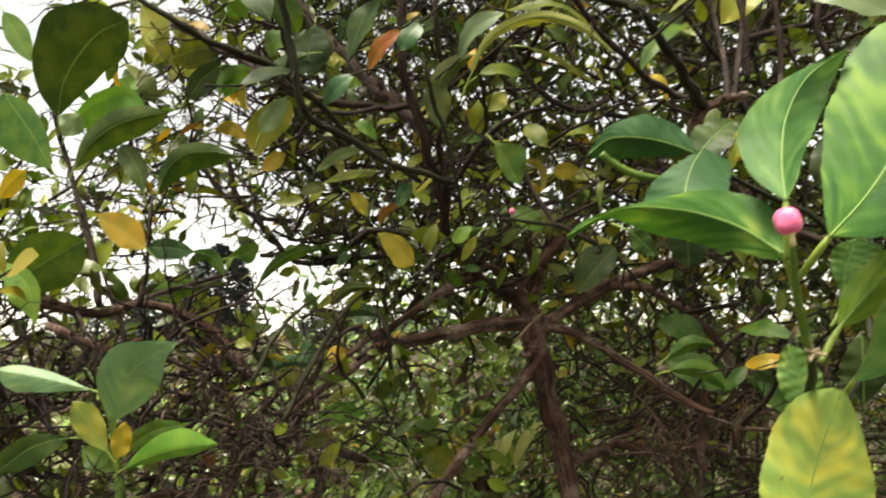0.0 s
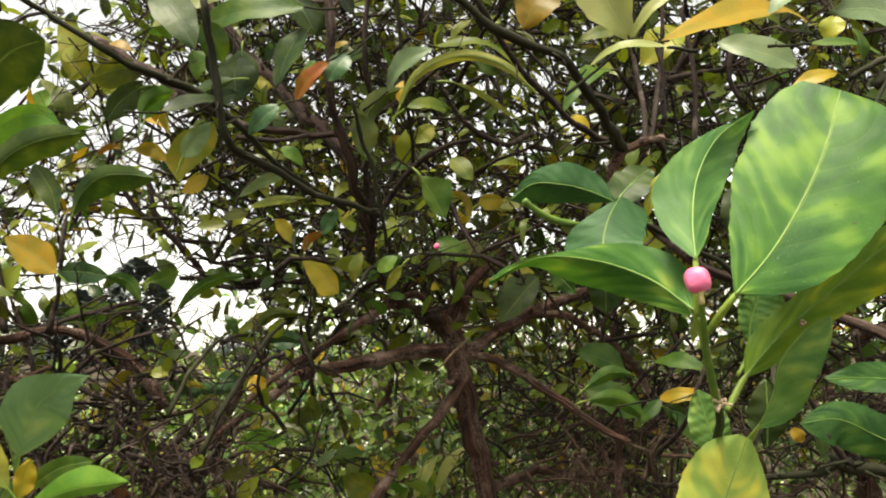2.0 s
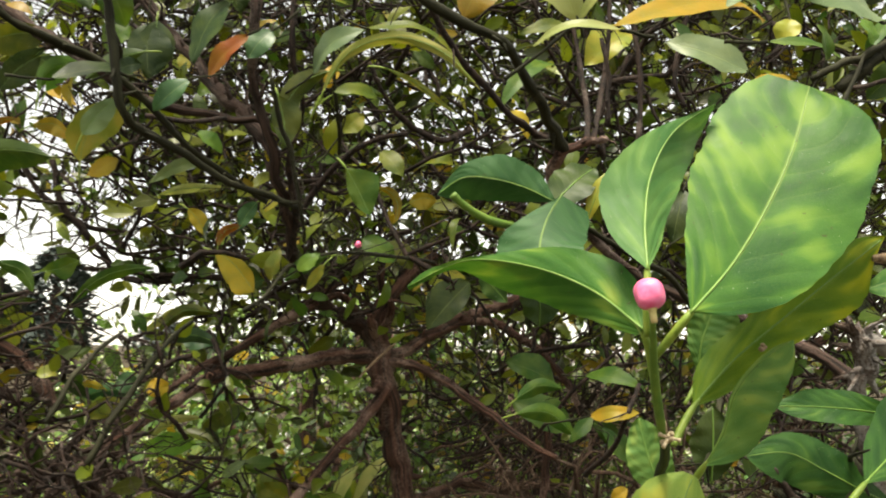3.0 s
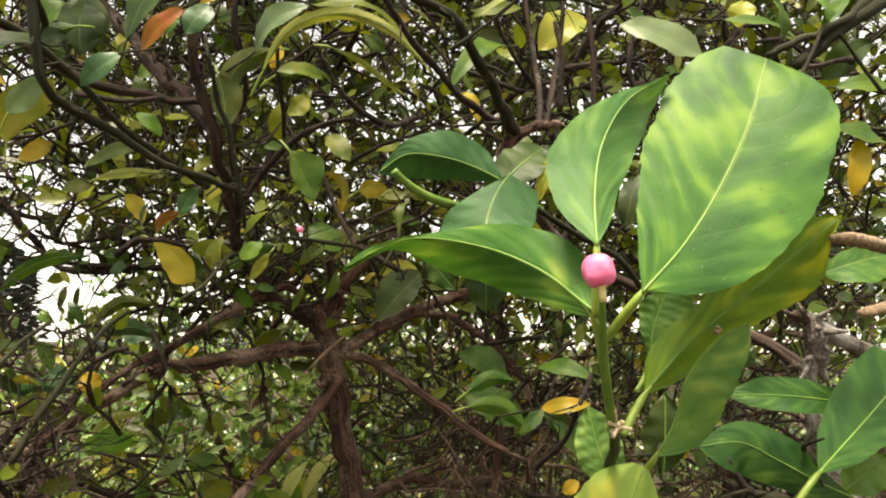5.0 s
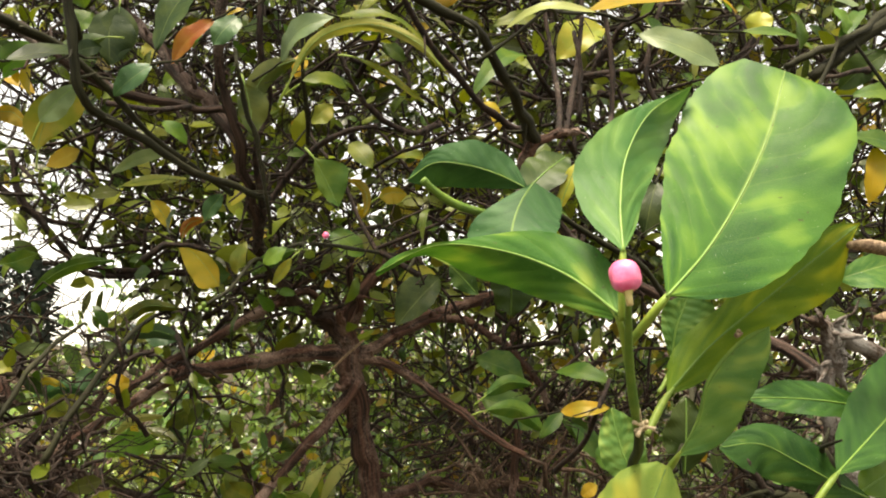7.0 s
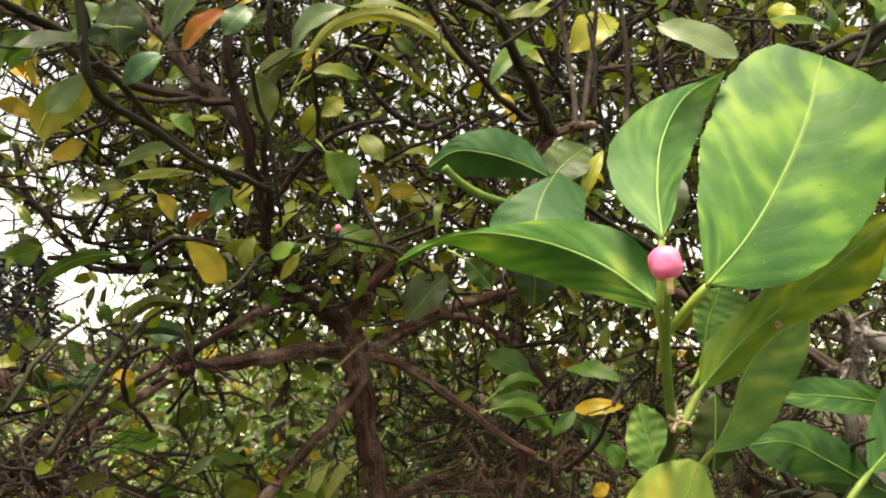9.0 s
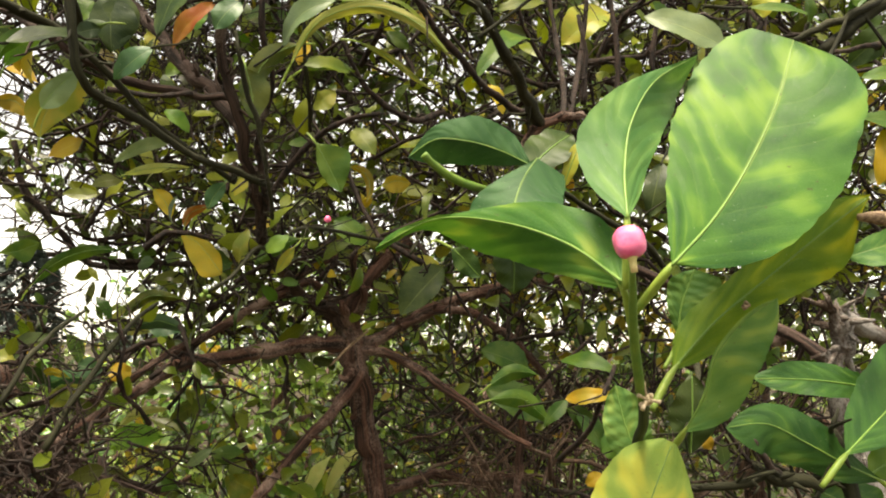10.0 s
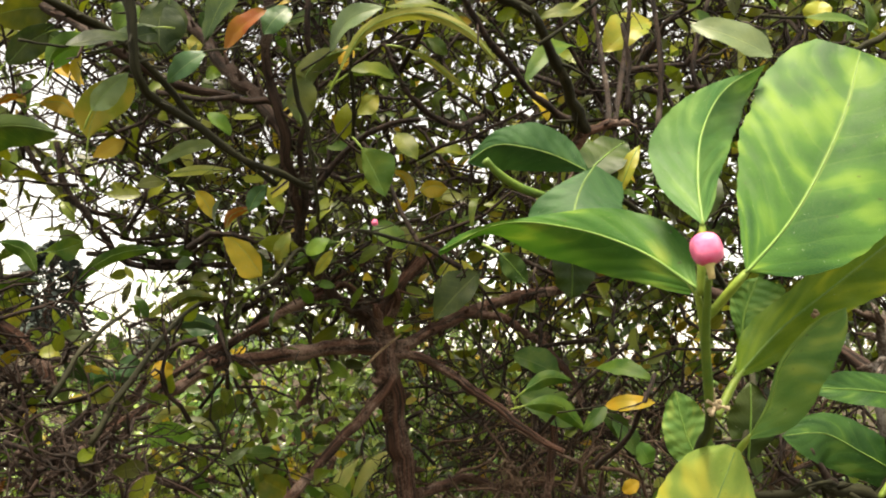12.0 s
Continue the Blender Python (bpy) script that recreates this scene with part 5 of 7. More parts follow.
broad_leaf(lemon_tree, [(0.1707, 1.4000, 1.4564), (0.1804, 1.4000, 1.4613), (0.1904, 1.4000, 1.4650), (0.2011, 1.4000, 1.4644), (0.2116, 1.4000, 1.4623)],
           (0, 2.6, 7, 9.3, 7.7, 6.9, 5.8, 2.4, 0), (0, 9.6, 14.4, 17.2, 17.8, 17.4, 15.2, 9.2, 0), "yellow", facing=(-0.1, -0.98, -0.19), folds=(0.2, 0.2), curl=0.1, petiole=(0.155, 1.406, 1.444), thick=0.0011, rib_size=0.55, grain=(18, 4))
broad_leaf(lemon_tree, [(-0.0896, 1.3500, 1.3719), (-0.0724, 1.3500, 1.3627), (-0.0578, 1.3500, 1.3499), (-0.0459, 1.3500, 1.3343), (-0.0344, 1.3500, 1.3185)],
           (0, 4.5, 8.3, 9.6, 11.5, 13.3, 10.6, 4.1, 0), (0, 6.2, 14.6, 19.4, 21.9, 22.8, 22.8, 21.3, 0), "yellow", facing=(0.12, -0.99, -0.1), folds=(0.2, 0.2), curl=0.1, petiole=(-0.105, 1.356, 1.376), thick=0.0011, rib_size=0.55, grain=(18, 4), label="half-yellow curled leaf")
broad_leaf(lemon_tree, [(-0.0848, 1.3500, 1.3776), (-0.0829, 1.3500, 1.3893), (-0.0765, 1.3500, 1.3988), (-0.0659, 1.3500, 1.4040), (-0.0551, 1.3500, 1.4086)],
           (0, 2.2, 4.5, 6.6, 6.5, 5.7, 4.1, 2, 0), (0, 2.9, 4.9, 5.6, 6.5, 5.8, 4.1, 2.2, 0), "orange", facing=(0.13, -0.98, -0.14), folds=(0.2, -0.3), curl=0.1, petiole=(-0.088, 1.356, 1.356), thick=0.0011, rib_size=0.55, grain=(18, 4))
broad_leaf(lemon_tree, [(-0.3331, 1.3500, 1.6372), (-0.3540, 1.3500, 1.6508), (-0.3714, 1.3500, 1.6692), (-0.3866, 1.3500, 1.6899), (-0.4016, 1.3500, 1.7108)],
           (0, 7.9, 15, 19.2, 19.4, 16.6, 11.8, 5.7, 0), (0, 9.1, 16, 19.9, 21.3, 19.3, 13.9, 7.4, 0), "lime", facing=(0.35, -0.87, -0.34), folds=(0.2, 0.1), curl=0.1, petiole=(-0.318, 1.356, 1.623), thick=0.0011, rib_size=0.55, grain=(18, 4))
broad_leaf(lemon_tree, [(-0.3325, 1.4000, 1.7277), (-0.3215, 1.4000, 1.7382), (-0.3093, 1.4000, 1.7474), (-0.2956, 1.4000, 1.7539), (-0.2817, 1.4000, 1.7600)],
           (0, 5.9, 11.5, 15.1, 16, 14.6, 10.8, 5.6, 0), (0, 8.4, 14.5, 18.5, 19.1, 16.8, 11.7, 5.8, 0), "bright", facing=(0.29, -0.88, -0.38), folds=(0.2, 0.1), curl=0.1, petiole=(-0.346, 1.406, 1.711), thick=0.0011, rib_size=0.55, grain=(18, 4))
broad_leaf(lemon_tree, [(-0.4986, 1.5000, 1.6812), (-0.4851, 1.5000, 1.7023), (-0.4635, 1.5000, 1.7084), (-0.4416, 1.5000, 1.6953), (-0.4201, 1.5000, 1.6812)],
           (0, 3.7, 7.8, 13.4, 12.9, 11.1, 8, 3.8, 0), (0, 6.5, 10.6, 11.9, 15.3, 13.6, 9.5, 5, 0), "lime", facing=(0.37, -0.87, -0.32), folds=(0.2, 0.1), curl=0.1, petiole=(-0.508, 1.506, 1.662), thick=0.0011, rib_size=0.55, grain=(18, 4))
broad_leaf(lemon_tree, [(-0.5451, 1.5000, 1.6909), (-0.5303, 1.5000, 1.6797), (-0.5166, 1.5000, 1.6670), (-0.5078, 1.5000, 1.6504), (-0.5009, 1.5000, 1.6328)],
           (0, 3.7, 7, 9, 8.9, 7.7, 5.2, 2.4, 0), (0, 3.8, 6.9, 8.6, 9, 7.7, 5.8, 3.1, 0), "pale", facing=(0.41, -0.87, -0.29), folds=(0.2, 0.1), curl=0.1, petiole=(-0.559, 1.506, 1.698), thick=0.0011, rib_size=0.55, grain=(18, 4))
broad_leaf(lemon_tree, [(-0.4714, 1.4000, 1.7491), (-0.4558, 1.4000, 1.7283), (-0.4466, 1.4000, 1.7047), (-0.4479, 1.4000, 1.6798), (-0.4508, 1.4000, 1.6551)],
           (0, 9, 17.4, 22.6, 22.2, 18.9, 13.5, 6.4, 0), (0, 10.1, 17.6, 21.4, 23.6, 21.6, 15.3, 8.4, 0), "lime", facing=(0.38, -0.85, -0.36), folds=(0.2, 0.1), curl=0.1, petiole=(-0.482, 1.406, 1.760), thick=0.0011, rib_size=0.55, grain=(18, 4))
broad_leaf(lemon_tree, [(-0.7003, 1.4000, 1.7497), (-0.6862, 1.4000, 1.7286), (-0.6730, 1.4000, 1.7071), (-0.6612, 1.4000, 1.6851), (-0.6497, 1.4000, 1.6630)],
           (0, 8.7, 15.1, 18.6, 18.6, 16, 11.1, 5.3, 0), (0, 6.6, 13.1, 17.3, 18.8, 17.2, 12.8, 6.9, 0), "bright", facing=(0.51, -0.79, -0.33), folds=(0.2, 0.1), curl=0.1, petiole=(-0.710, 1.406, 1.761), thick=0.0011, rib_size=0.55, grain=(18, 4))
broad_leaf(lemon_tree, [(-0.3410, 1.3500, 1.6330), (-0.3276, 1.3500, 1.6212), (-0.3119, 1.3500, 1.6144), (-0.2958, 1.3500, 1.6194), (-0.2803, 1.3500, 1.6262)],
           (0, 5.2, 8.9, 10.4, 11.5, 10.3, 7.4, 4, 0), (0, 4.8, 9.8, 13.5, 13.3, 11.4, 8.2, 3.8, 0), "green", facing=(0.31, -0.9, -0.32), folds=(0.2, 0.1), curl=0.1, petiole=(-0.355, 1.356, 1.641), thick=0.0011, rib_size=0.55, grain=(18, 4))
broad_leaf(lemon_tree, [(-0.1567, 1.2500, 1.6432), (-0.1561, 1.2500, 1.6256), (-0.1561, 1.2500, 1.6081), (-0.1573, 1.2500, 1.5907), (-0.1588, 1.2500, 1.5735)],
           (0, 10.8, 18.3, 22.6, 22.8, 19.7, 13.8, 6.7, 0), (0, 8.3, 16.4, 22, 23.9, 21.9, 16, 8.6, 0), "dark", facing=(0.22, -0.9, -0.37), folds=(0.2, 0.2), curl=0.1, petiole=(-0.157, 1.256, 1.657), thick=0.0011, rib_size=0.55, grain=(14, 3))
broad_leaf(lemon_tree, [(-0.1538, 1.2000, 1.5836), (-0.1713, 1.2000, 1.5772), (-0.1879, 1.2000, 1.5686), (-0.2030, 1.2000, 1.5575), (-0.2178, 1.2000, 1.5462)],
           (0, 3.8, 7.1, 8.8, 9.4, 8.4, 6.1, 3.2, 0), (0, 4.5, 8.1, 10.4, 10.4, 9.1, 6.4, 3.1, 0), "dark", facing=(0.27, -0.9, -0.35), folds=(-0.2, -0.5), curl=0.1, petiole=(-0.137, 1.206, 1.586), thick=0.0011, rib_size=0.55, grain=(14, 3))
broad_leaf(lemon_tree, [(-0.3175, 1.3500, 1.5757), (-0.3085, 1.3500, 1.5933), (-0.2980, 1.3500, 1.6100), (-0.2823, 1.3500, 1.6209), (-0.2649, 1.3500, 1.6286)],
           (0, 4.3, 8.3, 11, 11.8, 11.4, 8.2, 4, 0), (0, 5.5, 9.7, 12.4, 13.2, 11.5, 8.5, 4.4, 0), "bright", facing=(0.32, -0.89, -0.33), folds=(0.2, 0.2), curl=0.1, petiole=(-0.326, 1.356, 1.556), thick=0.0011, rib_size=0.55, grain=(14, 3))
broad_leaf(lemon_tree, [(-0.3561, 1.3000, 1.5608), (-0.3439, 1.3000, 1.5758), (-0.3313, 1.3000, 1.5904), (-0.3174, 1.3000, 1.6039), (-0.3031, 1.3000, 1.6171)],
           (0, 5.6, 11.1, 14.8, 15.8, 14.6, 10.7, 5.6, 0), (0, 6.6, 11.4, 14.3, 14.7, 12.8, 9, 4.5, 0), "dark", facing=(0.36, -0.87, -0.33), folds=(0.2, 0.2), curl=0.1, petiole=(-0.367, 1.306, 1.543), thick=0.0011, rib_size=0.55, grain=(14, 3))
broad_leaf(lemon_tree, [(0.0599, 1.1200, 1.5441), (0.0385, 1.1200, 1.5338), (0.0222, 1.1200, 1.5168), (0.0157, 1.1200, 1.4937), (0.0159, 1.1200, 1.4697)],
           (0, 5.1, 8.8, 10.3, 11.5, 10, 7.5, 3.9, 0), (0, 4.8, 9.1, 12.6, 12.5, 11.3, 8, 3.9, 0), "olive", facing=(0.06, -0.94, -0.34), folds=(-0.1, -0.4), curl=0.1, petiole=(0.076, 1.126, 1.548), thick=0.0011, rib_size=0.55, grain=(14, 3))
broad_leaf(lemon_tree, [(0.0629, 1.1500, 1.5278), (0.0769, 1.1500, 1.5344), (0.0918, 1.1500, 1.5380), (0.1065, 1.1500, 1.5343), (0.1208, 1.1500, 1.5289)],
           (0, 2.1, 4.3, 6, 6.1, 5.5, 3.8, 1.8, 0), (0, 3.7, 6.4, 7.8, 8.5, 7.6, 5.5, 2.9, 0), "green", facing=(-0.02, -0.94, -0.35), folds=(-0.2, -0.4), curl=0.1, petiole=(0.047, 1.156, 1.516), thick=0.0011, rib_size=0.55, grain=(14, 3))
broad_leaf(lemon_tree, [(-0.1085, 1.4000, 1.5066), (-0.1315, 1.4000, 1.5018), (-0.1538, 1.4000, 1.4949), (-0.1735, 1.4000, 1.4825), (-0.1921, 1.4000, 1.4685)],
           (0, 3.8, 6.9, 8.6, 9.1, 7.9, 5.9, 3.2, 0), (0, 3.5, 6.7, 8.9, 9, 8, 5.5, 2.6, 0), "grey", facing=(0.2, -0.95, -0.24), folds=(0.2, 0.2), curl=0.1, petiole=(-0.091, 1.406, 1.506), thick=0.0011, rib_size=0.55, grain=(14, 3))
broad_leaf(lemon_tree, [(-0.1371, 1.4000, 1.4359), (-0.1286, 1.4000, 1.4281), (-0.1208, 1.4000, 1.4195), (-0.1154, 1.4000, 1.4091), (-0.1109, 1.4000, 1.3982)],
           (0, 5, 9.3, 11.8, 12, 10.5, 7.4, 3.6, 0), (0, 4.3, 7.8, 10, 10.5, 9.3, 6.7, 3.5, 0), "yellow", facing=(0.17, -0.97, -0.17), folds=(0.2, 0.2), curl=0.1, petiole=(-0.150, 1.406, 1.444), thick=0.0011, rib_size=0.55, grain=(14, 3))
broad_leaf(lemon_tree, [(-0.0365, 1.3500, 1.4398), (-0.0434, 1.3500, 1.4314), (-0.0497, 1.3500, 1.4225), (-0.0539, 1.3500, 1.4124), (-0.0572, 1.3500, 1.4020)],
           (0, 4.2, 7.5, 9.7, 10.1, 8.9, 6.4, 3.4, 0), (0, 4.7, 8.7, 11.2, 11.5, 10.2, 7.3, 3.5, 0), "bluish", facing=(0.11, -0.98, -0.19), folds=(0.2, 0.2), curl=0.1, petiole=(-0.025, 1.356, 1.450), thick=0.0011, rib_size=0.55, grain=(14, 3))
broad_leaf(lemon_tree, [(0.0589, 1.4000, 1.3766), (0.0422, 1.4000, 1.3709), (0.0269, 1.4000, 1.3622), (0.0137, 1.4000, 1.3506), (0.0009, 1.4000, 1.3387)],
           (0, 4.6, 8.2, 10.1, 10.9, 9.7, 7, 3.7, 0), (0, 4.8, 9.2, 12.2, 12.4, 10.9, 7.8, 3.9, 0), "green", facing=(0.04, -0.99, -0.13), folds=(-0.2, -0.4), curl=0.1, petiole=(0.076, 1.406, 1.378), thick=0.0011, rib_size=0.55, grain=(14, 3))
broad_leaf(lemon_tree, [(0.0556, 1.3500, 1.3588), (0.0495, 1.3500, 1.3496), (0.0436, 1.3500, 1.3404), (0.0381, 1.3500, 1.3310), (0.0327, 1.3500, 1.3215)],
           (0, 3, 5.5, 7, 7.4, 6.6, 4.7, 2.4, 0), (0, 3, 5.5, 7.1, 7.4, 6.5, 4.7, 2.4, 0), "lime", facing=(0.03, -0.99, -0.11), folds=(0.2, 0.2), curl=0.1, petiole=(0.066, 1.356, 1.370), thick=0.0011, rib_size=0.55, grain=(14, 3))
broad_leaf(lemon_tree, [(-0.2013, 1.5500, 1.2665), (-0.1846, 1.5500, 1.2854), (-0.1645, 1.5500, 1.3004), (-0.1390, 1.5500, 1.3011), (-0.1133, 1.5500, 1.2981)],
           (0, 3.5, 7.2, 10.2, 10.3, 9.3, 6.2, 2.8, 0), (0, 4.7, 8, 9.4, 10.3, 8.9, 6.8, 3.8, 0), "olive", facing=(0.19, -0.98, -0.06), folds=(-0.2, -0.5), curl=0.1, petiole=(-0.213, 1.556, 1.249), thick=0.0011, rib_size=0.55, grain=(14, 3))
broad_leaf(lemon_tree, [(-0.1886, 1.5500, 1.2533), (-0.1679, 1.5500, 1.2599), (-0.1465, 1.5500, 1.2637), (-0.1251, 1.5500, 1.2575), (-0.1045, 1.5500, 1.2482)],
           (0, 4.5, 8.9, 11.8, 11.9, 10.6, 7.1, 3.3, 0), (0, 5.3, 9.2, 11.4, 12, 10.2, 7.6, 4.1, 0), "bluish", facing=(0.17, -0.98, -0.03), folds=(0.1, -0.4), curl=0.1, petiole=(-0.206, 1.556, 1.244), thick=0.0011, rib_size=0.55, grain=(14, 3))
broad_leaf(lemon_tree, [(-0.3634, 1.6000, 1.2005), (-0.3603, 1.6000, 1.2184), (-0.3497, 1.6000, 1.2317), (-0.3328, 1.6000, 1.2366), (-0.3156, 1.6000, 1.2407)],
           (0, 3.1, 6.5, 10.2, 10.5, 9.1, 6.6, 3.1, 0), (0, 4.6, 7.5, 8.7, 10.5, 9.6, 6.8, 3.7, 0), "grey", facing=(0.31, -0.95, -0), folds=(0.2, 0.2), curl=0.1, petiole=(-0.366, 1.606, 1.179), thick=0.0011, rib_size=0.55, grain=(14, 3))
broad_leaf(lemon_tree, [(-0.2920, 1.6000, 1.2417), (-0.2836, 1.6000, 1.2315), (-0.2763, 1.6000, 1.2205), (-0.2723, 1.6000, 1.2080), (-0.2692, 1.6000, 1.1952)],
           (0, 4.7, 8.7, 11.1, 11.3, 10.1, 7.3, 3.6, 0), (0, 4.4, 8.2, 10.6, 11.2, 9.9, 7.1, 3.7, 0), "green", facing=(0.26, -0.96, 0), folds=(0.2, 0.2), curl=0.1, petiole=(-0.303, 1.606, 1.252), thick=0.0011, rib_size=0.55, grain=(14, 3))
broad_leaf(lemon_tree, [(-0.3342, 1.6000, 1.1566), (-0.3103, 1.6000, 1.1672), (-0.2853, 1.6000, 1.1754), (-0.2584, 1.6000, 1.1746), (-0.2314, 1.6000, 1.1704)],
           (0, 4.7, 9, 11.9, 12.1, 10.7, 7.1, 3.3, 0), (0, 6.1, 10.6, 13.3, 13.9, 12, 8.9, 4.8, 0), "bluish", facing=(0.27, -0.96, 0.04), folds=(-0.2, -0.5), curl=0.1, petiole=(-0.351, 1.606, 1.145), thick=0.0011, rib_size=0.55, grain=(14, 3))
broad_leaf(lemon_tree, [(-0.1935, 1.5000, 1.2011), (-0.1880, 1.5000, 1.1951), (-0.1828, 1.5000, 1.1890), (-0.1779, 1.5000, 1.1825), (-0.1732, 1.5000, 1.1759)],
           (0, 3.2, 5.8, 7.4, 7.6, 6.7, 4.8, 2.4, 0), (0, 3, 5.5, 7.2, 7.6, 6.8, 4.8, 2.5, 0), "yellow", facing=(0.21, -0.98, 0.03), folds=(0.2, 0.2), curl=0.1, petiole=(-0.206, 1.506, 1.210), thick=0.0011, rib_size=0.55, grain=(14, 3))
broad_leaf(lemon_tree, [(-0.3653, 2.2000, 0.9922), (-0.3384, 2.2000, 1.0099), (-0.3101, 2.2000, 1.0257), (-0.2773, 2.2000, 1.0273), (-0.2442, 2.2000, 1.0202)],
           (0, 9.1, 17.4, 22.2, 22.8, 20.3, 13.2, 6, 0), (0, 10.9, 19.3, 24.8, 25.8, 21.4, 16.1, 9, 0), "bright", facing=(0.2, -0.97, 0.1), folds=(-0.2, -0.4), curl=0.1, petiole=(-0.380, 2.206, 0.978), thick=0.0011, rib_size=0.55, grain=(14, 3))
broad_leaf(lemon_tree, [(-0.2003, 2.0000, 1.0697), (-0.1824, 2.0000, 1.0883), (-0.1638, 2.0000, 1.1065), (-0.1405, 2.0000, 1.1181), (-0.1141, 2.0000, 1.1215)],
           (0, 5.4, 10.3, 13.3, 14, 12.9, 8.3, 3.8, 0), (0, 6.9, 12.3, 15.8, 16.4, 13.7, 10.6, 5.8, 0), "olive", facing=(0.14, -0.99, 0.07), folds=(-0.2, -0.4), curl=0.1, petiole=(-0.213, 2.006, 1.053), thick=0.0011, rib_size=0.55, grain=(14, 3))
# the pale colour of this leaf stands for sheen on it
broad_leaf(lemon_tree, [(-0.3292, 2.1000, 1.0455), (-0.3076, 2.1000, 1.0683), (-0.2809, 2.1000, 1.0848), (-0.2490, 2.1000, 1.0893), (-0.2166, 2.1000, 1.0918)],
           (0, 3.3, 6.8, 10.2, 9.7, 8.4, 5.8, 2.7, 0), (0, 4.7, 7.8, 8.6, 9.8, 8.6, 6.3, 3.4, 0), "pale", facing=(0.19, -0.98, 0.08), folds=(-0.2, -0.4), curl=0.1, petiole=(-0.342, 2.106, 1.028), thick=0.0011, rib_size=0.55, grain=(14, 3))
broad_leaf(lemon_tree, [(0.1978, 0.9500, 1.3118), (0.2045, 0.9500, 1.3062), (0.2107, 0.9500, 1.3002), (0.2165, 0.9500, 1.2939), (0.2224, 0.9500, 1.2876)],
           (0, 3.7, 6.9, 9, 9.3, 8.2, 5.9, 3, 0), (0, 4.2, 7.6, 9.8, 10.3, 9.2, 6.6, 3.4, 0), "dark", facing=(-0.22, -0.97, -0.11), folds=(0.2, 0.2), curl=0.1, petiole=(0.184, 0.956, 1.319), thick=0.0011, rib_size=0.55, grain=(14, 3))
broad_leaf(lemon_tree, [(0.3186, 1.3500, 1.1828), (0.3331, 1.3500, 1.1926), (0.3486, 1.3500, 1.2011), (0.3662, 1.3500, 1.2016), (0.3838, 1.3500, 1.1983)],
           (0, 3.9, 7.6, 10, 10.4, 9.7, 6.5, 3, 0), (0, 5.1, 8.9, 11.3, 11.9, 10.1, 7.6, 4.2, 0), "green", facing=(-0.26, -0.96, 0.02), folds=(-0.2, -0.4), curl=0.1, petiole=(0.304, 1.356, 1.169), thick=0.0011, rib_size=0.55, grain=(14, 3))
broad_leaf(lemon_tree, [(0.3191, 1.3500, 1.1635), (0.3432, 1.3500, 1.1674), (0.3672, 1.3500, 1.1645), (0.3860, 1.3500, 1.1496), (0.4035, 1.3500, 1.1332)],
           (0, 4, 8.3, 12, 12.1, 10.8, 7.6, 3.6, 0), (0, 6.6, 11.2, 13.4, 14.9, 13.5, 9.7, 5.2, 0), "green", facing=(-0.28, -0.96, 0.06), folds=(-0.2, -0.4), curl=0.1, petiole=(0.301, 1.356, 1.157), thick=0.0011, rib_size=0.55, grain=(14, 3))
broad_leaf(lemon_tree, [(0.4087, 1.3000, 1.1574), (0.4219, 1.3000, 1.1521), (0.4330, 1.3000, 1.1440), (0.4392, 1.3000, 1.1318), (0.4444, 1.3000, 1.1193)],
           (0, 4.1, 8.3, 11.3, 11.6, 10.1, 7.2, 3.5, 0), (0, 5.8, 9.6, 12, 13, 11.9, 8.4, 4.6, 0), "green", facing=(-0.35, -0.93, 0.08), folds=(0.2, 0.2), curl=0.1, petiole=(0.392, 1.306, 1.160), thick=0.0011, rib_size=0.55, grain=(14, 3))
# ---- upper branch towards the viewer ----
upper_branch = thing("lemon_branch", (0.95, 1.05, 0.0), "overhanging lemon branches with peeling snag, pale and yellow leaves", "tree branch")
branch(upper_branch, [(0.950, 1.050, -0.030, 0.0450), (0.800, 1.020, 0.500, 0.0360), (0.640, 0.980, 0.950, 0.0180), (0.542, 0.950, 1.200, 0.0080), (0.545, 0.945, 1.235, 0.0085), (0.540, 0.940, 1.256, 0.0090), (0.532, 0.937, 1.271, 0.0045)], SNAG, "trunk", sides=14, rough=0.14, label="broken snag with grey peeling bark")
branch(upper_branch, [(0.516, 0.935, 1.275, 0.0027), (0.536, 0.938, 1.268, 0.0055), (0.566, 0.950, 1.257, 0.0068), (0.619, 0.970, 1.240, 0.0085), (0.703, 1.000, 1.226, 0.0106)], SNAG, "limb", sides=12, rough=0.14)
branch(upper_branch, [(0.539, 0.938, 1.263, 0.0039), (0.519, 0.935, 1.273, 0.0027), (0.497, 0.930, 1.278, 0.0011)], SNAG, "splinter")
branch(upper_branch, [(0.536, 0.938, 1.263, 0.0033), (0.521, 0.930, 1.277, 0.0022), (0.517, 0.930, 1.284, 0.0008)], SNAG, "splinter")
branch(upper_branch, [(0.545, 0.945, 1.244, 0.0033), (0.524, 0.935, 1.225, 0.0016), (0.513, 0.930, 1.215, 0.0005)], SNAG, "splinter")
branch(upper_branch, [(0.094, 0.800, 1.523, 0.0028), (0.136, 0.830, 1.493, 0.0033), (0.198, 0.860, 1.480, 0.0039), (0.234, 0.920, 1.469, 0.0043), (0.267, 0.970, 1.450, 0.0055), (0.285, 1.000, 1.437, 0.0068)], DARKWOOD, "twig")
branch(upper_branch, [(0.116, 0.880, 1.563, 0.0023), (0.155, 0.920, 1.520, 0.0029), (0.191, 0.950, 1.485, 0.0029), (0.240, 0.980, 1.453, 0.0035), (0.283, 1.000, 1.445, 0.0042)], TWIG, "twig")
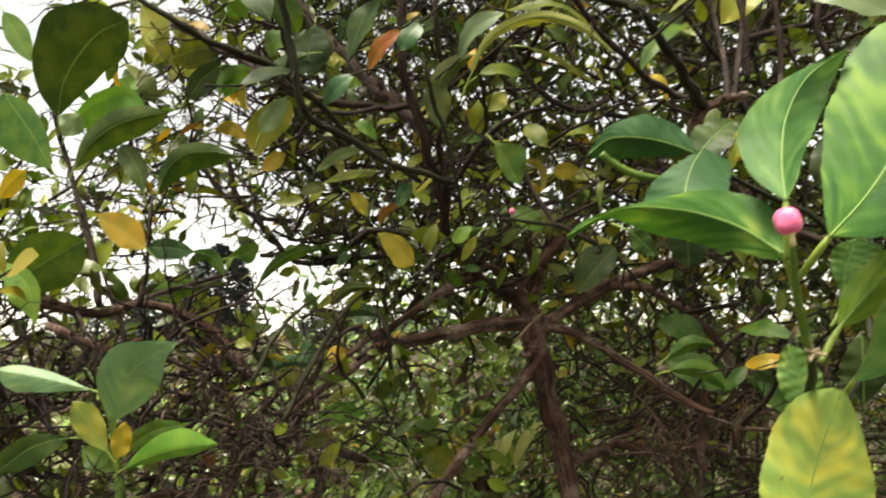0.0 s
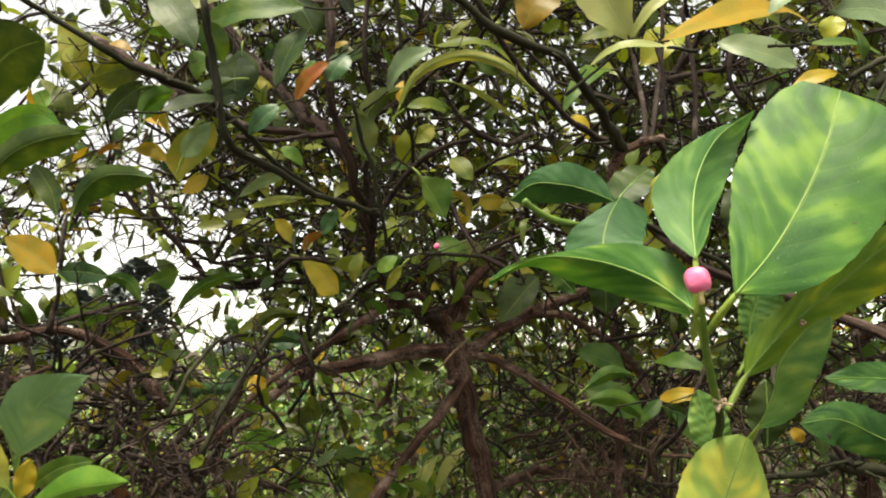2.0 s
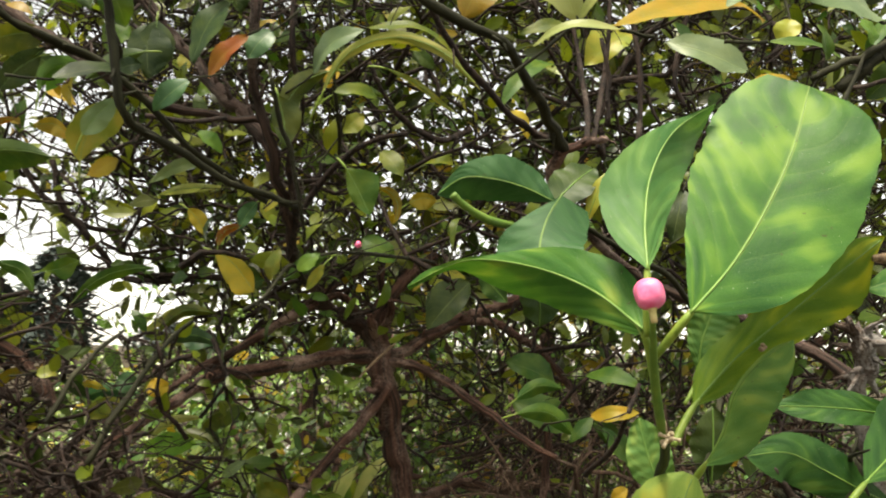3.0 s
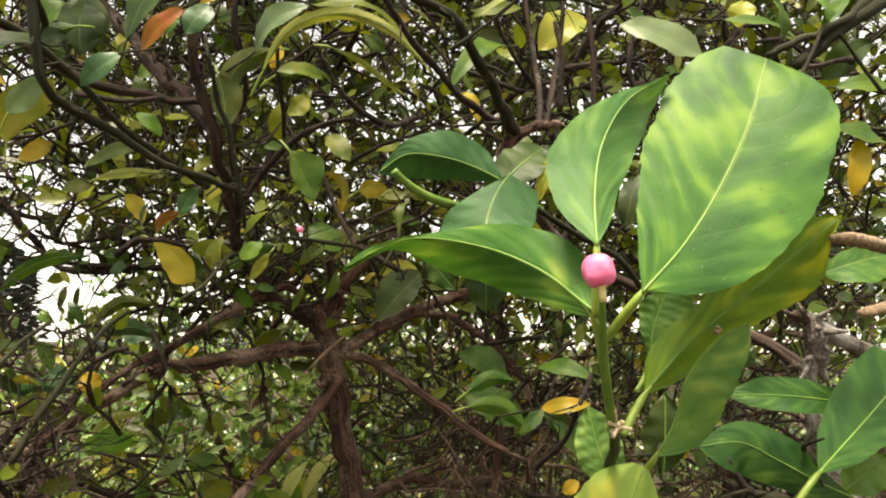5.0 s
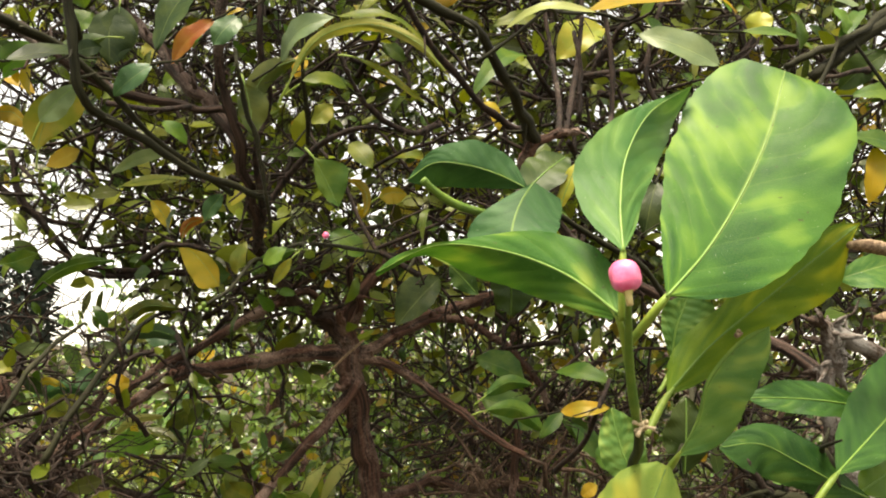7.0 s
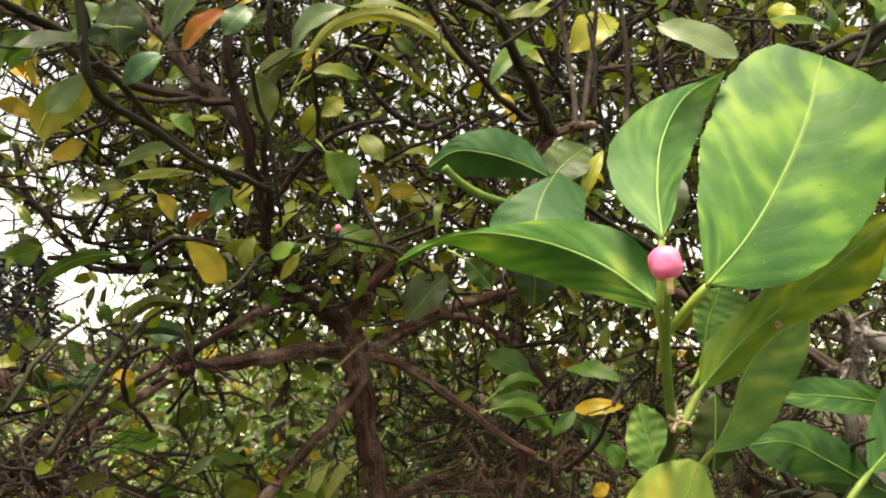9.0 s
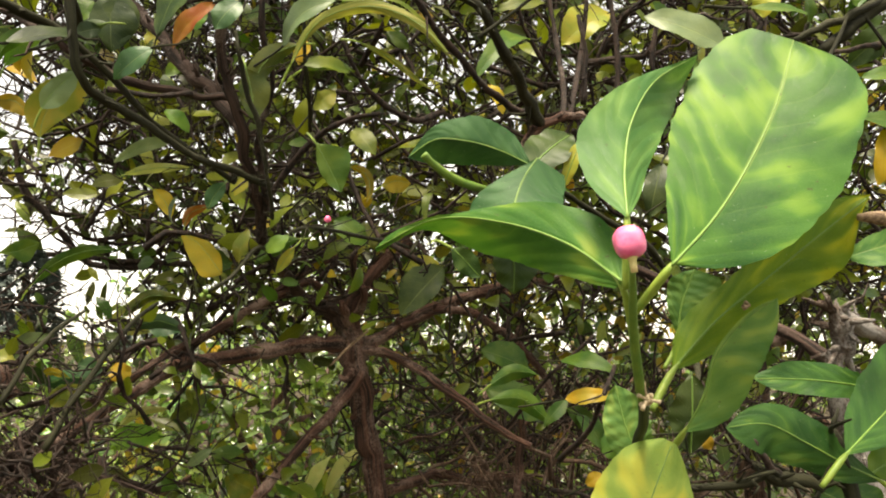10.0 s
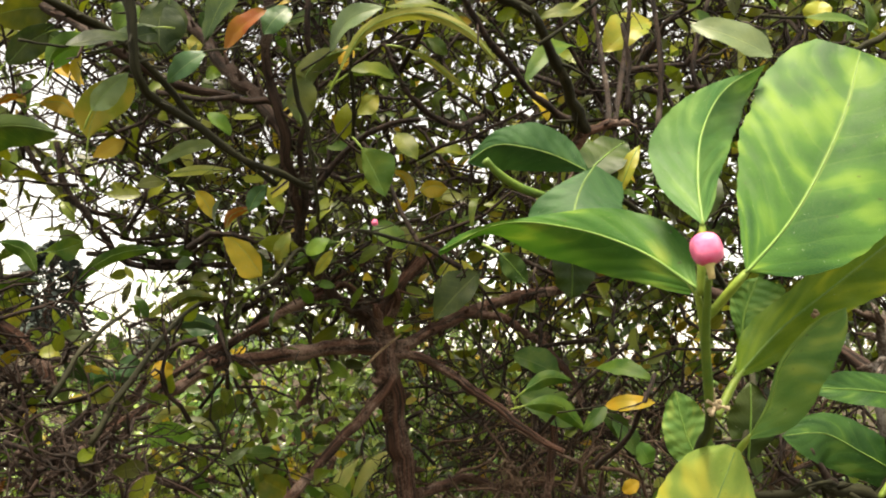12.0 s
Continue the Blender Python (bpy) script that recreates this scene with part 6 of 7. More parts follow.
branch(upper_branch, [(0.283, 1.020, 1.408, 0.0063), (0.284, 1.000, 1.434, 0.0057), (0.309, 1.000, 1.445, 0.0040), (0.334, 1.020, 1.455, 0.0037)], BARK, "limb")
branch(upper_branch, [(0.283, 1.020, 1.408, 0.0063), (0.347, 1.080, 1.362, 0.0051), (0.437, 1.120, 1.313, 0.0055), (0.557, 1.100, 1.271, 0.0063), (0.612, 1.050, 1.219, 0.0074)], LIMB, "limb")
branch(upper_branch, [(0.309, 1.000, 1.443, 0.0032), (0.332, 1.080, 1.522, 0.0029), (0.325, 1.100, 1.614, 0.0025), (0.320, 1.100, 1.672, 0.0025)], TWIG, "twig")
branch(upper_branch, [(0.321, 1.020, 1.450, 0.0032), (0.367, 1.120, 1.550, 0.0031), (0.382, 1.140, 1.631, 0.0026), (0.385, 1.150, 1.696, 0.0027)], TWIG, "twig")
branch(upper_branch, [(0.398, 1.100, 1.459, 0.0036), (0.403, 1.100, 1.549, 0.0031), (0.391, 1.100, 1.635, 0.0032)], TWIG, "twig")
leaf(upper_branch, (0.224, 0.750, 1.451), (0.180, 0.740, 1.502), 0.0430, 15, 0.1, "pale", stalk=(0.23, 0.76, 1.445))
leaf(upper_branch, (0.252, 0.770, 1.457), (0.411, 0.860, 1.512), 0.0272, -30, 0.1, "yellow")
leaf(upper_branch, (0.242, 0.720, 1.433), (0.192, 0.740, 1.427), 0.0081, 35, 0.2, "pale")
leaf(upper_branch, (0.373, 0.680, 1.431), (0.309, 0.650, 1.426), 0.0261, 25, 0.1, "grey")
leaf(upper_branch, (0.224, 0.750, 1.450), (0.259, 0.740, 1.480), 0.0097, -35, 0.2, "pale")
leaf(upper_branch, (0.414, 0.900, 1.469), (0.457, 0.900, 1.482), 0.0171, -30, 0.1, "yellow")
leaf(upper_branch, (0.381, 0.800, 1.517), (0.347, 0.800, 1.491), 0.0179, 30, 0.1, "grey")
branch(upper_branch, [(0.371, 0.740, 1.419, 0.0019), (0.389, 0.735, 1.428, 0.0023), (0.404, 0.730, 1.434, 0.0027), (0.420, 0.730, 1.445, 0.0031), (0.445, 0.730, 1.464, 0.0036)], DARKWOOD, "twig")
branch(upper_branch, [(0.388, 0.740, 1.413, 0.0033), (0.404, 0.735, 1.426, 0.0037), (0.420, 0.730, 1.440, 0.0041), (0.448, 0.730, 1.462, 0.0046)], DARKWOOD, "twig")
branch(upper_branch, [(0.403, 0.750, 1.418, 0.0014), (0.423, 0.750, 1.423, 0.0017), (0.450, 0.760, 1.432, 0.0026)], TWIG, "twig")
branch(upper_branch, [(0.448, 0.730, 1.462, 0.0046), (0.506, 0.750, 1.456, 0.0054), (0.597, 0.800, 1.412, 0.0070), (0.723, 0.900, 1.339, 0.0095), (0.788, 1.000, 1.231, 0.0131)], DARKWOOD, "twig")
branch(upper_branch, [(0.347, 0.660, 1.296, 0.0015), (0.361, 0.660, 1.296, 0.0031), (0.395, 0.680, 1.296, 0.0034), (0.465, 0.720, 1.296, 0.0039), (0.586, 0.800, 1.289, 0.0060)], SCAR, "twig", rough=0.35, label="knobbly cut twig end")
branch(upper_branch, [(0.471, 0.800, 1.269, 0.0022), (0.486, 0.800, 1.271, 0.0040), (0.578, 0.850, 1.292, 0.0052)], SCAR, "twig", rough=0.35)
branch(upper_branch, [(0.358, 1.100, 1.594, 0.0022), (0.367, 1.100, 1.544, 0.0027), (0.363, 1.100, 1.493, 0.0032)], TWIG, "twig")
branch(upper_branch, [(0.510, 1.200, 1.688, 0.0033), (0.486, 1.200, 1.597, 0.0032), (0.500, 1.200, 1.555, 0.0031)], TWIG, "twig")
leaf(upper_branch, (0.465, 0.980, 1.517), (0.389, 1.000, 1.551), 0.0372, 15, 0.06, "grey")
leaf(upper_branch, (0.377, 0.800, 1.468), (0.436, 0.800, 1.458), 0.0112, -30, 0.12, "green")
leaf(upper_branch, (0.381, 0.740, 1.430), (0.377, 0.740, 1.455), 0.0136, 30, 0.1, "green")
leaf(upper_branch, (0.408, 0.730, 1.439), (0.398, 0.730, 1.456), 0.0144, 20, 0.1, "bright")
leaf(upper_branch, (0.401, 0.730, 1.434), (0.429, 0.740, 1.463), 0.0093, -30, 0.1, "green")
leaf(upper_branch, (0.452, 0.750, 1.440), (0.437, 0.780, 1.423), 0.0210, 35, 0.1, "dark")
leaf(upper_branch, (0.578, 0.950, 1.486), (0.637, 0.950, 1.493), 0.0213, -30, 0.1, "green")
leaf(upper_branch, (0.537, 0.900, 1.431), (0.590, 0.900, 1.417), 0.0288, -30, 0.1, "green")
leaf(upper_branch, (0.560, 0.900, 1.423), (0.550, 0.900, 1.371), 0.0197, 20, 0.1, "yellow")
leaf(upper_branch, (0.407, 0.750, 1.289), (0.462, 0.750, 1.303), 0.0252, -20, 0.1, "deep")
leaf(upper_branch, (0.359, 0.900, 1.381), (0.348, 0.900, 1.335), 0.0241, 30, 0.1, "dark")
leaf(upper_branch, (0.458, 0.900, 1.536), (0.452, 0.900, 1.511), 0.0227, 20, 0.1, "lime")
# ---- flowering shoot in front ----
flowering_shoot = thing("flowering_shoot", (0.30, 0.72, 0.0), "young green lemon shoot with one pink flower bud and mottled leaves", "plant")
branch(flowering_shoot, [(0.211, 0.609, 1.260, 0.0012), (0.214, 0.616, 1.252, 0.0015), (0.219, 0.628, 1.239, 0.0019), (0.226, 0.641, 1.223, 0.0021), (0.234, 0.654, 1.207, 0.0023)], GREENWOOD, "stem", steps=6, sides=12, rough=0.05, label="smooth young green stem")
branch(flowering_shoot, [(0.233, 0.652, 1.210, 0.0021), (0.240, 0.668, 1.197, 0.0024), (0.250, 0.700, 1.180, 0.0027), (0.268, 0.735, 1.130, 0.0040), (0.299, 0.730, 0.900, 0.0050), (0.309, 0.730, 0.400, 0.0060), (0.300, 0.720, -0.020, 0.0080)], OLDSTEM, "stem", steps=6, sides=12, rough=0.05, label="older dark green stem")
broad_leaf(flowering_shoot, [(0.2311, 0.6170, 1.2639), (0.2571, 0.6298, 1.2868), (0.2813, 0.6425, 1.3151), (0.3037, 0.6552, 1.3482), (0.3226, 0.6680, 1.3860)],
           (0, 11.6, 23.5, 33.4, 39.9, 41.9, 40.4, 35.1, 20.9), (0, 14.5, 26.3, 36.8, 39.8, 40.1, 37.2, 27.9, 0), "big", facing=(-0.5, -0.84, -0.2), folds=(0.16, 0.1), curl=0.14, lead=0.2,
           petiole=(0.2216, 0.634, 1.2445), label="broad mottled yellow-green leaf")
broad_leaf(flowering_shoot, [(0.2105, 0.6120, 1.2811), (0.2153, 0.6260, 1.3039), (0.2245, 0.6400, 1.3291), (0.2425, 0.6540, 1.3542), (0.2711, 0.6680, 1.3742)],
           (0, 7.7, 18, 21.6, 16.3, 7.4, 1.9, 0.8, 0), (0, 6.3, 9.1, 13.8, 15.5, 15.1, 11.1, 4.4, 0), "folded", facing=(-0.38, -0.89, -0.25), folds=(0.25, -0.95), curl=0.05,
           petiole=(0.2115, 0.617, 1.2535), thick=0.0016, label="pale green leaf folded along its midrib")
broad_leaf(flowering_shoot, [(0.2103, 0.6170, 1.2564), (0.1974, 0.6465, 1.2749), (0.1759, 0.6760, 1.2881), (0.1480, 0.7055, 1.2932), (0.1202, 0.7350, 1.2810)],
           (3.7, 8.9, 14.2, 16.6, 16.8, 13.5, 1.7, 2, 2.1), (0, 13, 17.9, 14.4, 7.9, 1.4, 1.5, 3.8, 0), "arched", facing=(-0.23, -0.96, -0.13), folds=(-0.85, -0.25), curl=0.1,
           petiole=(0.2215, 0.635, 1.2330), thick=0.0014, label="arched green leaf with drooping tip")
broad_leaf(flowering_shoot, [(0.2587, 0.6770, 1.2210), (0.2793, 0.6728, 1.2447), (0.3036, 0.6685, 1.2655), (0.3285, 0.6643, 1.2863), (0.3543, 0.6600, 1.3068)],
           (0, 10.7, 12.1, 11.2, 12, 12.8, 11.8, 9.4, 0.3), (0, 7.4, 11.3, 12.3, 12.9, 19.6, 17.6, 3.9, 0), "gilded", facing=(-0.52, -0.85, -0.06), folds=(-0.5, -0.6), curl=0.1, wave=1.6,
           petiole=(0.2440, 0.667, 1.2035), label="yellowing leaf with a brown blemish")
broad_leaf(flowering_shoot, [(0.2688, 0.6900, 1.2358), (0.2691, 0.6900, 1.2448), (0.2707, 0.6900, 1.2537), (0.2740, 0.6900, 1.2624), (0.2776, 0.6900, 1.2711)],
           (0, 1.2, 3.1, 5.4, 7.7, 9.4, 9.1, 4.3, 0), (0, 5.5, 11.1, 14, 15.6, 16.3, 16.3, 15.2, 12.7), "worn", facing=(-0.44, -0.9, -0.03), petiole=(0.257, 0.682, 1.222), thick=0.0012)
broad_leaf(flowering_shoot, [(0.2653, 0.6800, 1.1919), (0.2718, 0.6713, 1.2096), (0.2736, 0.6625, 1.2285), (0.2820, 0.6538, 1.2436), (0.2940, 0.6450, 1.2543)],
           (0, 0.4, 0.9, 1.3, 1.6, 1.5, 1.9, 1.9, 0), (0, 6.8, 13.9, 17, 18.7, 18, 15.2, 10, 0.2), "worn", facing=(-0.47, -0.88, 0.03), folds=(-1.2, 0.45), curl=0.1,
           petiole=(0.2630, 0.693, 1.1800), thick=0.0016, rib_size=0.7, label="dull green leaf with worn edge")
broad_leaf(flowering_shoot, [(0.2251, 0.6600, 1.1002), (0.2299, 0.6650, 1.1215), (0.2371, 0.6700, 1.1434), (0.2474, 0.6750, 1.1653), (0.2595, 0.6800, 1.1875)],
           (0, 9.2, 20.8, 23.6, 25.1, 25, 23, 16.5, 5), (0, 12, 26.2, 31.4, 30, 25, 17, 9.5, 2), "blanched", facing=(-0.36, -0.92, 0.17), folds=(0.1, -0.25), curl=0.1,
           petiole=(0.2600, 0.690, 1.1200), label="yellow-green leaf with a grey stain")
broad_leaf(flowering_shoot, [(0.2617, 0.7150, 1.1675), (0.2570, 0.7162, 1.1780), (0.2526, 0.7175, 1.1889), (0.2496, 0.7188, 1.2003), (0.2472, 0.7200, 1.2121)],
           (0, 2.7, 7.1, 11.1, 11.9, 10.8, 8.1, 5, 0), (0, 3.1, 7.7, 11.1, 12.6, 12.1, 9.9, 6.5, 0), "worn", facing=(-0.42, -0.9, 0.09), folds=(0.15, 0.15), curl=0.1, petiole=(0.255, 0.712, 1.150), thick=0.0014, rib_size=0.7)
leaf(flowering_shoot, (0.293, 0.730, 1.176), (0.295, 0.730, 1.218), 0.0265, -10, 0.06, "dark", fine=True)
# twig with dark leaves behind the bud
branch(flowering_shoot, [(0.262, 0.690, 1.178, 0.0015), (0.314, 0.760, 1.206, 0.0018), (0.326, 0.800, 1.260, 0.0019), (0.299, 0.790, 1.295, 0.0019), (0.267, 0.775, 1.308, 0.0018), (0.237, 0.765, 1.321, 0.0017), (0.218, 0.765, 1.331, 0.0014), (0.212, 0.765, 1.337, 0.0011)], DARKWOOD, "stem")
branch(flowering_shoot, [(0.246, 0.790, 1.327, 0.0018), (0.213, 0.785, 1.322, 0.0024), (0.1857, 0.772, 1.3241, 0.0026), (0.1716, 0.762, 1.3250, 0.0027), (0.1604, 0.756, 1.3287, 0.0025), (0.1521, 0.752, 1.3334, 0.0023), (0.1471, 0.750, 1.3374, 0.0025)], GREENWOOD, "stem", label="green stub of a broken twig")
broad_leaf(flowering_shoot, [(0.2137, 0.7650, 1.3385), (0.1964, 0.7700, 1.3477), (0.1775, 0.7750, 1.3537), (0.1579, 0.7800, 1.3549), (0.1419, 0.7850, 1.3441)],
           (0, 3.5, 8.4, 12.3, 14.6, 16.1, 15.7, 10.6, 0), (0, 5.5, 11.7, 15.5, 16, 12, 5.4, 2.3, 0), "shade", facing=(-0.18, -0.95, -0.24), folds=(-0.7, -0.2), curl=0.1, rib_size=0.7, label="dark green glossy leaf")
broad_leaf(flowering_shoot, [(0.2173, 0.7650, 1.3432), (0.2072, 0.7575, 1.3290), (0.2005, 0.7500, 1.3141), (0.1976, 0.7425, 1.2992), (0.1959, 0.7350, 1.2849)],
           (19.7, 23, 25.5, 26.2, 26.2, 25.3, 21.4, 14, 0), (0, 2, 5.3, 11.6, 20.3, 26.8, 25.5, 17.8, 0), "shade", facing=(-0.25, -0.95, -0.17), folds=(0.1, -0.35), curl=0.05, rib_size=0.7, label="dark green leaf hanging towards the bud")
leaf(flowering_shoot, (0.200, 0.760, 1.298), (0.202, 0.760, 1.261), 0.0344, -20, 0.05, "dark", fine=True)
leaf(flowering_shoot, (0.249, 0.800, 1.331), (0.212, 0.810, 1.336), 0.0155, 20, 0.05, "green", fine=True)
leaf(flowering_shoot, (0.222, 0.800, 1.345), (0.256, 0.820, 1.375), 0.0324, -30, 0.05, "dark", fine=True)
leaf(flowering_shoot, (0.245, 0.800, 1.334), (0.259, 0.800, 1.368), 0.0102, -30, 0.1, "lime", fine=True)
BUD_AT, BUD_R = (0.207, 0.602, 1.270), 0.0061
SCAR_AT = (0.234, 0.650, 1.209)
# ---- second shoot at its side ----
side_shoot = thing("side_shoot", (0.55, 0.80, 0.0), "low lemon shoot with large deep green leaves", "plant")
branch(side_shoot, [(0.550, 0.800, -0.020, 0.0080), (0.530, 0.800, 0.500, 0.0070), (0.414, 0.760, 1.131, 0.0050), (0.385, 0.755, 1.153, 0.0038), (0.360, 0.755, 1.159, 0.0042), (0.342, 0.760, 1.155, 0.003), (0.305, 0.770, 1.150, 0.002)], DARKWOOD, "stem")
branch(side_shoot, [(0.361, 0.755, 1.159, 0.0025), (0.351, 0.753, 1.169, 0.0022), (0.342, 0.751, 1.181, 0.0018)], TWIG, "stub")
broad_leaf(side_shoot, [(0.4233, 0.7500, 1.1569), (0.3990, 0.7505, 1.1673), (0.3757, 0.7510, 1.1790), (0.3520, 0.7515, 1.1895), (0.3260, 0.7520, 1.1874)],
           (0, 4.9, 10.7, 13.3, 15.3, 18.3, 18.2, 12.9, 0), (0, 2.3, 6.1, 11.9, 15.2, 14.1, 11.7, 5.6, 0), "low", facing=(-0.55, -0.83, 0.12), folds=(0.1, -0.3), curl=0.1, petiole=(0.452, 0.760, 1.136), label="long deep green leaf")
broad_leaf(side_shoot, [(0.3890, 0.7350, 1.1742), (0.4149, 0.7488, 1.1866), (0.4421, 0.7625, 1.2003), (0.4704, 0.7762, 1.2155), (0.5000, 0.7900, 1.2321)],
           (0, 6.2, 13.8, 19.8, 23.6, 25.7, 26.7, 26.9, 24.4), (0, 5.6, 11.7, 15.4, 16.8, 16.2, 12.2, 5, 0), "low", facing=(-0.62, -0.78, 0.07), folds=(0.25, 0.1), curl=0.1, petiole=(0.3720, 0.733, 1.1570), thick=0.0018, label="broad deep green leaf with a pale midrib")
leaf(side_shoot, (0.453, 0.790, 1.209), (0.364, 0.790, 1.214), 0.0272, 30, 0.05, "low", fine=True)
leaf(side_shoot, (0.438, 0.780, 1.156), (0.471, 0.780, 1.176), 0.0270, -20, 0.06, "bright", fine=True)
leaf(side_shoot, (0.385, 0.760, 1.151), (0.436, 0.760, 1.127), 0.0378, -20, 0.06, "deep", fine=True)

# flower bud: five fleshy petals closed over one another
bm = bmesh.new()
bmesh.ops.create_uvsphere(bm, u_segments=30, v_segments=20, radius=1.0)
for v in bm.verts:
    a = math.atan2(v.co.y, v.co.x)
    lobe = 1.0 + 0.05 * math.cos(5 * a + 0.6) * (1 - v.co.z ** 2)
    crease = 1.0 - 0.045 * math.exp(-((math.cos(2.5 * a + 0.9)) / 0.16) ** 2)
    v.co.x, v.co.y = v.co.x * lobe * crease, v.co.y * lobe * crease
    v.co.z = math.copysign(abs(v.co.z) ** 0.8, v.co.z) * 1.08
    v.co *= 1 + 0.045 * math.sin(3.1 * v.co.x + 1.3) * math.cos(2.7 * v.co.z + 2.0 * v.co.y)
bmesh.ops.scale(bm, vec=(BUD_R, BUD_R, BUD_R), verts=bm.verts)
bud = part("flower_bud", bm, BUD, None, "round closed pink flower bud")
bud.location = BUD_AT
bud.rotation_euler = (radians(-8), radians(-6), 0)
under(bud, flowering_shoot)
rows = np.array([(0, 0, -1.9 * BUD_R, 0.0013), (0, 0, -1.45 * BUD_R, 0.0014), (0, 0, -1.15 * BUD_R, 0.0015), (0, 0, -0.98 * BUD_R, 0.0023), (0, 0, -0.86 * BUD_R, 0.0025)])
cv, cf = tube_arrays(rows, 12)
data = bpy.data.meshes.new("calyx")
data.from_pydata(cv.tolist(), [], cf)
part_mesh("calyx", data, CALYX, bud, "pale yellow-green calyx cup")


def knob_cluster(parent, at, size, count, seed, mat, name, label):
    rng = np.random.default_rng(seed)
    for k in range(count):
        bm = bmesh.new()
        bmesh.ops.create_icosphere(bm, subdivisions=2, radius=size * rng.uniform(0.6, 1.1))
        for v in bm.verts:
            v.co *= 1 + 0.25 * noise.noise(v.co * 900 + Vector((seed, k, 0)))
        ob = part(name, bm, mat, None, label)
        ob.location = Vector(at) + Vector(rng.uniform(-1.6, 1.6, 3)) * size
        under(ob, parent)


knob_cluster(flowering_shoot, SCAR_AT, 0.0013, 11, 5, STUB, "flower_scar", "corky scar of a fallen flower")
for dx, dz, reach in ((-0.0055, 0.002, 0.0009), (-0.003, 0.0075, 0.0006), (0.0045, -0.001, 0.0009), (-0.004, -0.004, 0.001)):
    sx, sy, sz = SCAR_AT
    branch(flowering_shoot, [(sx, sy, sz, reach), (sx + 0.6 * dx, sy - 0.003, sz + 0.5 * dz, reach * 0.8), (sx + dx, sy - 0.004, sz + dz, reach * 1.25)], STUB, "flower_stub", 3, 7, 0.15)

knob_cluster(lemon_tree, (0.622, 1.900, 1.240), 0.0055, 1, 60, CALYX, "flower_bud", "small closed pinkish bud")
knob_cluster(lemon_tree, (0.649, 1.900, 1.220), 0.0055, 1, 61, CALYX, "flower_bud", "small closed pinkish bud")
knob_cluster(lemon_tree, (0.681, 1.900, 1.217), 0.0055, 1, 62, CALYX, "flower_bud", "small closed pinkish bud")
knob_cluster(lemon_tree, (0.657, 1.950, 1.259), 0.0055, 1, 63, CALYX, "flower_bud", "small closed pinkish bud")
knob_cluster(lemon_tree, (0.093, 1.010, 1.335), 0.0038, 1, 70, BUD, "flower_bud", "small closed pink bud")
knob_cluster(lemon_tree, (-0.029, 1.180, 1.283), 0.0028, 7, 71, GREENWOOD, "twig_bud", "green buds at a twig end")
knob_cluster(flowering_shoot, (0.276, 0.640, 1.251), 0.0012, 5, 72, SCAR, "blemish", "brown corky blemish")


# ---- procedural twigs and leaves ----
STOCK, STOCK_SHARE = [], []
for stock_look, stock_share in (("olive", 0.26), ("green", 0.28), ("dark", 0.2), ("bright", 0.1), ("lime", 0.09), ("yellow", 0.07)):
    for k in range(3):
        stock = leaf_mesh("leaf", *leaf_arrays(1.0, (0.42, 0.48, 0.54)[k], (0.05, 0.12, 0.18)[k], (0.15, 0.3, 0.4)[k], 0.0, 6, 1, 0.5, k, (0.3, -0.3, 0.1)[k]))
        stock.materials.append(LEAF[stock_look])
        stock.shade_smooth()
        STOCK.append(stock)
        STOCK_SHARE.append(stock_share / 3)


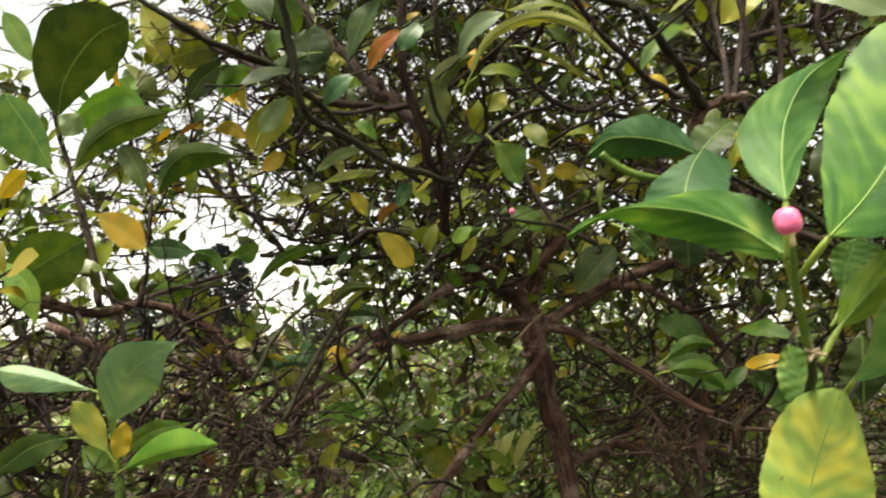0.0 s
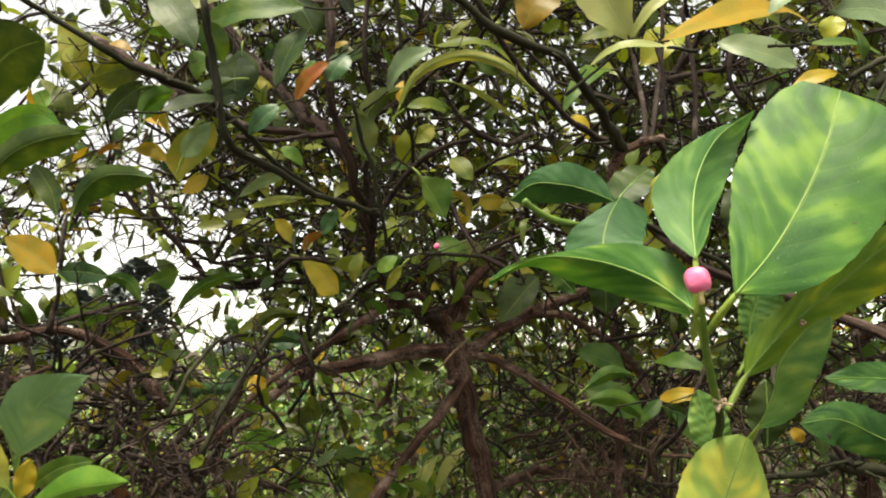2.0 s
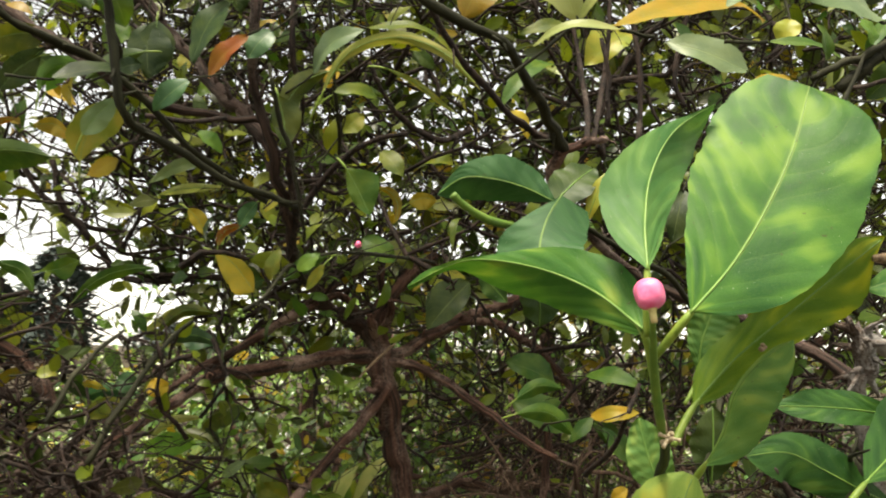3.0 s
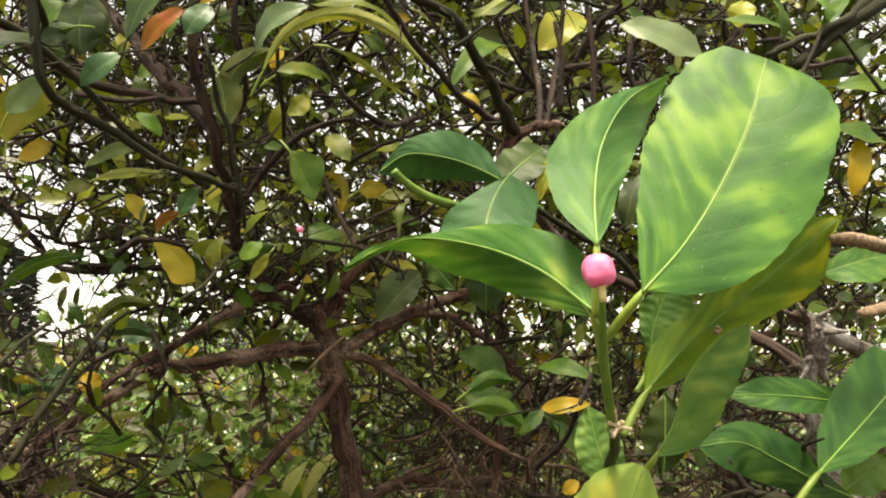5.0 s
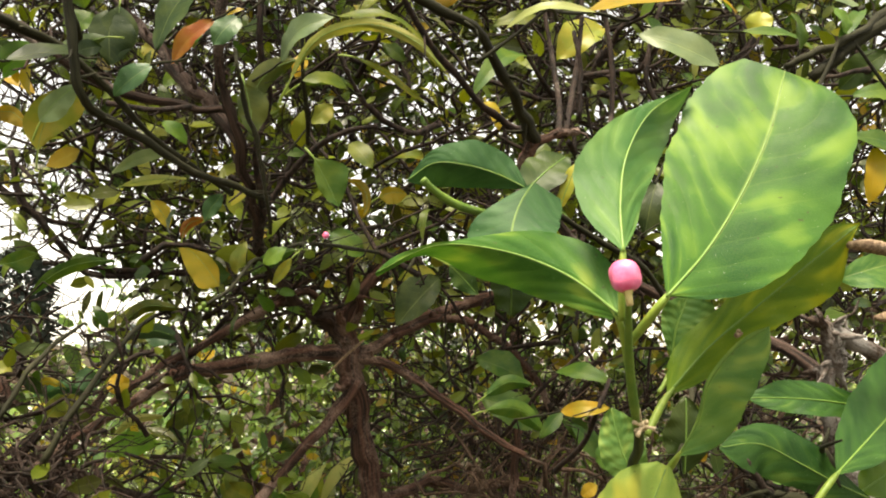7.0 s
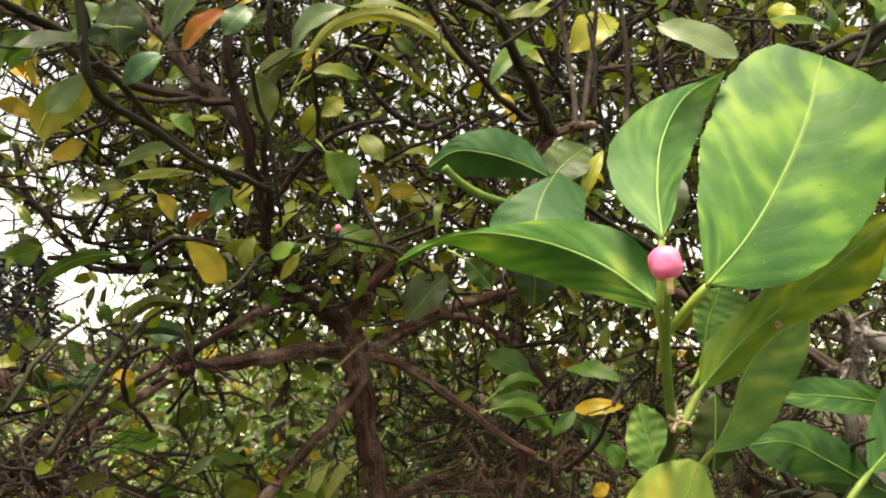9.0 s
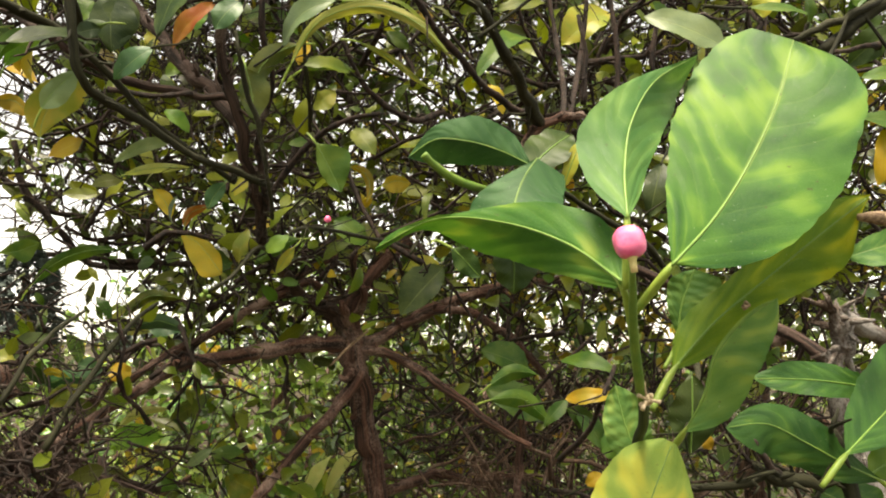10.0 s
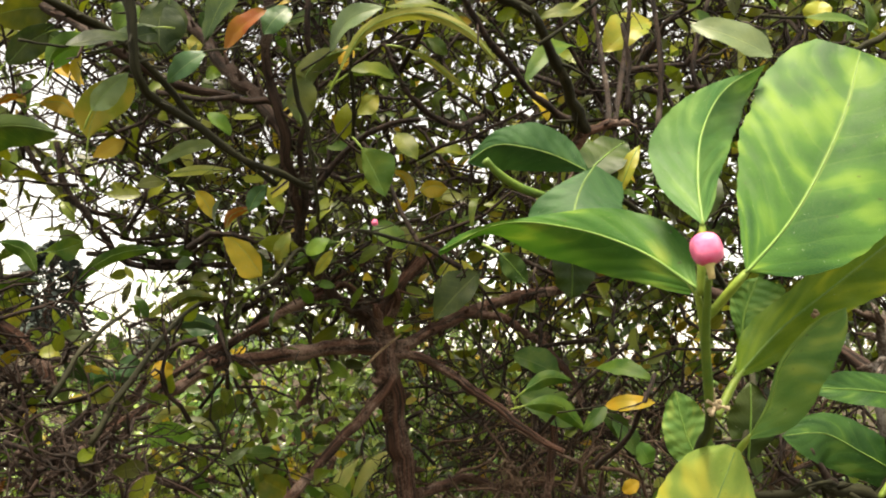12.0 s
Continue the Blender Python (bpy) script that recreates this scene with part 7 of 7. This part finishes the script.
class Growth:
    """Collects twigs and leaves of a crown as arrays, and makes them two meshes."""

    def __init__(self, seed):
        self.rng = np.random.default_rng(seed)
        self.tv, self.tf, self.tn = [], [], 0
        self.lv, self.lf, self.lu, self.ln = [], [], [], 0
        self.single, self.parent = 0, None

    def tube(self, rows, sides=4):
        verts, faces = tube_arrays(np.asarray(rows), sides)
        self.tv.append(verts)
        self.tf += [tuple(i + self.tn for i in f) for f in faces]
        self.tn += len(verts)

    def blade(self, base, way, size):
        rng = self.rng
        tip_up = rng.normal(30, 42)
        tip_up = -tip_up if way[0] > 0 else tip_up
        if self.single > 0 and base[1] < 1.62:
            self.single -= 1
            ob = new("leaf", STOCK[rng.choice(len(STOCK), p=STOCK_SHARE)])
            ob.matrix_basis = Matrix.Translation(base) @ leaf_frame(base, tuple(np.array(base) + way), tip_up) @ Matrix.Scale(size, 4)
            under(ob, self.parent)
            return
        verts, faces, uv = leaf_arrays(size, size * rng.uniform(0.36, 0.54), rng.uniform(-0.06, 0.2), rng.uniform(0.1, 0.45), rng.uniform(0.0, 0.6), 4, 1, 0.0, 0, rng.uniform(-0.5, 0.5))
        turn = np.array(leaf_frame(base, tuple(np.array(base) + way), tip_up).to_3x3())
        self.lv.append(verts @ turn.T + np.array(base))
        self.lf += [tuple(i + self.ln for i in f) for f in faces]
        self.lu.append(uv)
        self.ln += len(verts)

    def spray(self, at, way, length, radius, leaves, size, forks=2, droop=0.0):
        """A crooked twig with side twigs; leaves stand along the outer part of it."""
        rng = self.rng
        way = np.array(way, float)
        way /= np.linalg.norm(way)
        p, rows, n = np.array(at, float), [], 6
        for i in range(n):
            rows.append((*p, radius * (1 - 0.6 * i / (n - 1))))
            way = way + rng.normal(0, 0.42, 3) + np.array((0, 0, -droop))
            way /= np.linalg.norm(way)
            p = p + way * length / (n - 1)
        self.tube(rows)
        rows = np.array(rows)
        for k in range(leaves):
            i = rng.integers(1, n)
            out = rows[i, :3] - rows[i - 1, :3]
            out /= np.linalg.norm(out) + 1e-9
            side = out * 0.5 + rng.normal(0, 0.65, 3) + np.array((0, 0, 0.12))
            side /= np.linalg.norm(side)
            self.blade(tuple(rows[i, :3] + out * rng.uniform(-0.5, 0.5) * length / n), side, size * rng.uniform(0.55, 1.15))
        for k in range(forks):
            i = rng.integers(1, n - 1)
            out = rows[i + 1, :3] - rows[i, :3]
            out = out / (np.linalg.norm(out) + 1e-9) + rng.normal(0, 0.65, 3)
            self.spray(rows[i, :3], out, length * rng.uniform(0.45, 0.75), rows[i, 3] * 0.7, max(leaves - 1, 0), size, forks - 1, droop)

    def finish(self, parent, leaf_mat, twig_mat, leaf_label, twig_label):
        for name, verts, faces, uv, mat, label in (("twig_tangle", self.tv, self.tf, None, twig_mat, twig_label), ("foliage", self.lv, self.lf, self.lu, leaf_mat, leaf_label)):
            if not verts:
                continue
            verts = np.concatenate(verts)
            if uv is None:
                data = bpy.data.meshes.new(name)
                data.from_pydata(verts.tolist(), [], faces)
            else:
                data = leaf_mesh(name, verts, faces, np.concatenate(uv))
            ob = part_mesh(name, data, mat, None, label)
            under(ob, parent)
            tagged(ob, kind="stuff")


def crown(parent, seed, count, box, keep, length, radius, leaves, size, forks, mats, labels, rise=0.35, droop=0.02, single=0):
    """Sprays at random places of a box that keep() allows."""
    g = Growth(seed)
    g.single, g.parent = single, parent
    yellow = Growth(seed + 500)
    (x0, x1), (y0, y1), (z0, z1) = box
    made = 0
    for _ in range(count * 30):
        if made >= count:
            break
        p = np.array((g.rng.uniform(x0, x1), g.rng.uniform(y0, y1), g.rng.uniform(z0, z1)))
        if g.rng.uniform() > keep(*p):
            continue
        made += 1
        way = g.rng.normal(0, 1, 3) * (1, 0.7, 0.7) + np.array((0, 0, rise))
        grower = yellow if g.rng.uniform() < 0.06 else g
        grower.spray(p, way, length * g.rng.uniform(0.6, 1.3), radius * g.rng.uniform(0.6, 1.3), leaves, size, forks, droop)
    g.finish(parent, mats[0], mats[1], labels[0], labels[1])
    if yellow.lv:
        yellow.finish(parent, SHED, mats[1], "yellowing leaves among the green", labels[1])


# main tree: the tangle of twigs above the fork, thinner where the open sky shows
def canopy(x, y, z):
    left = min(max((-0.06 - x / y) / 0.25, 0.0), 1.0)
    if z < 1.33 or (z - 1.24) / (y - 0.25) < 0.05 + 0.17 * left:
        return 0.0
    if x / (y - 0.22) < -0.4 and (z - 1.24) / (y - 0.25) > 0.12 and y > 1.3:
        return 0.05
    gap = noise.noise((x * 3.1 + 7, y * 1.2, z * 3.4))
    if gap > 0.42 - 0.42 * left:
        return 0.08
    return 1.0 - 0.5 * left


crown(lemon_tree, 11, 330, ((-0.9, 1.2), (1.25, 1.9), (1.3, 2.4)), canopy, 0.26, 0.0042, 2, 0.05, 3, (CROWN, TWIG),
      ("small olive-green leaves in the crown", "tangled thin dark twigs"), single=150)
crown(lemon_tree, 14, 880, ((-1.8, 1.9), (1.9, 2.8), (1.3, 3.2)), canopy, 0.32, 0.005, 4, 0.058, 2, (CROWN, TWIG),
      ("olive-green leaves deep in the crown", "tangled dark twigs deep in the crown"))


def anywhere(x, y, z):
    return 1.0


crown(lemon_tree, 17, 45, ((-0.05, 0.45), (1.45, 1.95), (1.32, 1.62)), anywhere, 0.22, 0.004, 2, 0.045, 3, (CROWN, TWIG),
      ("olive-green leaves just above the fork", "thin dark twigs just above the fork"))


def brush(x, y, z):
    rise = (z - 1.24) / (y - 0.25)
    if rise < 0.085 or x / y > -0.02:
        return 0.0
    if (x - 0.07) / (y - 0.24) < -0.34 and rise > 0.22:
        return 0.05
    if -0.44 < (x - 0.08) / (y - 0.22) < -0.22 and rise < 0.15:
        return 0.3
    return 0.1 if noise.noise((x * 4.3, y * 1.5 + 3, z * 4.6)) > 0.16 else 1.0


crown(lemon_tree, 18, 300, ((-1.4, 0.2), (1.5, 2.6), (1.4, 2.4)), brush, 0.28, 0.0034, 2, 0.05, 3, (CROWN, TWIG),
      ("scattered small leaves against the sky", "fine dark twigs against the sky"))
crown(lemon_tree, 19, 95, ((-0.85, -0.40), (1.3, 1.6), (1.04, 1.28)), anywhere, 0.16, 0.004, 1, 0.045, 3, (CROWN, TWIG),
      ("few leaves in a dark knot of twigs", "dark knot of dead twigs"))


def over_limb(x, y, z):
    return 0.2 if noise.noise((x * 5.1, y * 2, z * 5 + 9)) > 0.2 else 1.0


crown(lemon_tree, 27, 55, ((-0.25, 0.1), (1.5, 2.1), (1.24, 1.46)), over_limb, 0.2, 0.004, 2, 0.045, 2, (CROWN, TWIG),
      ("small leaves over the long limb", "thin dark twigs over the long limb"))


# extra crown above the view, added to shade the foliage below
def overhead(x, y, z):
    if x < -0.45:
        return 0.04 if z > 1.85 + 0.25 * y else 0.0
    return 1.0 if z > 1.85 + 0.25 * y else 0.0


crown(lemon_tree, 15, 120, ((-1.8, 2.4), (0.9, 2.4), (2.2, 3.4)), overhead, 0.42, 0.006, 4, 0.085, 2, (CROWN, TWIG),
      ("olive-green leaves added overhead to shade the tree", "dark twigs added overhead to shade the tree"))


def low_left(x, y, z):
    return 1.0 if z < 1.22 - 0.12 * (x + 1.0) else 0.0


crown(lemon_tree, 12, 48, ((-1.2, 0.05), (1.5, 2.2), (0.75, 1.3)), low_left, 0.30, 0.004, 3, 0.058, 2, (CROWN, TWIG),
      ("small olive-green leaves on the low limbs", "thin dark twigs of the low limbs"))


crown(lemon_tree, 25, 30, ((-0.8, -0.35), (1.3, 1.75), (0.8, 1.2)), anywhere, 0.26, 0.0045, 0, 0.05, 3, (CROWN, TWIG),
      ("leaves", "dark leafless twigs hanging from the low limb"))


crown(lemon_tree, 28, 34, ((-0.42, -0.1), (1.22, 1.55), (0.95, 1.25)), anywhere, 0.15, 0.0034, 1, 0.04, 3, (CROWN, TWIG),
      ("small leaves among the twigs on the long limb", "short dark twigs on the long limb"))


crown(lemon_tree, 30, 85, ((0.12, 0.95), (1.8, 2.7), (0.7, 1.16)), anywhere, 0.28, 0.0042, 1, 0.045, 3, (CROWN, TWIG),
      ("few leaves among dead twigs behind the trunk", "dead dark twigs behind the trunk"))


def deep_crown(x, y, z):
    side = (x - 0.08) / (y - 0.24)
    rise = (z - 1.24) / (y - 0.25)
    if side < -0.14 or rise < 0.06:
        return 0.0
    return 0.45 if side < -0.02 else 1.0


crown(lemon_tree, 29, 330, ((-0.4, 2.4), (2.6, 3.5), (1.4, 3.3)), deep_crown, 0.36, 0.005, 5, 0.07, 2, (CROWN, TWIG),
      ("olive-green leaves at the back of the crown", "dark twigs at the back of the crown"))


crown(lemon_tree, 31, 30, ((-0.38, -0.17), (1.28, 1.44), (0.98, 1.11)), anywhere, 0.13, 0.0036, 0, 0.04, 3, (CROWN, LIMB),
      ("leaves", "matted clump of dry brown twigs"))


def far_left(x, y, z):
    return 1.0


crown(lemon_tree, 16, 80, ((-1.5, -0.72), (1.3, 2.0), (0.95, 1.42)), far_left, 0.28, 0.0045, 3, 0.07, 2, (CROWN, TWIG),
      ("olive-green leaves at the end of the long limb", "thin dark twigs at the end of the long limb"))


def low_right(x, y, z):
    return 1.0


crown(lemon_tree, 13, 130, ((0.35, 1.5), (1.5, 2.4), (0.7, 1.3)), low_right, 0.32, 0.004, 1, 0.055, 2, (CROWN, TWIG),
      ("sparse leaves on dead twigs", "dark bare twigs"))


crown(lemon_tree, 26, 60, ((0.25, 1.1), (1.55, 2.2), (0.8, 1.06)), anywhere, 0.26, 0.0045, 0, 0.05, 3, (CROWN, DRY),
      ("leaves", "tangle of dead brown twigs low on the tree"))


# thicket of other lemon trees behind
def thicket(seed, x, y, top, spread, count, size=0.07):
    tree = thing("background_tree", (x, y, 0), "dense green lemon tree standing in the grove", "tree", "lemon trees behind")
    rng = random.Random(seed)
    branch(tree, [(x, y, -0.02, 0.06), (x + rng.uniform(-.05, .05), y, top * 0.25, 0.05), (x + rng.uniform(-.1, .1), y + 0.05, top * 0.5, 0.04), (x, y, top * 0.8, 0.015)], BARK, "trunk")
    for k in range(5):
        a = k * 1.256 + rng.uniform(0, 0.6)
        z = top * rng.uniform(0.25, 0.5)
        branch(tree, [(x, y, z, 0.025), (x + 0.4 * spread * math.cos(a), y + 0.4 * spread * math.sin(a), z + 0.2, 0.018),
                      (x + 0.85 * spread * math.cos(a), y + 0.85 * spread * math.sin(a), z + 0.35 * top, 0.006)], BARK, "limb")

    def inside(px, py, pz):
        r = math.hypot((px - x) / spread, (py - y) / spread)
        h = (pz - 0.1) / (top - 0.1)
        return 1.0 if r < 1.0 - 0.75 * max(h - 0.55, 0) / 0.45 else 0.0

    crown(tree, seed, count, ((x - spread, x + spread), (y - spread, y + spread), (0.1, top)), inside, 0.36, 0.0028, 4, size, 2, (THICKET, TWIG),
          ("dense bright green leaves", "thin dark twigs"))


thicket(20, -2.6, 2.7, 1.15, 0.8, 90)
thicket(21, -1.9, 3.8, 1.02, 0.85, 100)
thicket(22, 0.0, 3.7, 1.8, 0.8, 300, 0.062)
thicket(45, -0.95, 3.8, 1.1, 0.8, 200, 0.065)
thicket(23, 0.95, 3.8, 2.1, 0.95, 330, 0.062)
thicket(24, 1.9, 3.4, 2.5, 1.0, 190)
thicket(25, 3.0, 3.0, 2.6, 1.0, 120)
thicket(26, 0.2, 5.2, 1.95, 1.2, 200)
thicket(27, 1.8, 5.4, 2.4, 1.2, 120)
thicket(28, -2.9, 5.2, 1.22, 1.1, 90)
thicket(29, -1.2, 5.6, 1.22, 1.1, 90)
thicket(30, -4.2, 7.5, 1.3, 1.5, 90)
thicket(41, -1.6, 8.2, 1.3, 1.6, 100)
thicket(42, 1.2, 8.0, 1.9, 1.6, 100)
thicket(43, 3.9, 7.2, 2.6, 1.7, 100)
thicket(44, 3.6, 4.6, 2.6, 1.2, 120)


# unseen trees added behind and beside the viewer, to cut sky light and sheen
thicket(51, -3.2, -4.6, 2.6, 1.3, 210, 0.12)
thicket(52, 0.3, -5.6, 2.6, 1.3, 210, 0.12)
thicket(53, 3.4, -4.3, 2.6, 1.3, 210, 0.12)
thicket(54, 3.6, 0.6, 3.6, 1.2, 210, 0.12)


# distant conifers and hedge line
def conifer(seed, x, y, height, spread):
    tree = thing("conifer_tree", (x, y, 0), "dark distant conifer against the white sky", "tree", "distant conifers")
    branch(tree, [(x, y, -0.1, 0.3), (x, y, height * 0.5, 0.2), (x, y, height, 0.03)], BARK, "trunk")
    rng = np.random.default_rng(seed)
    verts, faces = [], []
    for k in range(2200):
        h = rng.uniform(0.12, 1.0)
        a = rng.uniform(0, 6.283)
        edge = spread * math.sin(math.pi * min(0.12 + 0.88 * h, 1.0)) ** 0.7 * (0.8 + 0.35 * noise.noise((math.cos(a) * 1.6 + seed, math.sin(a) * 1.6, h * 6)))
        r = edge * rng.uniform(0.2, 1.0) ** 0.6
        c = np.array((x + r * math.cos(a), y + r * math.sin(a), h * height))
        out = np.array((math.cos(a), math.sin(a), rng.uniform(-0.5, 0.6))) * rng.uniform(0.15, 0.4)
        side = np.array((-math.sin(a), math.cos(a), rng.uniform(-0.6, 0.6))) * rng.uniform(0.06, 0.16)
        i = len(verts)
        verts += [c - out * 0.5, c + side, c + out, c - side + (0, 0, 0.08)]
        faces += [(i, i + 1, i + 2), (i, i + 2, i + 3)]
    data = bpy.data.meshes.new("crown")
    data.from_pydata([tuple(v) for v in verts], [], faces)
    ob = part_mesh("crown", data, HAZED_NEEDLES, None, "drooping dark needle sprays")
    under(ob, tree)
    tagged(ob, kind="stuff")


conifer(31, -11.9, 34, 5.2, 2.1)
conifer(32, -15.2, 36, 4.0, 2.2)
conifer(33, -22.0, 60, 3.2, 4.0)
conifer(34, -12.5, 62, 3.0, 4.4)
conifer(35, -5.0, 63, 2.8, 4.4)
conifer(36, 3.0, 62, 3.0, 4.4)
conifer(37, -31.0, 60, 3.4, 4.4)


# ground sheet to the horizon
bm = bmesh.new()
bmesh.ops.create_grid(bm, x_segments=60, y_segments=60, size=12)
for v in bm.verts:
    v.co.z = 0.03 * noise.noise((v.co.x * 0.9, v.co.y * 0.9, 0)) if max(abs(v.co.x), abs(v.co.y)) < 11.9 else 0.0
rim = [v for v in bm.verts if max(abs(v.co.x), abs(v.co.y)) > 11.9]
for v in rim:
    v.co.x, v.co.y = v.co.x * 150, v.co.y * 150
ground = part("ground", bm, SOIL)
tagged(ground, "dark soil strewn with leaf litter under trees", "ground", kind="structure")


# fallen leaves on the soil
litter = Growth(81)
for k in range(2600):
    px, py = litter.rng.normal(0.3, 2.2), litter.rng.normal(1.2, 2.4)
    way = litter.rng.normal(0, 1, 3) * (1, 1, 0.12)
    litter.blade((px, py, 0.03 * noise.noise((px * 0.9, py * 0.9, 0)) + 0.012), way / np.linalg.norm(way), litter.rng.uniform(0.05, 0.1))
fallen = leaf_mesh("fallen_leaves", np.concatenate(litter.lv), litter.lf, np.concatenate(litter.lu))
tagged(part_mesh("fallen_leaves", fallen, LITTER), "dry brown fallen leaves strewn over the soil", "leaves", kind="stuff")
